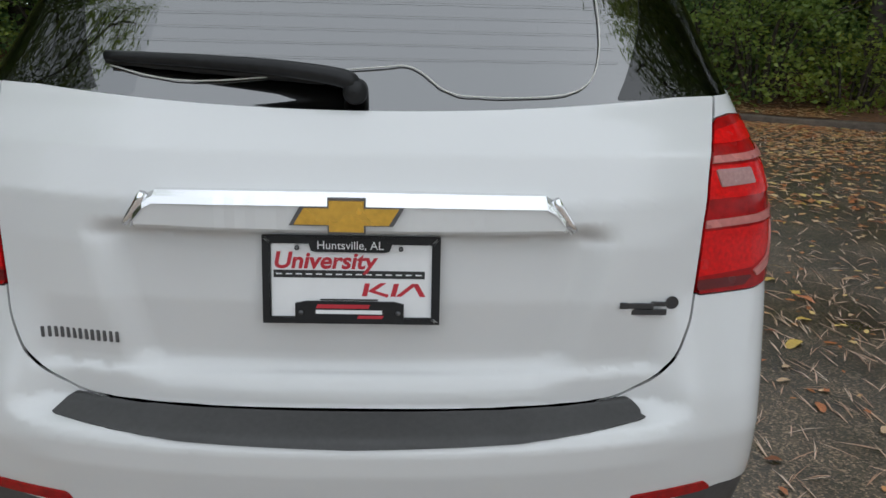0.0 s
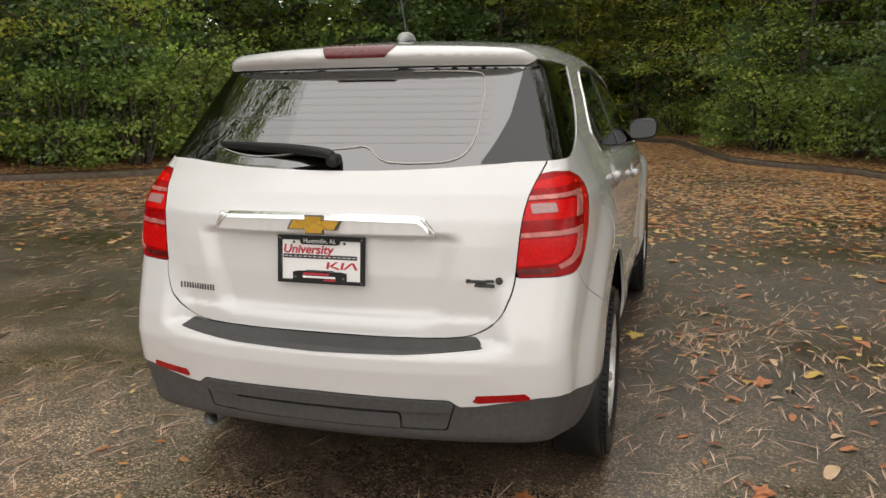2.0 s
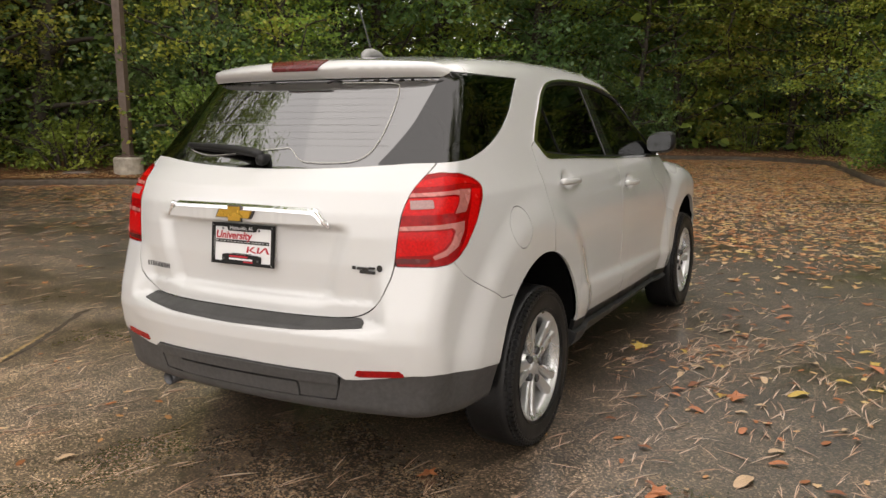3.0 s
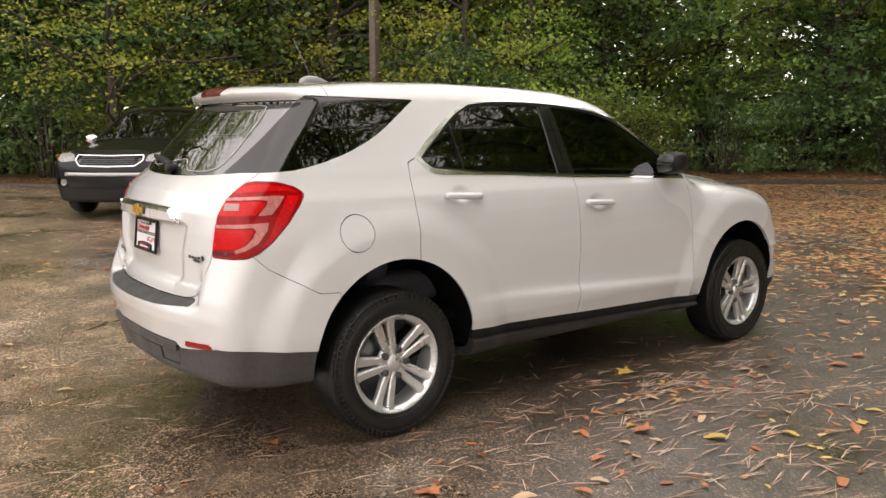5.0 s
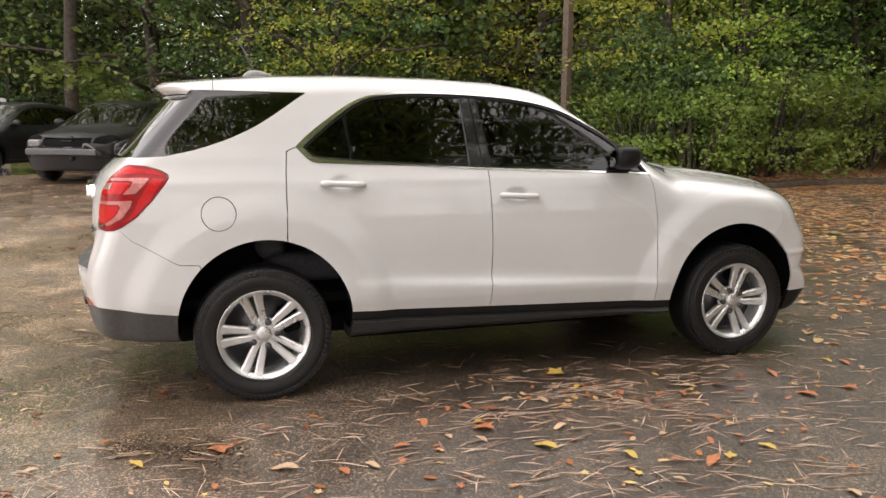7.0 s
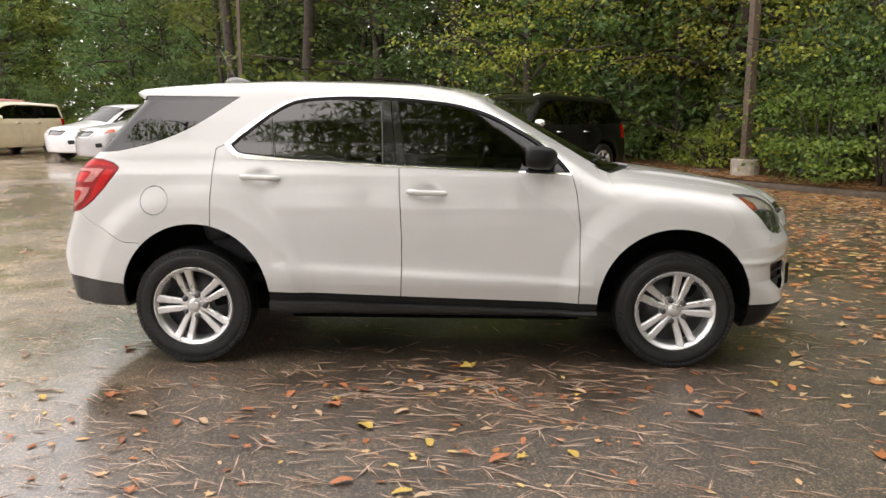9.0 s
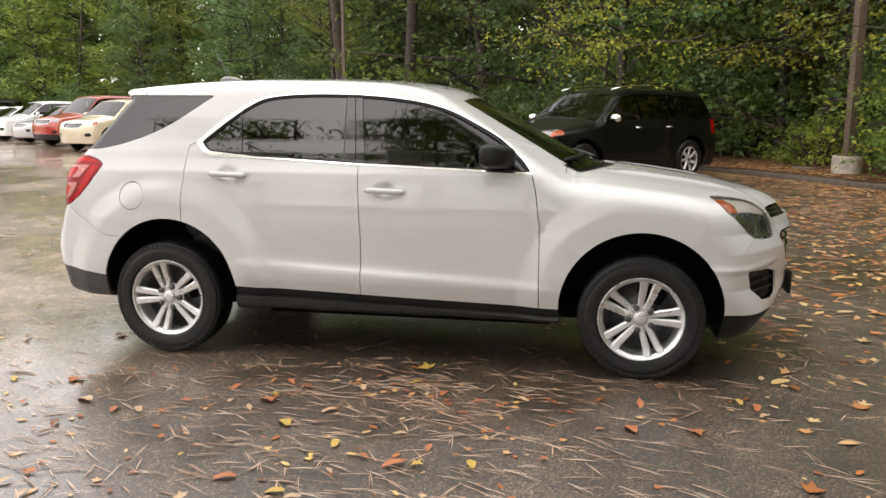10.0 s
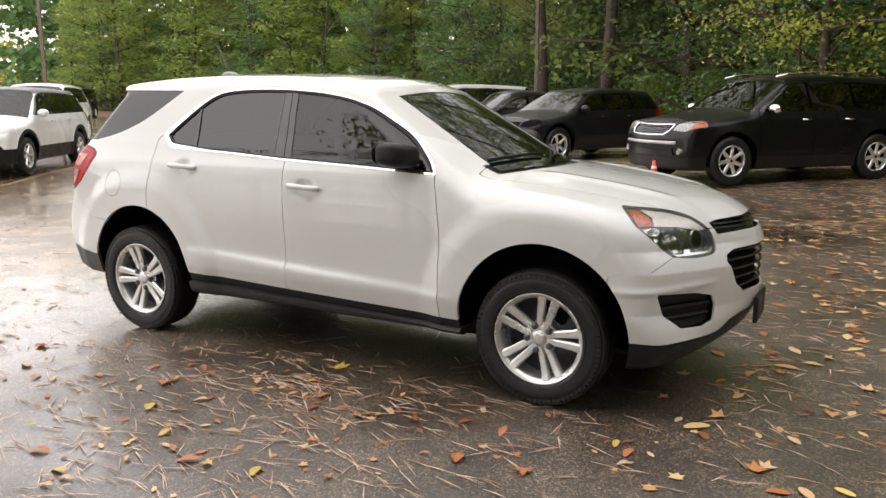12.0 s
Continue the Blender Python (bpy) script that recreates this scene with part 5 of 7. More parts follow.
def parked_car(name, label, paint, axle_mid, heading, WB=2.65, fo=0.88, ro=0.95, W=1.80, H=1.68, belt=1.05, hood=1.02, boxy=0.0, tail="suv", res=0.036, trim=True, roof=None, R=0.345, spokes=7, wrecked=False, group="parked cars", amber=True):
    """A parked car: rear axle at y = 0, nose towards +y; axle_mid is the point midway between the axles on the ground."""
    hx, hy = heading
    yaw = math.degrees(math.atan2(-hx, hy))
    r = pose(0, 0, 0, 0, 0, yaw)
    org = Vector((axle_mid[0], axle_mid[1], float(lie(axle_mid[0], axle_mid[1])))) - (r.to_3x3() @ Vector((0, WB / 2, 0)))
    car_ob = thing(name, label, "car", Matrix.Translation(org) @ r, group)
    yf, yb, hw = WB + fo, -ro, W / 2
    ws0, ws1 = WB * 0.61 + boxy * 0.12, WB * 0.885 + boxy * 0.08      # windscreen top and foot
    sw = curve([0.15, 0.35, 0.5, 0.75, belt - 0.1, belt, belt + 0.12, H - 0.12, H + 0.1], [hw - 0.07, hw - 0.03, hw, hw, hw - 0.02, hw - 0.055, hw - 0.10, hw - 0.26 + boxy * 0.06, hw - 0.36], 0.05)
    if tail == "sedan":
        tz = curve([yb - 0.5, yb, yb + 0.35, yb + 0.48, 0.42, 0.95, ws0 - 0.25, ws0, ws1, yf - 0.25, yf, yf + 0.4], [belt, belt + 0.06, belt + 0.07, belt + 0.07, H - 0.07, H, H, H - 0.05, hood + 0.03, hood - 0.14, hood - 0.34, 0.3], 0.10)
    else:
        tz = curve([yb - 0.5, yb + 0.1, 0.6, ws0 - 0.35, ws0, ws1, yf - 0.30, yf, yf + 0.4], [H - 0.14, H - 0.06, H, H, H - 0.05, hood + 0.05, hood - 0.08, hood - 0.28, 0.4], 0.10)
    ry = curve([0.1, 0.3, 0.5, 0.7, belt, H, H + 0.1], [yb + 0.14, yb + 0.03, yb, yb + 0.02, yb + 0.05, yb + (0.33 - 0.2 * boxy if tail != "sedan" else 0.1), yb + 0.45], 0.04)
    fy = curve([0.1, 0.25, 0.5, 0.7, hood - 0.1, hood + 0.2], [yf - 0.16, yf - 0.04, yf, yf - 0.01, yf - 0.07, yf - 0.5], 0.05)

    def field(x, y, z):
        ax = np.abs(x)
        flare = 0
        for y0 in (0, WB):
            q = np.clip((0.62 - np.hypot(y - y0, z - 0.36)) / 0.16, 0, 1)
            flare = flare + 0.02 * q * q
        a = ax - sw(z) + 0.10 * np.clip((np.abs(y - (yf + yb) / 2) / (yf - yb) * 2 - 0.55) / 0.45, 0, 1) ** 2 - flare
        sl = (tz(y + 0.03) - tz(y - 0.03)) / 0.06
        b = (z - tz(y) + 0.05 * (ax / 0.7) ** 2) / np.sqrt(1 + sl * sl)
        c = ry(z) + 0.10 * (ax / hw) ** 3 - y
        d = y - fy(z) + 0.24 * (ax / hw) ** 2
        m = smax(smax(smax(a, b, 0.10), c, 0.08), d, 0.10)
        return smax(m, 0.22 - z, 0.05)

    F = field
    skin = net(F, (-hw - 0.12, yb - 0.15, 0.12), (hw + 0.12, yf + 0.15, H + 0.10), res)
    arches = lambda x, y, z: np.maximum(np.minimum(np.hypot(y, z - 0.36), np.hypot(y - WB, z - 0.36)) - R - 0.07, 0.5 - np.abs(x))
    _, skin = split(skin, arches, 0)
    if roof is not None:
        for y0 in (0, WB):
            for sign in (1, -1):
                ring, skin = split(skin, lambda x, y, z: np.maximum(np.hypot(y - y0, z - 0.36) - R - 0.135, 0.5 - sign * x), 0.003)
                panel("arch_trim", ring, F, M["cladding"], car_ob, "black plastic wheel-arch trim", -0.004)
    if trim:
        low, skin = split(skin, lambda x, y, z: z - (0.42 if roof is None else 0.50), 0.004)
        panel("lower_trim", low, F, M["cladding"], car_ob, "black plastic lower trim", 0.003)
    y_tail = (yb + 0.28 if tail != "sedan" else 0.10)
    ys = np.linspace(y_tail, ws1 - 0.10, 26)
    upper = [(q, tz(q) - 0.115) for q in ys if tz(q) - 0.115 > belt + 0.05]
    outline = upper + [(upper[-1][0] + 0.06, belt + 0.02), (upper[0][0] - (0.05 if tail != "sedan" else -0.05), belt + 0.04)]
    for sign in (1, -1):
        g, skin = split(skin, on_side(outline, sign, 0.3), 0.0)
        cuts = [WB * 0.16, WB * 0.47]
        for i, cy in enumerate(cuts + [9]):
            pane, g = split(g, lambda x, y, z: y - cy, 0.05)
            if pane is not None and len(pane[1]):
                panel(("rear_side_window", "rear_door_window", "front_door_window")[i], pane, F, M["glass_dark"], car_ob, "dark side window", 0.008, 0.006)
    scr = lambda x, y, z: np.maximum(np.maximum(ws0 + 0.03 - y, y - ws1 + 0.02), np.maximum(np.abs(x) - (hw - 0.30 + (H - z) * 0.32), belt - 0.05 - z))
    g, skin = split(skin, scr, 0)
    panel("windscreen", g, F, M["glass_car"], car_ob, "windscreen with reflections", 0.004, 0.006)
    bk = (lambda x, y, z: np.maximum(np.maximum(y - yb - 0.42, belt + 0.05 - z), np.maximum(z - H + 0.12, np.abs(x) - hw + 0.28))) if tail != "sedan" else (lambda x, y, z: np.maximum(np.maximum(y - 0.40, yb + 0.52 - y), np.maximum(np.abs(x) - hw + 0.32, belt + 0.09 - z)))
    g, skin = split(skin, bk, 0)
    panel("rear_window", g, F, M["glass_dark"], car_ob, "dark rear window", 0.004, 0.006)
    for sign in (1, -1):
        hl = [(hw - 0.42, hood - 0.25), (hw - 0.40, hood - 0.16), (hw - 0.18, hood - 0.10), (hw + 0.02, hood - 0.07), (hw + 0.02, hood - 0.17), (hw - 0.20, hood - 0.27)]
        g, skin = split(skin, lambda x, y, z: np.maximum(poly_dist(hl, sign * x, z), WB + 0.42 - y), 0.003)
        lamp = panel("headlamp", g, F, M["dark"] if wrecked else M["lamp_grey"] if hood > 1.05 else M["lamp_clear"], car_ob, "clear headlamp", 0.002)
        if amber and lamp:
            g2, _ = split(g, lambda x, y, z: hw - 0.13 - sign * x, 0)
            panel("turn_signal", g2, F, M["amber"], lamp, "amber lens", -0.001, 0.003)
        tl = [(hw - 0.22, belt - 0.25), (hw - 0.22, belt + 0.02), (hw + 0.05, belt + 0.04), (hw + 0.05, belt - 0.22)]
        g, skin = split(skin, lambda x, y, z: np.maximum(poly_dist(tl, sign * x, z), y - yb - 0.30), 0.003)
        panel("tail_lamp", g, F, M["lamp_red"], car_ob, "red tail lamp", 0.002)
        fogc = [(hw - 0.34, 0.44), (hw - 0.36, 0.54), (hw - 0.16, 0.56), (hw - 0.14, 0.46)]
        g, skin = split(skin, lambda x, y, z: np.maximum(poly_dist(fogc, sign * x, z), WB + 0.5 - y), 0.003)
        panel("fog_recess", g, F, M["cladding"], car_ob, "black fog lamp recess", 0.02)
    gr = [(0, hood - 0.18), (hw - 0.46, hood - 0.17), (hw - 0.44, hood - 0.24), (hw - 0.54, hood - 0.32), (0, hood - 0.33)]
    g, skin = split(skin, lambda x, y, z: np.maximum(poly_dist(both(gr), x, z), WB + 0.3 - y), 0.003)
    panel("grille", g, F, M["dark"] if wrecked else M["gloss_black"], car_ob, "black grille", 0.02)
    if not wrecked:
        loop = [(x, z) for x, z in resample(both(gr), 0.04)]
        def nose(x, z):
            q = np.arange(yf + 0.1, WB, -0.006)
            return float(q[np.argmax(F(np.full_like(q, x), q, np.full_like(q, z)) < 0)])
        vs, fs = tube([(x, nose(x, z) + 0.004, z) for x, z in loop], 0.014, 6, True)
        mesh_ob("grille_surround", vs, fs, M["chrome"], car_ob, "chrome grille surround")
    if name == "black_suv":
        for sign in (1, -1):
            vs, fs = lathe([(-0.03, 0.050), (0.010, 0.048), (0.014, 0.040), (0.006, 0.037), (0.010, 0.001)], 20)
            fx = sign * (hw - 0.25)
            mesh_ob("fog_lamp", [(fx + b, nose(fx, 0.50) + a - 0.006, 0.50 + c) for a, b, c in vs], fs, M["lamp_grey"], car_ob, "round clear fog lamp")
        vs, fs = tube([(x, nose(x, 0.62) + 0.006, 0.62) for x in np.linspace(-hw + 0.30, hw - 0.30, 17)], 0.030, 8, flat=0.9)
        mesh_ob("bumper_strip", vs, fs, M["silver_paint"], car_ob, "dull silver bumper strip")
        for k in range(5):
            zz = hood - 0.31 + 0.028 * k
            vs, fs = tube([(x, nose(x, zz) - 0.006, zz) for x in np.linspace(-hw + 0.52, hw - 0.52, 13)], 0.006, 5)
            mesh_ob("grille_bar", vs, fs, M["steel"], car_ob, "grey grille bar")
    if roof is not None:
        g, skin = split(skin, lambda x, y, z: np.maximum(H - 0.14 - z, 0 * z - 1), 0.003)
        panel("roof", g, F, roof, car_ob, "black roof")
    # doors, bonnet
    for sign in (1, -1):
        for nm, a, b in (("rear_door", WB * 0.17, WB * 0.46), ("front_door", WB * 0.46, WB * 0.83)):
            dr = [(a, 0.30), (a, belt + 0.3), (b, belt + 0.3), (b, 0.30)]
            g, skin = split(skin, on_side([(p + (0.22 if (nm == "rear_door" and q < 0.6 and p == a) else 0), min(q, belt + 0.06)) for p, q in dr], sign, 0.3), 0.006)
            dp = panel(nm, g, F, paint, car_ob)
            zz = belt - 0.10
            yy = a + 0.16 if nm == "front_door" else a + 0.14
            if dp:
                xs = np.arange(hw + 0.1, 0.3, -0.004)
                sx = float(xs[np.argmax(F(xs, np.full_like(xs, yy), np.full_like(xs, zz)) < 0)])
                vs, fs = tube([(sign * (sx + 0.018), yy - 0.09, zz), (sign * (sx + 0.028), yy, zz), (sign * (sx + 0.018), yy + 0.09, zz)], 0.015, 6)
                mesh_ob("door_handle", vs, fs, M["chrome"] if amber else paint, dp)
    g, skin = split(skin, lambda x, y, z: np.maximum(np.maximum(ws1 + 0.03 - y, np.abs(x) - hw + 0.17), hood - 0.17 - z), 0.006)
    bonnet = panel("bonnet", g, F, paint, car_ob)
    panel("body_shell", skin, F, paint, car_ob, "", 0, 0.03)
    for sign in (1, -1):
        bm = bmesh.new()
        bmesh.ops.create_uvsphere(bm, u_segments=14, v_segments=10, radius=1, matrix=Matrix.Translation((sign * (hw + 0.06), ws1 - 0.32, belt + 0.06)) @ Matrix.Diagonal((0.11, 0.07, 0.075, 1)))
        part("door_mirror", bm, M["chrome"] if name == "black_suv" else paint, car_ob, "", True)
        for y0 in (0, WB):
            m = pose(sign * (hw - 0.035), y0, R, 0, 0, 0 if sign > 0 else 180) @ Matrix.Rotation(y0 + sign, 4, "X")
            simple_wheel(car_ob, m, R, R * 0.64, spokes)
            vs = [(sign * (hw - 0.06 if k < 20 else 0.4), y0 + (R + 0.08) * math.cos(a), 0.36 + (R + 0.08) * math.sin(a)) for k, a in enumerate(list(np.linspace(-0.2, math.pi + 0.2, 20)) * 2)]
            mesh_ob("wheel_housing", vs, [(i, i + 1, 21 + i, 20 + i) for i in range(19)] + [tuple(range(20, 40))], M["dark"], car_ob, smooth=False)
    part("underbody", box_bm((W * 0.7, yf - yb - 0.4, 0.1), (0, (yf + yb) / 2, 0.27)), M["dark"], car_ob)
    part("cabin_block", box_bm((W * 0.62, WB * 0.5, 0.5), (0, WB * 0.42, 0.78), 0.1, 2), M["interior"], car_ob, "dark seats")
    if wrecked:
        rng = np.random.default_rng(5)
        for k in range(9):
            x = rng.uniform(-hw + 0.1, hw - 0.1)
            a = np.array((x, yf - 0.12 + rng.uniform(-0.05, 0.10), rng.uniform(0.35, 0.8)))
            b = a + np.array((rng.uniform(-0.3, 0.3), rng.uniform(0, 0.15), rng.uniform(-0.15, 0.12)))
            vs, fs = tube(spline([a, (a + b) / 2 + rng.normal(size=3) * 0.05, b], 4), rng.uniform(0.012, 0.035), 6)
            mesh_ob("torn_bracket", vs, fs, M["steel"] if k % 2 else M["cladding"], car_ob, "torn bumper bracket")
        part("bumper_beam", box_bm((W * 0.72, 0.07, 0.11), (0, yf + 0.04, 0.56), 0.02), M["steel"], car_ob, "bare dented bumper beam")
        part("hanging_lamp", box_bm((0.22, 0.16, 0.12), (hw * 0.62, yf - 0.12, 0.70), 0.03), M["lamp_grey"], car_ob, "broken headlamp")
    return car_ob


M["glass_car"] = tinted("car_windscreen", (0.16, 0.17, 0.15), gloss=0.07)


def mid(front_wheel, heading, WB, W):
    """From the ground below the left front wheel to the point midway between the axles."""
    h = np.array(heading) / np.linalg.norm(heading)
    right = np.array((h[1], -h[0]))
    return tuple(np.array(front_wheel) + right * (W / 2 - 0.1) - h * WB / 2), tuple(h)


def row_car(front_wheel, heading, *a, WB=2.65, W=1.8, **kw):
    m, h = mid(front_wheel, heading, WB, W)
    return parked_car(*a, m, h, WB=WB, W=W, **kw)


suv = row_car((-7.88, 2.30), (0.731, -0.682), "black_suv", "black SUV with chrome grille backed up to the kerb", M["black_paint"], WB=2.70, W=1.88, fo=0.90, ro=0.96, H=1.63, belt=1.05, hood=1.055, spokes=7, R=0.36, res=0.028)
for sign in (1, -1):
    pts = [(sign * 0.60, y, 1.61 - 0.05 * abs(y - 0.9) ** 2 / 1.2) for y in np.linspace(-0.55, 1.75, 12)]
    vs, fs = tube([(x, y, z + 0.055 * math.sin(math.pi * i / 11) ** 0.4) for i, (x, y, z) in enumerate(pts)], 0.017, 6)
    mesh_ob("roof_rail", vs, fs, M["chrome"], suv, "silver roof rail")
row_car((-10.4, -1.35), (0.90, -0.43), "wrecked_car", "wrecked black car with its front bumper torn off", M["dusty_black"], WB=2.60, fo=0.80, ro=0.62, H=1.46, belt=0.98, hood=0.96, wrecked=True, amber=False, spokes=5, trim=False)
row_car((-12.3, -4.1), (0.74, -0.67), "black_sedan", "black four-door sedan on the wet lot", M["dusty_black"], WB=2.6, H=1.44, belt=0.95, hood=0.93, tail="sedan", spokes=8, trim=False, amber=False, R=0.315)
row_car((-13.3, -6.3), (0.75, -0.66), "silver_car", "silver car parked in the row", M["silver_paint"], WB=2.65, H=1.62, belt=1.02, hood=1.0, trim=False)
row_car((-15.4, -8.1), (0.85, -0.53), "white_hatchback", "small white hatchback parked in the row", M["white_car_paint"], WB=2.48, fo=0.80, ro=0.55, W=1.69, H=1.50, belt=0.98, hood=0.98, spokes=6, trim=False, R=0.30)
row_car((-17.3, -12.4), (0.95, -0.31), "cream_hatchback", "boxy cream hatchback parked in the row", M["cream_paint"], WB=2.55, fo=0.80, ro=0.72, W=1.78, H=1.61, belt=1.05, hood=1.03, boxy=1.0, spokes=7, trim=False, R=0.325)
row_car((-20.2, -15.6), (0.92, -0.38), "red_suv", "red and silver SUV parked in the row", M["red_paint"], WB=2.8, W=1.85, H=1.80, belt=1.12, hood=1.10, boxy=0.6)
FAR_ROW = (("silver_car", "silver car in the far row", "silver_paint", 1.48, "sedan"), ("white_suv_far", "white SUV in the far row", "white_car_paint", 1.66, "suv"), ("white_sedan", "white sedan in the far row", "white_car_paint", 1.45, "sedan"), ("white_sedan", "white sedan in the far row", "white_car_paint", 1.46, "sedan"),
           ("black_truck", "black SUV in the far row", "black_paint", 1.86, "suv"), ("silver_suv", "silver SUV in the far row", "silver_paint", 1.70, "suv"), ("grey_suv", "dark grey SUV in the far row", "grey_paint", 1.70, "suv"), ("white_suv_far", "white SUV in the far row", "white_car_paint", 1.64, "suv"),
           ("grey_sedan", "grey sedan in the far row", "grey_paint", 1.45, "sedan"), ("white_sedan", "white sedan in the far row", "white_car_paint", 1.45, "sedan"), ("maroon_suv", "maroon SUV in the far row", "maroon_paint", 1.75, "suv"), ("grey_sedan", "grey sedan in the far row", "grey_paint", 1.45, "sedan"))
for i, (nm, lb, pm_, hh, tl_) in enumerate(FAR_ROW):
    row_car((-22.2 - i * 1.95, -18.2 - i * 2.75), (0.90, -0.43), nm.replace("_far", "") if nm != "white_suv_far" else "parked_suv", lb, M[pm_], H=hh, tail=tl_, belt=0.95 if tl_ == "sedan" else 1.06, hood=0.93 if tl_ == "sedan" else 1.04, trim=False, res=0.055, amber=False)
row_car((-4.85, -9.75), (0.835, 0.55), "white_crossover", "white crossover with black roof and wheel trim", M["white_car_paint"], WB=2.63, W=1.80, H=1.63, belt=1.06, hood=1.03, roof=M["black_paint"], spokes=6, amber=False)
row_car((-9.6, -15.2), (0.76, 0.65), "white_car", "white estate car behind the crossover", M["white_car_paint"], WB=2.9, W=1.9, H=1.68, belt=1.10, hood=1.06, boxy=0.4, trim=False, amber=False, res=0.05)
row_car((-13.6, -20.5), (0.76, 0.65), "grey_suv", "dark grey SUV with pale roof", M["grey_paint"], H=1.78, belt=1.10, hood=1.06, trim=False, amber=False, res=0.05)
row_car((-27.0, -37.5), (0.80, 0.60), "black_suv", "large black SUV with chrome grille across the lot", M["black_paint"], WB=2.95, W=2.0, H=1.90, belt=1.2, hood=1.2, boxy=0.7, trim=False, res=0.05)


# ---- lamp posts, cone and small things by the kerb ----
M["pole"] = varied("brown_painted_steel", (0.12, 0.085, 0.065), 0.5, scale=12, spread=0.25)
M["pad_concrete"] = varied("pale_concrete", (0.42, 0.38, 0.32), 0.8, scale=7, spread=0.35, relief=0.005)


def lamp_post(x, y, base_z, height, label, heads=1, turn=0.0, footing=True, r=0.075):
    t = thing("street_lamp", label, "street lamp", pose(x, y, base_z, 0, 0, turn), "lot lamps")
    if footing:
        vs, fs = lathe([(-0.2, 0.26), (0.40, 0.26), (0.43, 0.24), (0.43, 0.01)], 20, "z")
        mesh_ob("footing", vs, fs, M["pad_concrete"], t, "round pale concrete footing", smooth=False)
        part("base_plate", box_bm((0.30, 0.30, 0.03), (0, 0, 0.445), 0.006), M["pole"], t)
    part("pole", box_bm((2 * r, 2 * r, height), (0, 0, height / 2 + (0.45 if footing else 0)), 0.012), M["pole"], t, "square brown steel pole")
    for k in range(heads):
        s = 1 if k == 0 else -1
        vs, fs = tube([(0, 0, height + 0.30), (s * 0.35, 0, height + 0.42)], 0.03, 6)
        mesh_ob("bracket", vs, fs, M["pole"], t)
        part("lamp_head", box_bm((0.55, 0.32, 0.10), (s * 0.55, 0, height + 0.47), 0.02, 2, None, Matrix.Rotation(-0.2 * s, 4, "Y")), M["lamp_head"], t, "pale flat lamp head")
    return t


M["lamp_head"] = varied("grey_lamp_housing", (0.35, 0.34, 0.32), 0.45, scale=12)
lamp_post(-9.80, 6.87, 0.27, 7.6, "tall brown steel lamp post on a concrete footing", 2, 20)
lamp_post(-18.6, -5.15, 0.33, 4.3, "brown lamp post with two pale heads among trees", 2, 95, r=0.05)
lamp_post(-24.8, -37.3, 0.2, 9.0, "tall dark lamp post across the lot", 2, 40, r=0.09)
lamp_post(-40.5, -47, 0.3, 7.0, "dark lamp post beyond the parked row", 2, 60)

M["cone_orange"] = varied("orange_cone", (0.75, 0.06, 0.03), 0.45, scale=12, spread=0.15)
M["cone_white"] = varied("reflective_band", (0.78, 0.74, 0.70), 0.35, scale=20)
cone = thing("traffic_cone", "orange traffic cone with white bands on the asphalt", "cone", pose(-7.20, 1.38, float(lie(-7.2, 1.38)), 0, 0, 20))
cone.scale = (0.62, 0.62, 0.62)
part("base", box_bm((0.36, 0.36, 0.03), (0, 0, 0.015), 0.008), M["cone_orange"], cone)
for z0, z1, r0, r1, nm, mt in ((0.03, 0.34, 0.135, 0.093, "cone_foot", "cone_orange"), (0.34, 0.46, 0.093, 0.076, "band", "cone_white"), (0.46, 0.53, 0.076, 0.066, "cone_middle", "cone_orange"), (0.53, 0.60, 0.066, 0.056, "band", "cone_white"), (0.60, 0.72, 0.056, 0.03, "cone_top", "cone_orange")):
    vs, fs = lathe([(z0, r0), (z1, r1)] + ([(z1, 0.012)] if z1 > 0.7 else []), 24, "z")
    mesh_ob(nm, vs, fs, M[mt], cone)
drain = thing("plastic_tub", "dark round plastic tub on the leaf litter", "tub", pose(-9.25, 7.75, 0.30))
vs, fs = lathe([(0, 0.14), (0.24, 0.17), (0.27, 0.16), (0.27, 0.02)], 18, "z")
mesh_ob("tub", vs, fs, M["gloss_black"], drain)
stone = thing("brown_block", "brown wooden block on the leaf litter", "block", pose(-10.5, 6.35, 0.30, 0, 0, 30))
part("block", box_bm((0.5, 0.22, 0.16), (0, 0, 0.08), 0.03), M["pole"], stone)

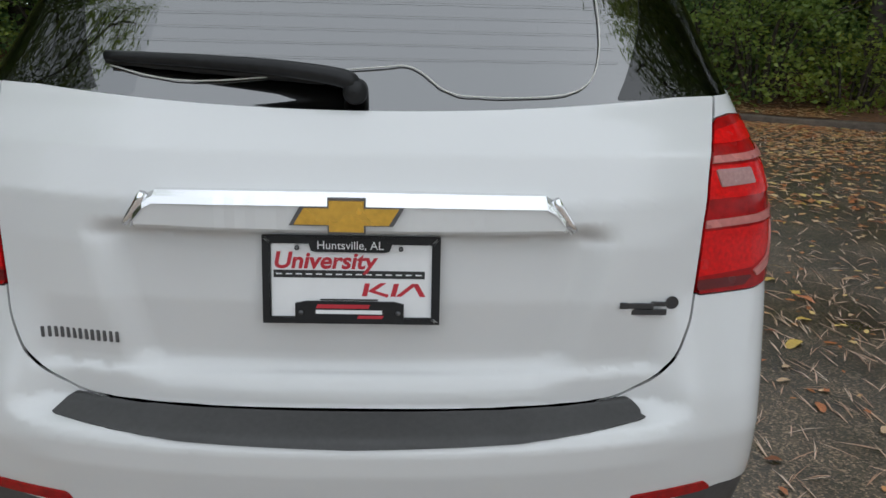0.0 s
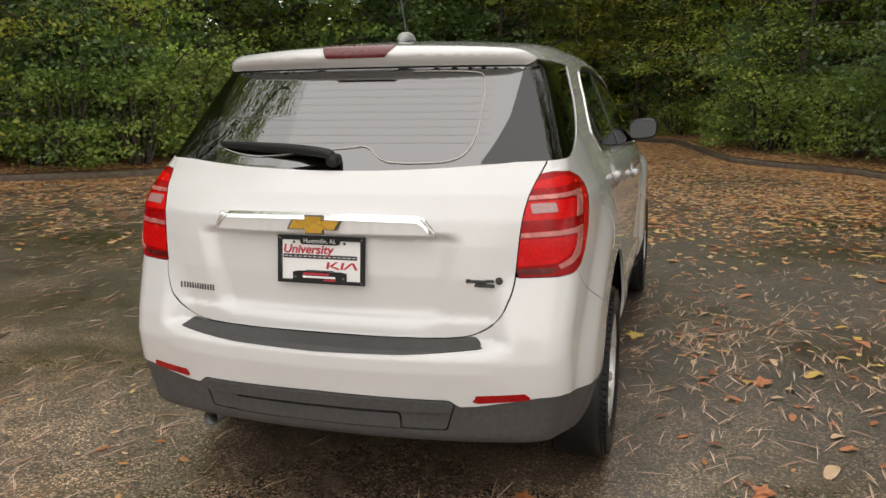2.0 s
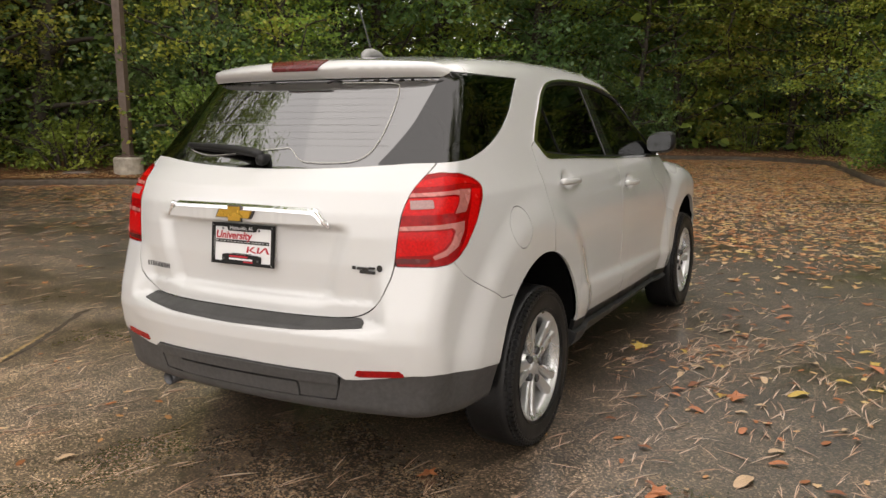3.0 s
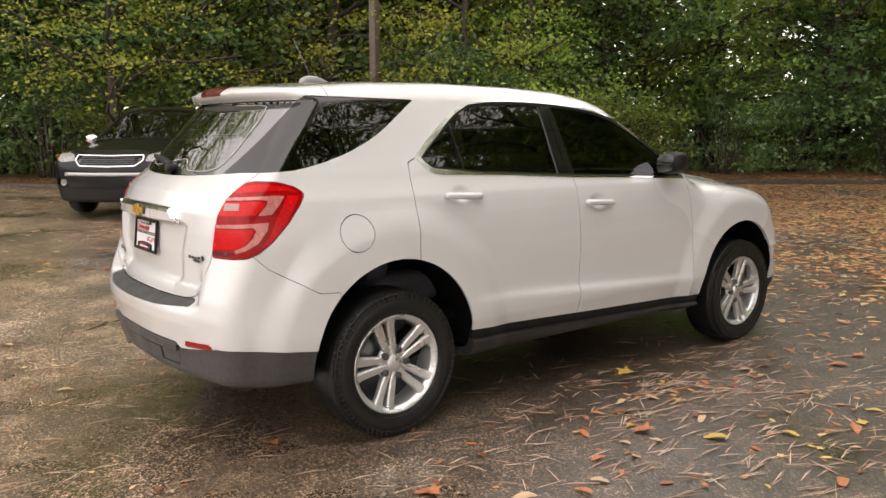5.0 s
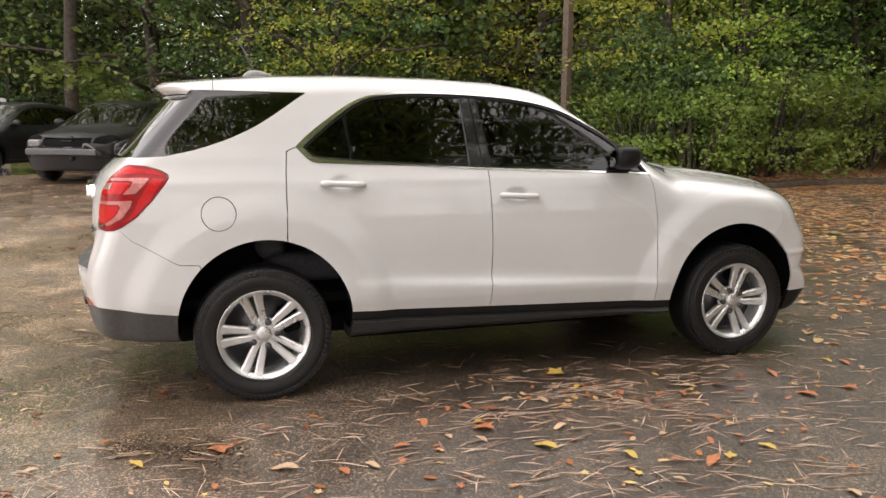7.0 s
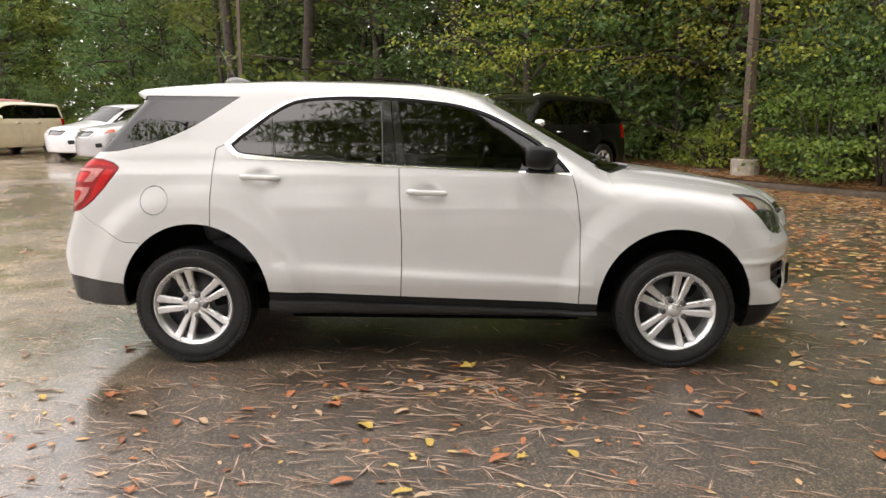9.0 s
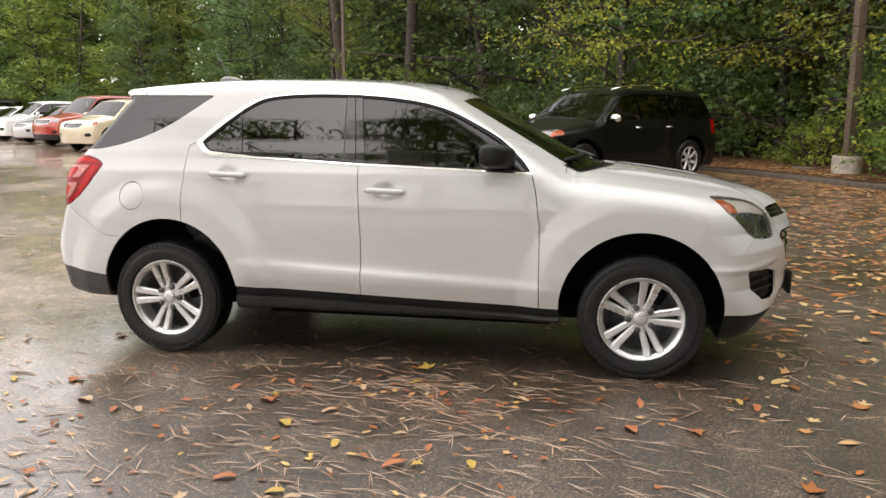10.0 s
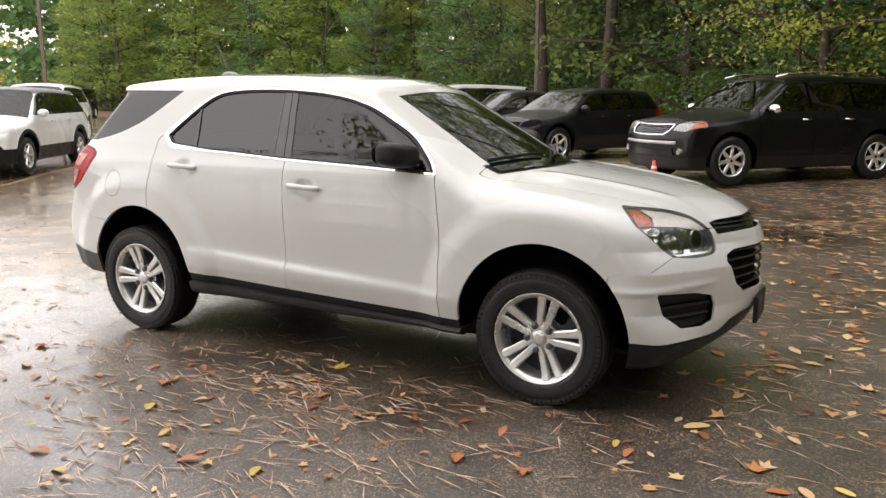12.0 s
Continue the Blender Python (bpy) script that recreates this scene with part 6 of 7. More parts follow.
# ---- trees and shrubs ----
def leaf_mat(name, stops, gloss=0.45):
    m, n, l, b = shader(name, (0.05, 0.08, 0.02), gloss)
    # whole sprays differ in tone more than single leaves do
    g = n.new("ShaderNodeNewGeometry")
    spray = noise_tex(n, l, 0.75, 3.0, 0.6)
    fac = n.new("ShaderNodeMath")
    fac.operation = "MULTIPLY_ADD"
    fac.inputs[1].default_value = 0.38
    spread = n.new("ShaderNodeMapRange")
    spread.inputs["From Min"].default_value, spread.inputs["From Max"].default_value = 0.30, 0.70
    spread.inputs["To Max"].default_value = 0.62
    l.new(spray.outputs[0], spread.inputs[0])
    l.new(g.outputs["Random Per Island"], fac.inputs[0])
    l.new(spread.outputs[0], fac.inputs[2])
    r = ramp(n, l, fac.outputs[0], stops)
    o = n.new("ShaderNodeObjectInfo")
    hs = n.new("ShaderNodeHueSaturation")
    mr = n.new("ShaderNodeMapRange")
    mr.inputs["To Min"].default_value, mr.inputs["To Max"].default_value = 0.85, 1.5
    hue = n.new("ShaderNodeMapRange")
    hue.inputs["To Min"].default_value, hue.inputs["To Max"].default_value = 0.485, 0.52
    l.new(o.outputs["Random"], hue.inputs[0])
    l.new(hue.outputs[0], hs.inputs["Hue"])
    l.new(o.outputs["Random"], mr.inputs[0])
    l.new(mr.outputs[0], hs.inputs["Value"])
    l.new(r.outputs[0], hs.inputs["Color"])
    l.new(hs.outputs[0], b.inputs["Base Color"])
    tl, mix = n.new("ShaderNodeBsdfTranslucent"), n.new("ShaderNodeMixShader")
    l.new(hs.outputs[0], tl.inputs[0])
    mix.inputs[0].default_value = 0.48
    l.new(b.outputs[0], mix.inputs[1])
    l.new(tl.outputs[0], mix.inputs[2])
    l.new(mix.outputs[0], n["Material Output"].inputs[0])
    return m


M["leaf_green"] = leaf_mat("green_leaves", [(0.0, (0.072, 0.124, 0.029)), (0.5, (0.163, 0.227, 0.046)), (0.85, (0.273, 0.338, 0.065)), (1.0, (0.390, 0.390, 0.078))])
M["leaf_lime"] = leaf_mat("light_green_leaves", [(0.0, (0.115, 0.184, 0.032)), (0.5, (0.230, 0.310, 0.052)), (0.9, (0.380, 0.437, 0.069)), (1.0, (0.483, 0.437, 0.069))])
M["leaf_dark"] = leaf_mat("dark_evergreen_leaves", [(0.0, (0.052, 0.098, 0.031)), (0.6, (0.111, 0.176, 0.058)), (1.0, (0.208, 0.286, 0.104))], 0.35)
M["leaf_yellow"] = leaf_mat("yellowing_leaves", [(0.0, (0.14, 0.18, 0.03)), (0.4, (0.26, 0.28, 0.045)), (0.8, (0.40, 0.39, 0.06)), (1.0, (0.46, 0.36, 0.06))])
M["needles"] = leaf_mat("pine_needles", [(0.0, (0.100, 0.150, 0.036)), (0.6, (0.220, 0.270, 0.056)), (1.0, (0.360, 0.370, 0.082))])
M["bark"] = varied("bark", (0.055, 0.043, 0.034), 0.85, scale=14, spread=0.5, relief=0.02)


def leaves_mesh(name, centres, spread, count, size, mat, rng, long=1.6, droop=0.3):
    """Many small pointed leaves scattered round twig ends."""
    k = len(centres)
    c = np.repeat(centres, count, 0)
    n = len(c)
    off = rng.normal(size=(n, 3)) * spread * np.array((1, 1, 0.34))
    p = c + off
    d = rng.normal(size=(n, 3)) * np.array((1, 1, 0.35)) + np.array((0, 0, -droop))
    d /= np.linalg.norm(d, axis=1)[:, None]
    up = rng.normal(size=(n, 3)) * 0.75 + np.array((0, 0, 0.55))
    s = np.cross(d, up)
    s /= np.linalg.norm(s, axis=1)[:, None] + 1e-9
    L = size * rng.uniform(0.6, 1.35, (n, 1))
    w = L / long * 0.5
    nrm = np.cross(s, d)
    v = np.stack([p, p + d * L * 0.45 + s * w + nrm * w * 0.3, p + d * L, p + d * L * 0.45 - s * w + nrm * w * 0.3], 1).reshape(-1, 3)
    me = bpy.data.meshes.new(name)
    me.vertices.add(len(v))
    me.vertices.foreach_set("co", v.astype(np.float32).ravel())
    me.loops.add(4 * n)
    me.loops.foreach_set("vertex_index", np.arange(4 * n, dtype=np.int32))
    me.polygons.add(n)
    me.polygons.foreach_set("loop_start", np.arange(0, 4 * n, 4, dtype=np.int32))
    me.update(calc_edges=True)
    me.materials.append(mat)
    return me


def branch(rng, start, way, length, bend=0.25, n=5):
    pts, d = [np.array(start, float)], np.array(way, float)
    for _ in range(n):
        d = d + rng.normal(size=3) * bend / n ** 0.5
        d /= np.linalg.norm(d)
        pts.append(pts[-1] + d * length / n)
    return np.array(pts)


def make_tree(name, label, height, crown_from, reach, limbs, mat, seed, leaf=0.11, count=26, clumps=6, spread=0.33, trunk_r=0.14, long=1.7, cone=0.0):
    rng = np.random.default_rng(seed)
    root = thing(name, label, "tree")
    trunk = branch(rng, (0, 0, -0.2), (rng.normal() * 0.04, rng.normal() * 0.04, 1), height * 0.92, 0.10, 8)
    vs, fs = tube(trunk, np.linspace(trunk_r, trunk_r * 0.25, len(trunk)), 7)
    ends = []
    for k in range(limbs):
        f = crown_from + (1 - crown_from) * (k + rng.uniform()) / limbs
        i = f * (len(trunk) - 1)
        a = trunk[int(i)] + (trunk[min(int(i) + 1, len(trunk) - 1)] - trunk[int(i)]) * (i % 1)
        az = k * 2.4 + rng.normal() * 0.4
        rr = reach * (1 - cone * (f - crown_from) / (1.001 - crown_from)) * rng.uniform(0.65, 1.15)
        b = branch(rng, a, (math.cos(az), math.sin(az), rng.uniform(0.1, 0.6)), rr, 0.35)
        v2, f2 = tube(b, np.linspace(trunk_r * 0.32, 0.012, len(b)), 4)
        fs += [tuple(q + len(vs) for q in f) for f in f2]
        vs += v2
        for _ in range(clumps):
            t = rng.uniform(0.3, 1.0) * (len(b) - 1)
            q = b[int(t)] + (b[min(int(t) + 1, len(b) - 1)] - b[int(t)]) * (t % 1)
            ends.append(q + rng.normal(size=3) * 0.32)
    mesh_ob("trunk", vs, fs, M["bark"], root, "grey-brown trunk and limbs")
    crown = new("crown", leaves_mesh("crown", np.array(ends), spread, count, leaf, mat, rng, long))
    crown.parent = root
    return root


def make_shrub(name, label, height, reach, mat, seed, leaf=0.085, clumps=90, count=28, spread=0.24):
    rng = np.random.default_rng(seed)
    root = thing(name, label, "shrub")
    vs, fs, ends = [], [], []
    stems = 15
    for k in range(stems):
        az = k * 2.4 + rng.normal() * 0.3
        out_ = rng.uniform(0.25, 1.0)
        tip = np.array((math.cos(az) * reach * out_, math.sin(az) * reach * out_, height * rng.uniform(0.55, 1.0) * (1.05 - 0.45 * out_)))
        foot = np.array((math.cos(az) * 0.15, math.sin(az) * 0.15, -0.1))
        knee = foot * 0.45 + tip * 0.55 + np.array((0, 0, height * 0.16))
        b = spline([foot, knee, tip], 4)
        v2, f2 = tube(b, np.linspace(0.028, 0.006, len(b)), 5)
        fs += [tuple(q + len(vs) for q in f) for f in f2]
        vs += v2
        for _ in range(clumps // stems):
            t = rng.uniform(0.25, 1.0) ** 0.7 * (len(b) - 1)
            q = b[int(t)] + (b[min(int(t) + 1, len(b) - 1)] - b[int(t)]) * (t % 1)
            q = q + rng.normal(size=3) * np.array((0.20, 0.20, 0.14)) * reach
            if rng.uniform() < 0.34:
                q[:2] = q[:2] / (np.linalg.norm(q[:2]) + 0.1) * reach * rng.uniform(0.6, 1.0)
                q[2] = height * rng.uniform(0.04, 0.30)
            ends.append((q[0], q[1], max(0.10, q[2])))
    mesh_ob("stem", vs, fs, M["bark"], root, "thin brown stems")
    crown = new("foliage", leaves_mesh("foliage", np.array(ends), spread, count, leaf, mat, rng))
    crown.parent = root
    return root


kinds = {
    "oak": make_tree("broadleaf_tree", "tall green broadleaf tree at the edge of the woods", 11.5, 0.10, 3.2, 34, M["leaf_green"], 1, leaf=0.13, count=29, clumps=7, spread=0.33),
    "oak2": make_tree("broadleaf_tree", "tall light green broadleaf tree at the edge of the woods", 9.5, 0.08, 2.9, 32, M["leaf_lime"], 2, leaf=0.108, count=34, clumps=7, spread=0.31),
    "holly": make_tree("evergreen_tree", "dark evergreen tree with dense foliage", 7.5, 0.03, 2.3, 32, M["leaf_dark"], 3, leaf=0.115, count=32, clumps=7, spread=0.29),
    "gold": make_tree("yellowing_tree", "broadleaf tree turning yellow in autumn", 8.5, 0.12, 3.0, 32, M["leaf_yellow"], 4, leaf=0.105, count=36, clumps=7, spread=0.31),
    "pine": make_tree("pine_tree", "tall pine with a bare trunk and light green needles", 15.0, 0.25, 2.8, 34, M["needles"], 5, leaf=0.28, count=27, clumps=6, long=6, spread=0.30, trunk_r=0.12, cone=0.5),
    "cedar": make_tree("conifer", "tall soft green conifer clothed to the ground", 12.0, 0.04, 2.9, 46, M["needles"], 9, leaf=0.32, count=26, clumps=6, long=4.5, spread=0.38, trunk_r=0.16, cone=0.7),
    "privet": make_shrub("shrub", "dense green shrub on leaf litter", 2.5, 1.4, M["leaf_green"], 6, leaf=0.085, clumps=105, count=36, spread=0.21),
    "laurel": make_shrub("shrub", "dense dark green shrub on leaf litter", 3.1, 1.5, M["leaf_dark"], 7, leaf=0.095, clumps=120, count=34, spread=0.22),
    "low": make_shrub("shrub", "low green shrub beside the kerb", 1.2, 0.9, M["leaf_lime"], 8, leaf=0.075, clumps=60, count=30, spread=0.16),
}


def plant(kind, x, y, scale, turn, up=0.15):
    src = kinds[kind]
    t = copy_thing(src, pose(x, y, lie(x, y) + up, 0, 0, turn))
    t.scale = (scale, scale, scale * (0.92 + 0.16 * ((x * 7.3 + y * 3.1) % 1)))
    t["group"] = "woods round the car park"
    return t


rngp = np.random.default_rng(11)


def along(first, last, gap, out, jitter, pick, scale, line=None):
    """Plant a row beside the edge of the lot, between two of its corners."""
    p = offset_line(spline(EDGE[first:last + 1], 20), out)
    s = np.concatenate([[0], np.cumsum(np.linalg.norm(np.diff(p, axis=0), axis=1))])
    d = rngp.uniform(0, gap)
    while d < s[-1]:
        x, y = (np.interp(d, s, p[:, k]) + rngp.normal() * jitter for k in (0, 1))
        plant(pick[int(rngp.integers(len(pick)))], x, y, rngp.uniform(*scale), rngp.uniform(0, 360))
        d += gap * rngp.uniform(0.75, 1.25)


# west to north: low shrubs at the kerb, then taller ones, then the trees
along(2, 14, 2.6, 1.6, 0.4, ["low", "privet", "low", "laurel"], (0.8, 1.2))
along(3, 9, 2.1, 2.4, 0.5, ["holly", "laurel", "holly", "privet"], (1.0, 1.5))
along(2, 14, 2.3, 3.2, 0.7, ["laurel", "privet", "oak2", "holly", "laurel", "holly"], (0.85, 1.2))
along(3, 14, 3.0, 5.4, 0.9, ["oak2", "gold", "holly", "oak2", "oak"], (0.8, 1.15))
along(3, 14, 5.6, 9.5, 1.3, ["oak", "pine", "holly", "oak2"], (1.1, 1.4))
along(4, 11, 4.0, 7.0, 0.8, ["pine"], (1.25, 1.55))
# the tongue of woods in the north-east
along(14, 21, 1.8, 1.5, 0.3, ["privet", "low", "laurel", "privet"], (0.9, 1.3))
along(14, 21, 2.9, 4.2, 0.6, ["oak2", "gold", "holly", "oak2"], (0.8, 1.15))
along(15, 21, 4.2, 8.0, 0.9, ["oak", "pine", "holly"], (1.0, 1.3))
# tall trees east of the lot, lower to the south-east
along(20, 22, 3.4, 3.0, 0.8, ["pine", "oak", "pine"], (1.15, 1.45))
along(21, 22, 4.5, 7.0, 0.8, ["pine"], (1.3, 1.6))
along(22, 23, 2.4, 2.2, 0.8, ["pine", "oak", "pine"], (1.2, 1.5))
along(23, 24, 8.0, 7.0, 2.0, ["pine", "cedar"], (0.7, 0.9))
# conifers in the far south-west
along(1, 4, 3.0, 3.5, 1.0, ["cedar", "cedar", "holly", "cedar"], (0.9, 1.2))
along(1, 4, 4.6, 7.0, 1.2, ["cedar", "oak", "cedar"], (1.1, 1.4))
along(0, 1, 6.0, 6.0, 2.0, ["cedar", "gold", "oak2"], (0.7, 0.9))
for y, x, kind, sc in ((-1.2, 14.0, "pine", 1.35), (2.2, 13.4, "pine", 1.6), (5.0, 12.6, "pine", 1.7), (6.6, 12.0, "oak", 1.6), (5.8, 15.0, "pine", 1.9)):
    plant(kind, x, y, sc, 70 * y)
# the yellowing tree that hangs over the black car, and a light pine farther along the row
plant("gold", -14.2, 3.0, 0.95, 40)
plant("gold", -13.2, 6.4, 0.9, 140)
plant("oak2", -15.4, 5.0, 0.9, 130)
plant("privet", -7.9, 8.6, 0.9, 10)
plant("oak2", -9.0, 10.2, 0.8, 200)
plant("pine", -26.5, -8.0, 0.9, 60)
plant("gold", -9.6, 9.0, 0.85, 300)
for x, y, kind, sc in ((-9.8, 18.2, "oak2", 1.2), (-11.6, 20.6, "oak", 1.4), (-8.2, 20.8, "holly", 1.5), (-10.6, 16.2, "holly", 1.4), (-3.6, 23.6, "oak2", 1.0), (-0.4, 24.2, "gold", 0.95), (2.4, 22.8, "oak2", 0.95), (1.0, 23.0, "gold", 0.85), (3.0, 18.8, "gold", 0.8), (-2.4, 25.0, "gold", 1.0), (3.4, 16.2, "oak2", 0.8)):
    plant(kind, x, y, sc, 33 * x)
for x, y, kind, sc in ((-18.5, 1.5, "pine", 1.8), (-17.0, 3.8, "pine", 1.9), (-16.0, 6.0, "pine", 1.8), (-15.2, 8.2, "oak", 1.7), (-20.5, -3.6, "pine", 1.7), (-22.5, -6.4, "pine", 1.7), (-21.5, -1.2, "oak", 1.7)):
    plant(kind, x, y, sc, 50 * y)
plant("privet", -8.7, 7.9, 0.85, 90)
plant("privet", -8.2, 10.4, 1.1, 150)

# the woods behind, a mass of foliage too far off to tell apart
rngf = np.random.default_rng(21)
pts = []
for out, num in ((12, 1500), (15, 1800), (18, 1800)):
    p = offset_line(spline(EDGE[1:21], 24), out)
    for _ in range(num):
        i = rngf.integers(len(p) - 1)
        q = p[i] + (p[i + 1] - p[i]) * rngf.uniform() + rngf.normal(size=2) * 0.9
        pts.append((q[0], q[1], 0.4 + 15 * rngf.uniform() ** 0.9))
for _ in range(1300):
    pts.append((rngf.uniform(-9, 8), rngf.uniform(24.5, 28), 0.4 + 14 * rngf.uniform() ** 0.9))
far_woods = new("far_woods", leaves_mesh("far_woods", np.array(pts), 0.80, 16, 0.42, M["leaf_green"], rngf))
tagged(far_woods, "deep green woods behind the first trees", "woods", kind="stuff")
pts = []
for out, num in ((22, 1500), (27, 1500)):
    p = offset_line(spline(EDGE[1:21], 24), out)
    for _ in range(num):
        i = rngf.integers(len(p) - 1)
        q = p[i] + (p[i + 1] - p[i]) * rngf.uniform() + rngf.normal(size=2) * 0.9
        pts.append((q[0], q[1], 0.4 + 17 * rngf.uniform() ** 0.9))
for _ in range(900):
    pts.append((rngf.uniform(-52, -44), rngf.uniform(-75, -20), 0.4 + 15 * rngf.uniform() ** 0.9))
for _ in range(1300):
    pts.append((rngf.uniform(-16, 22), rngf.uniform(29, 36), 0.4 + 18 * rngf.uniform() ** 0.9))
for _ in range(500):
    pts.append((rngf.uniform(4, 14), rngf.uniform(17, 24), 0.4 + 14 * rngf.uniform() ** 0.9))
deep_woods = new("deep_woods", leaves_mesh("deep_woods", np.array(pts), 0.9, 16, 0.95, M["leaf_dark"], rngf))
tagged(deep_woods, "shaded woods deep behind the edge", "woods", kind="stuff")
pts = []
for k in range(95):
    a, d = radians(124 + 91 * (k + rngf.uniform()) / 95), rngf.uniform(95, 125)
    h, r = rngf.uniform(6.5, 10.5), rngf.uniform(2.6, 4.2)
    for _ in range(26):
        u = rngf.normal(size=3)
        u *= rngf.uniform(0.6, 1.0) / np.linalg.norm(u)
        pts.append((-d * math.sin(a) + u[0] * r, d * math.cos(a) + u[1] * r, h * 0.5 + u[2] * h * 0.5))
far_trees = new("far_trees", leaves_mesh("far_trees", np.array(pts), 0.9, 24, 0.5, M["leaf_yellow"], rngf, 1.2))
tagged(far_trees, "distant line of yellowing autumn trees", "woods", kind="stuff")
for k in kinds.values():
    for o in (*k.children_recursive, k):
        bpy.data.objects.remove(o)

# ---- fallen leaves and pine needles ----
def litter_mat(name, stops, rough=0.5):
    m, n, l, b = shader(name, (0.3, 0.1, 0.03), rough)
    g = n.new("ShaderNodeNewGeometry")
    l.new(ramp(n, l, g.outputs["Random Per Island"], stops).outputs[0], b.inputs["Base Color"])
    return m


M["needle_litter"] = litter_mat("dry_needles", [(0.0, (0.45, 0.26, 0.16)), (0.3, (0.64, 0.43, 0.30)), (0.7, (0.76, 0.56, 0.42)), (1.0, (0.86, 0.72, 0.58))], 0.35)
M["leaf_litter_mix"] = litter_mat("dry_leaves", [(0.0, (0.20, 0.08, 0.035)), (0.3, (0.46, 0.16, 0.045)), (0.6, (0.62, 0.34, 0.14)), (0.8, (0.66, 0.48, 0.28)), (1.0, (0.70, 0.50, 0.14))])


def lot_mask(p, margin=0.0):
    return poly_dist(EDGE, p[:, 0], p[:, 1]) < -margin


def clumpy(p, seed, scale):
    """Smooth patches from a few crossed waves, about -0.5 to 0.5."""
    r = np.random.default_rng(int(seed))
    out = np.zeros(len(p))
    for k in range(9):
        a, f, ph = r.uniform(0, 6.28), scale * r.uniform(2.0, 6.0), r.uniform(0, 6.28)
        out += np.sin(f * (p[:, 0] * math.cos(a) + p[:, 1] * math.sin(a)) + ph)
    return out / 9 * 1.1


def flat_mesh(name, verts, per, mat):
    me = bpy.data.meshes.new(name)
    v = verts.reshape(-1, 3).astype(np.float32)
    k = len(v) // per
    me.vertices.add(len(v))
    me.vertices.foreach_set("co", v.ravel())
    me.loops.add(len(v))
    me.loops.foreach_set("vertex_index", np.arange(len(v), dtype=np.int32))
    me.polygons.add(k)
    me.polygons.foreach_set("loop_start", np.arange(0, len(v), per, dtype=np.int32))
    me.update(calc_edges=True)
    me.materials.append(mat)
    return new(name, me)


rngl = np.random.default_rng(31)


def scatter(n, spread, power):
    """Places on the lot, thinner in the open south and thicker near the trees and in drifts."""
    a = rngl.uniform(0, 2 * math.pi, n)
    d = spread * rngl.uniform(0, 1, n) ** power
    p = np.stack([1.2 + d * np.cos(a), 1.5 + d * np.sin(a)], 1)
    keep = lot_mask(p, 0.05)
    dens = 0.55 + 0.9 * clumpy(p, 3.0, 0.55) + 0.5 * clumpy(p, 9.0, 1.9) + np.clip((p[:, 1] - 1) * 0.08, -0.45, 0.8)
    dens -= 0.5 * np.clip((-p[:, 0] - 0.5) / 3, 0, 1) * np.clip((2.5 - p[:, 1]) / 3, 0, 1)
    under = (np.abs(p[:, 0]) < 0.8) & (p[:, 1] > -0.8) & (p[:, 1] < 3.6)
    keep &= rngl.uniform(0, 1, n) < np.where(under, 0.12, np.clip(dens, 0.06, 1))
    return p[keep]


# needles lie in loose pairs and threes, mostly in one direction
def needles(p, name, length, width):
    n = len(p)
    base = np.where(rngl.uniform(size=n) < 0.78, rngl.normal(1.35, 0.38, n), rngl.uniform(0, 6.28, n))
    vs = []
    for k in range(2):
        ang = base + rngl.normal(0, 0.10, n) * k
        L = length * rngl.uniform(0.55, 1.2, n)
        w = width * rngl.uniform(0.7, 1.2, n)
        dx, dy = np.cos(ang), np.sin(ang)
        bend = rngl.normal(0, 0.012, n) * L
        z0 = lie(p[:, 0], p[:, 1]) + rngl.uniform(0.004, 0.010, n)
        a = np.stack([p[:, 0], p[:, 1], z0], 1)
        side = np.stack([-dy * w, dx * w, 0 * w], 1)
        m = a + np.stack([dx * L / 2 - dy * bend, dy * L / 2 + dx * bend, rngl.uniform(0, 0.006, n)], 1)
        e = a + np.stack([dx * L, dy * L, 0 * L], 1)
        vs.append(np.stack([a - side * 0.5, a + side * 0.5, m + side, e, m - side], 1))
    ob = flat_mesh(name, np.concatenate(vs), 5, M["needle_litter"])
    return tagged(ob, "tan pine needles strewn over wet asphalt", "needles", kind="stuff")


needles(scatter(23000, 13, 0.72), "pine_needle_litter", 0.165, 0.0019)
pn = scatter(80000, 27, 0.5)
needles(pn[np.hypot(pn[:, 0] - 1.2, pn[:, 1] - 1.5) > 6.5], "pine_needle_drift", 0.25, 0.0042)


def leaf_shape(kind):
    if kind == 0:      # lobed
        r = [1.0, 0.55, 0.85, 0.45, 0.80, 0.40, 0.30, 0.40, 0.80, 0.45, 0.85, 0.55]
        pts = [(q * math.sin(2 * math.pi * i / 12), q * math.cos(2 * math.pi * i / 12)) for i, q in enumerate(r)]
    elif kind == 1:    # oval
        pts = [(0.46 * math.sin(a), math.cos(a)) for a in np.linspace(0, 2 * math.pi, 12, endpoint=False)]
    else:              # pointed
        pts = [(0.0, 1.15), (0.28, 0.6), (0.45, 0.1), (0.36, -0.4), (0.12, -0.85), (0.0, -1.0), (-0.12, -0.85), (-0.36, -0.4), (-0.45, 0.1), (-0.28, 0.6), (-0.10, 0.95), (-0.04, 1.05)]
    return np.array(pts)


SHAPES = np.array([leaf_shape(k) for k in range(3)])


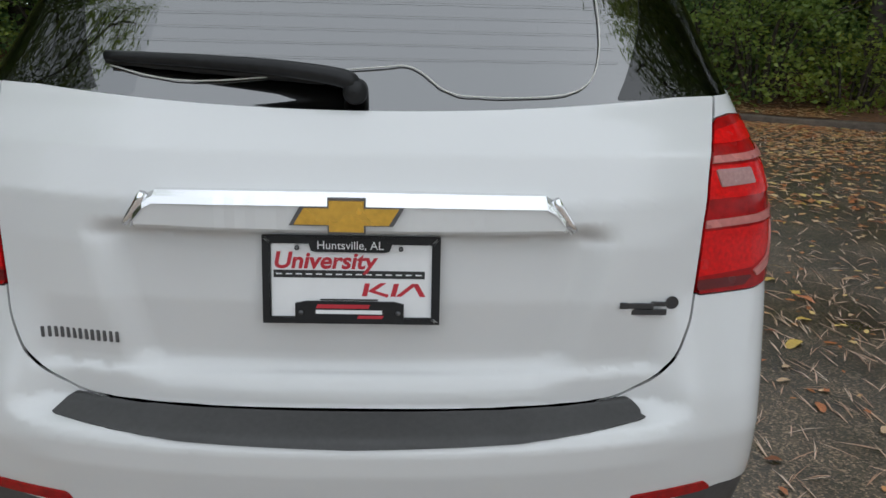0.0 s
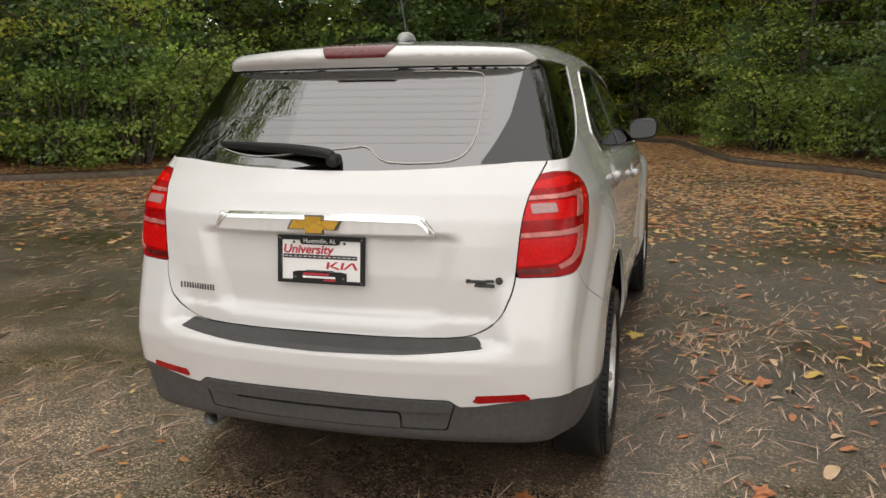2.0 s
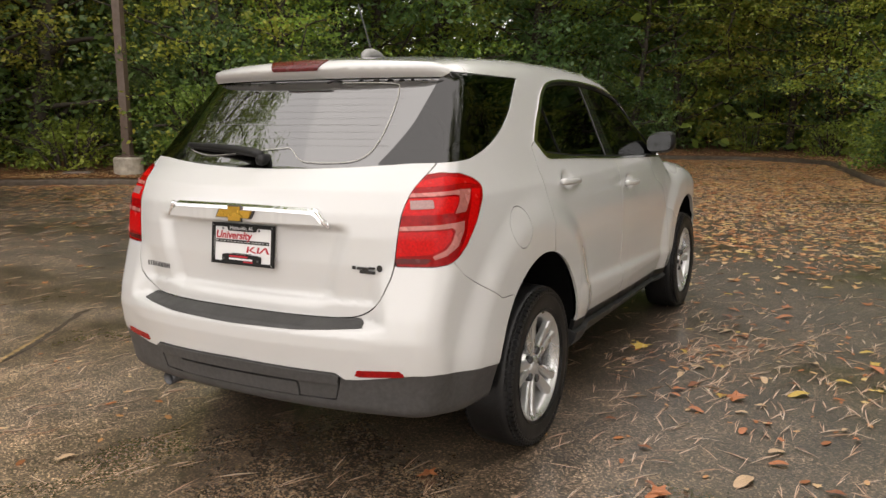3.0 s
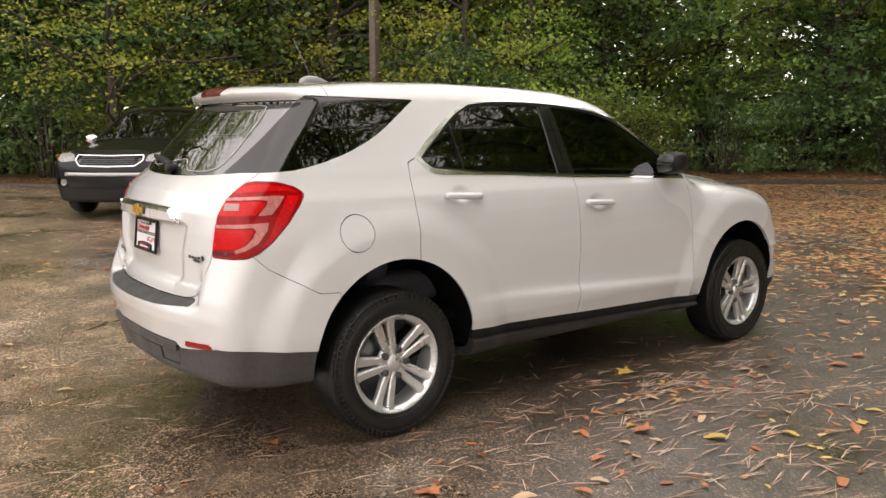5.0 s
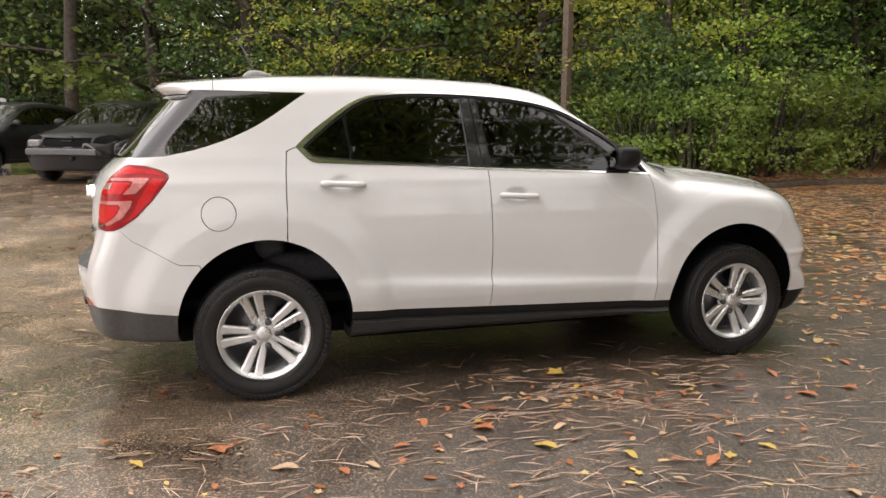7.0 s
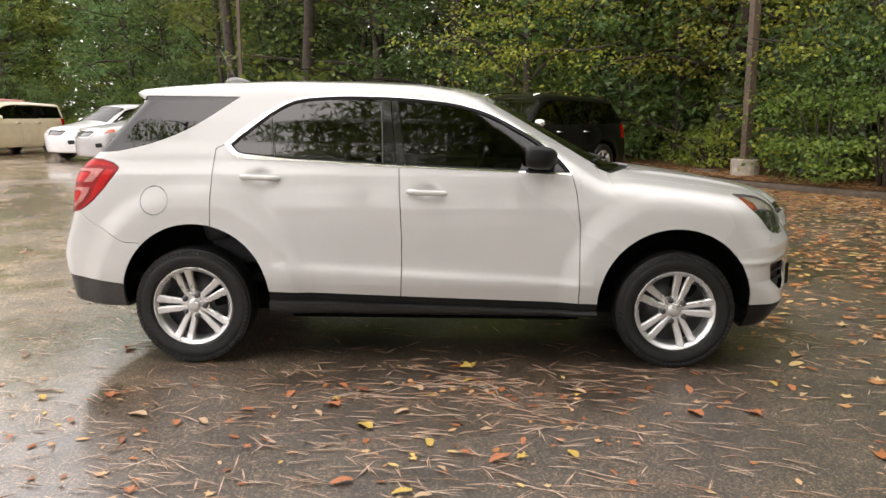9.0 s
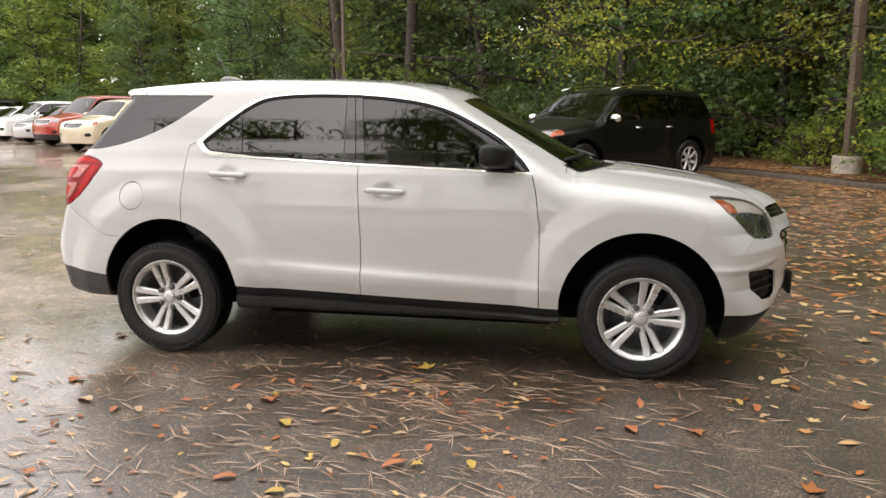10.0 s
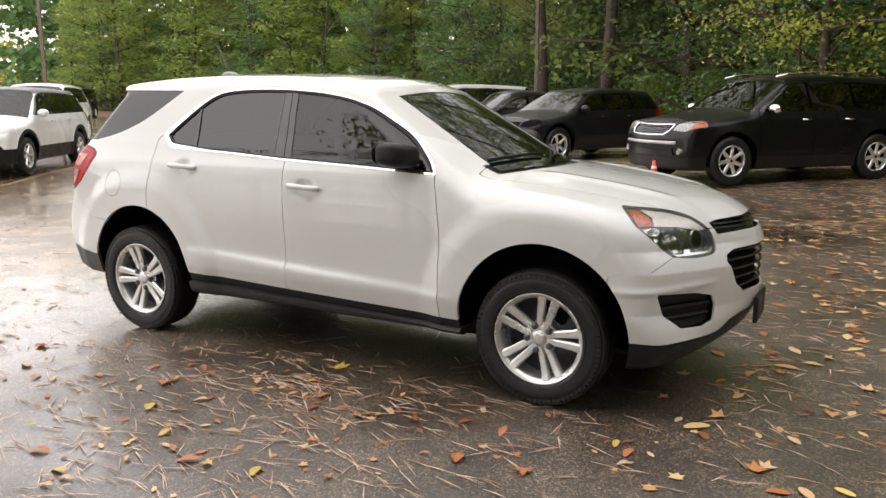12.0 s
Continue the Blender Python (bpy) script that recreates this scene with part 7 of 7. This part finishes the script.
def loose_leaves(p, size, name, label, lift=None, curl=0.28):
    n = len(p)
    s, a = size * rngl.uniform(0.5, 1.25, (n, 1)), rngl.uniform(0, 6.28, (n, 1))
    q = SHAPES[rngl.integers(0, 3, n)] * s[:, :, None]
    u, v = q[:, :, 0], q[:, :, 1]
    z0 = lie(p[:, 0], p[:, 1]) + (0.006 if lift is None else lift)
    z = z0[:, None] + curl * s * (np.abs(u) / s) ** 2 * rngl.uniform(0.2, 1.0, (n, 1))
    vs = np.stack([p[:, :1] + np.cos(a) * u - np.sin(a) * v, p[:, 1:] + np.sin(a) * u + np.cos(a) * v, z], 2)
    return tagged(flat_mesh(name, vs, 12, M["leaf_litter_mix"]), label, "leaves", kind="stuff")


loose_leaves(scatter(7000, 15, 0.72), 0.026, "small_leaf_litter", "small brown and orange leaves over the wet asphalt")
pl = scatter(34000, 27, 0.5)
pl = pl[(np.hypot(pl[:, 0] - 1.2, pl[:, 1] - 1.5) > 5.0) & (pl[:, 1] > -4 - 0.3 * pl[:, 0])]
loose_leaves(pl, 0.058, "leaf_drift", "orange and brown leaves drifted towards the kerb", curl=0.6)
pn2 = np.stack([rngl.uniform(-9, 7, 54000), 3.4 + 19 * rngl.uniform(0, 1, 54000) ** 0.9], 1)
pn2 = pn2[lot_mask(pn2, 0.05) & (rngl.uniform(0, 1, 54000) < np.clip((pn2[:, 1] - 2.8) / 6, 0, 1) * (0.75 + 0.9 * clumpy(pn2, 5, 0.4)))]
loose_leaves(pn2, 0.056, "leaf_carpet", "carpet of orange and tan leaves under the northern trees", curl=0.7)
# leaves on the verge and against the kerb
pv = offset_line(spline(EDGE[4:21], 30), 0.0)
nv = offset_line(spline(EDGE[4:21], 30), 1.0) - pv
idx = rngl.integers(0, len(pv), 14000)
vk = pv[idx] + nv[idx] * rngl.normal(0.2, 0.7, 14000)[:, None] + rngl.normal(size=(14000, 2)) * 0.15
out = poly_dist(EDGE, vk[:, 0], vk[:, 1])
loose_leaves(vk, 0.055, "kerb_leaf_litter", "orange leaves heaped along the kerb", np.where(out > 0.02, 0.13 + 0.035 * np.minimum(out, 2), 0.01))

# single leaves near the car
LEAF_TINTS = {"orange": (0.44, 0.16, 0.065), "yellow": (0.52, 0.36, 0.08), "brown": (0.24, 0.085, 0.035), "tan": (0.52, 0.36, 0.22)}
leaf_meshes = {}
for tint, rgb in LEAF_TINTS.items():
    lm = varied(tint + "_leaf", rgb, 0.5, scale=60, spread=0.35)
    for kd in range(3):
        q = leaf_shape(kd)
        me = bpy.data.meshes.new("fallen_leaf")
        ring = [(x, y, 0.22 * x * x + 0.10 * math.sin(3 * y + kd)) for x, y in q]
        inner = [(x * 0.45, y * 0.5, 0.04 + 0.05 * x) for x, y in q]
        k = len(ring)
        me.from_pydata(ring + inner, [], [(i, (i + 1) % k, k + (i + 1) % k, k + i) for i in range(k)] + [tuple(range(k, 2 * k))])
        me.materials.append(lm)
        leaf_meshes[tint, kd] = me


def fallen_leaf(x, y, tint, kd, size, turn):
    ob = new("fallen_leaf", leaf_meshes[tint, kd])
    ob.matrix_world = pose(x, y, float(lie(x, y)) + 0.012, 0, 0, turn) @ Matrix.Diagonal((size, size, size, 1))
    ob.rotation_euler.x += rngl.normal() * 0.12
    names = {"orange": "bright orange fallen leaf on wet asphalt", "yellow": "yellow fallen leaf on wet asphalt", "brown": "curled brown fallen leaf on wet asphalt", "tan": "pale tan fallen leaf on wet asphalt"}
    tagged(ob, names[tint], "leaf", "fallen leaves near the car")


for x, y, tint, kd, size in ((0.90, 1.65, "yellow", 0, 0.085), (1.55, 0.95, "orange", 0, 0.075), (1.83, 1.15, "yellow", 1, 0.06), (1.60, 2.79, "orange", 2, 0.07), (1.58, 3.09, "orange", 0, 0.06), (2.43, 1.13, "orange", 1, 0.05), (1.33, 1.07, "brown", 2, 0.05), (2.18, 1.78, "orange", 2, 0.06), (1.45, -0.24, "orange", 0, 0.06), (1.73, 0.0, "tan", 1, 0.06), (0.60, -0.52, "orange", 0, 0.06), (1.46, -0.27, "orange", 1, 0.05)):
    fallen_leaf(x, y, tint, kd, size, rngl.uniform(0, 360))
for x, y in scatter(760, 4.8, 0.6):
    if x > 0.95 or y < -1.0:
        fallen_leaf(x, y, ("orange", "tan", "brown", "yellow", "orange", "tan", "brown", "orange", "tan")[int(rngl.integers(9))], int(rngl.integers(3)), rngl.uniform(0.018, 0.046), rngl.uniform(0, 360))
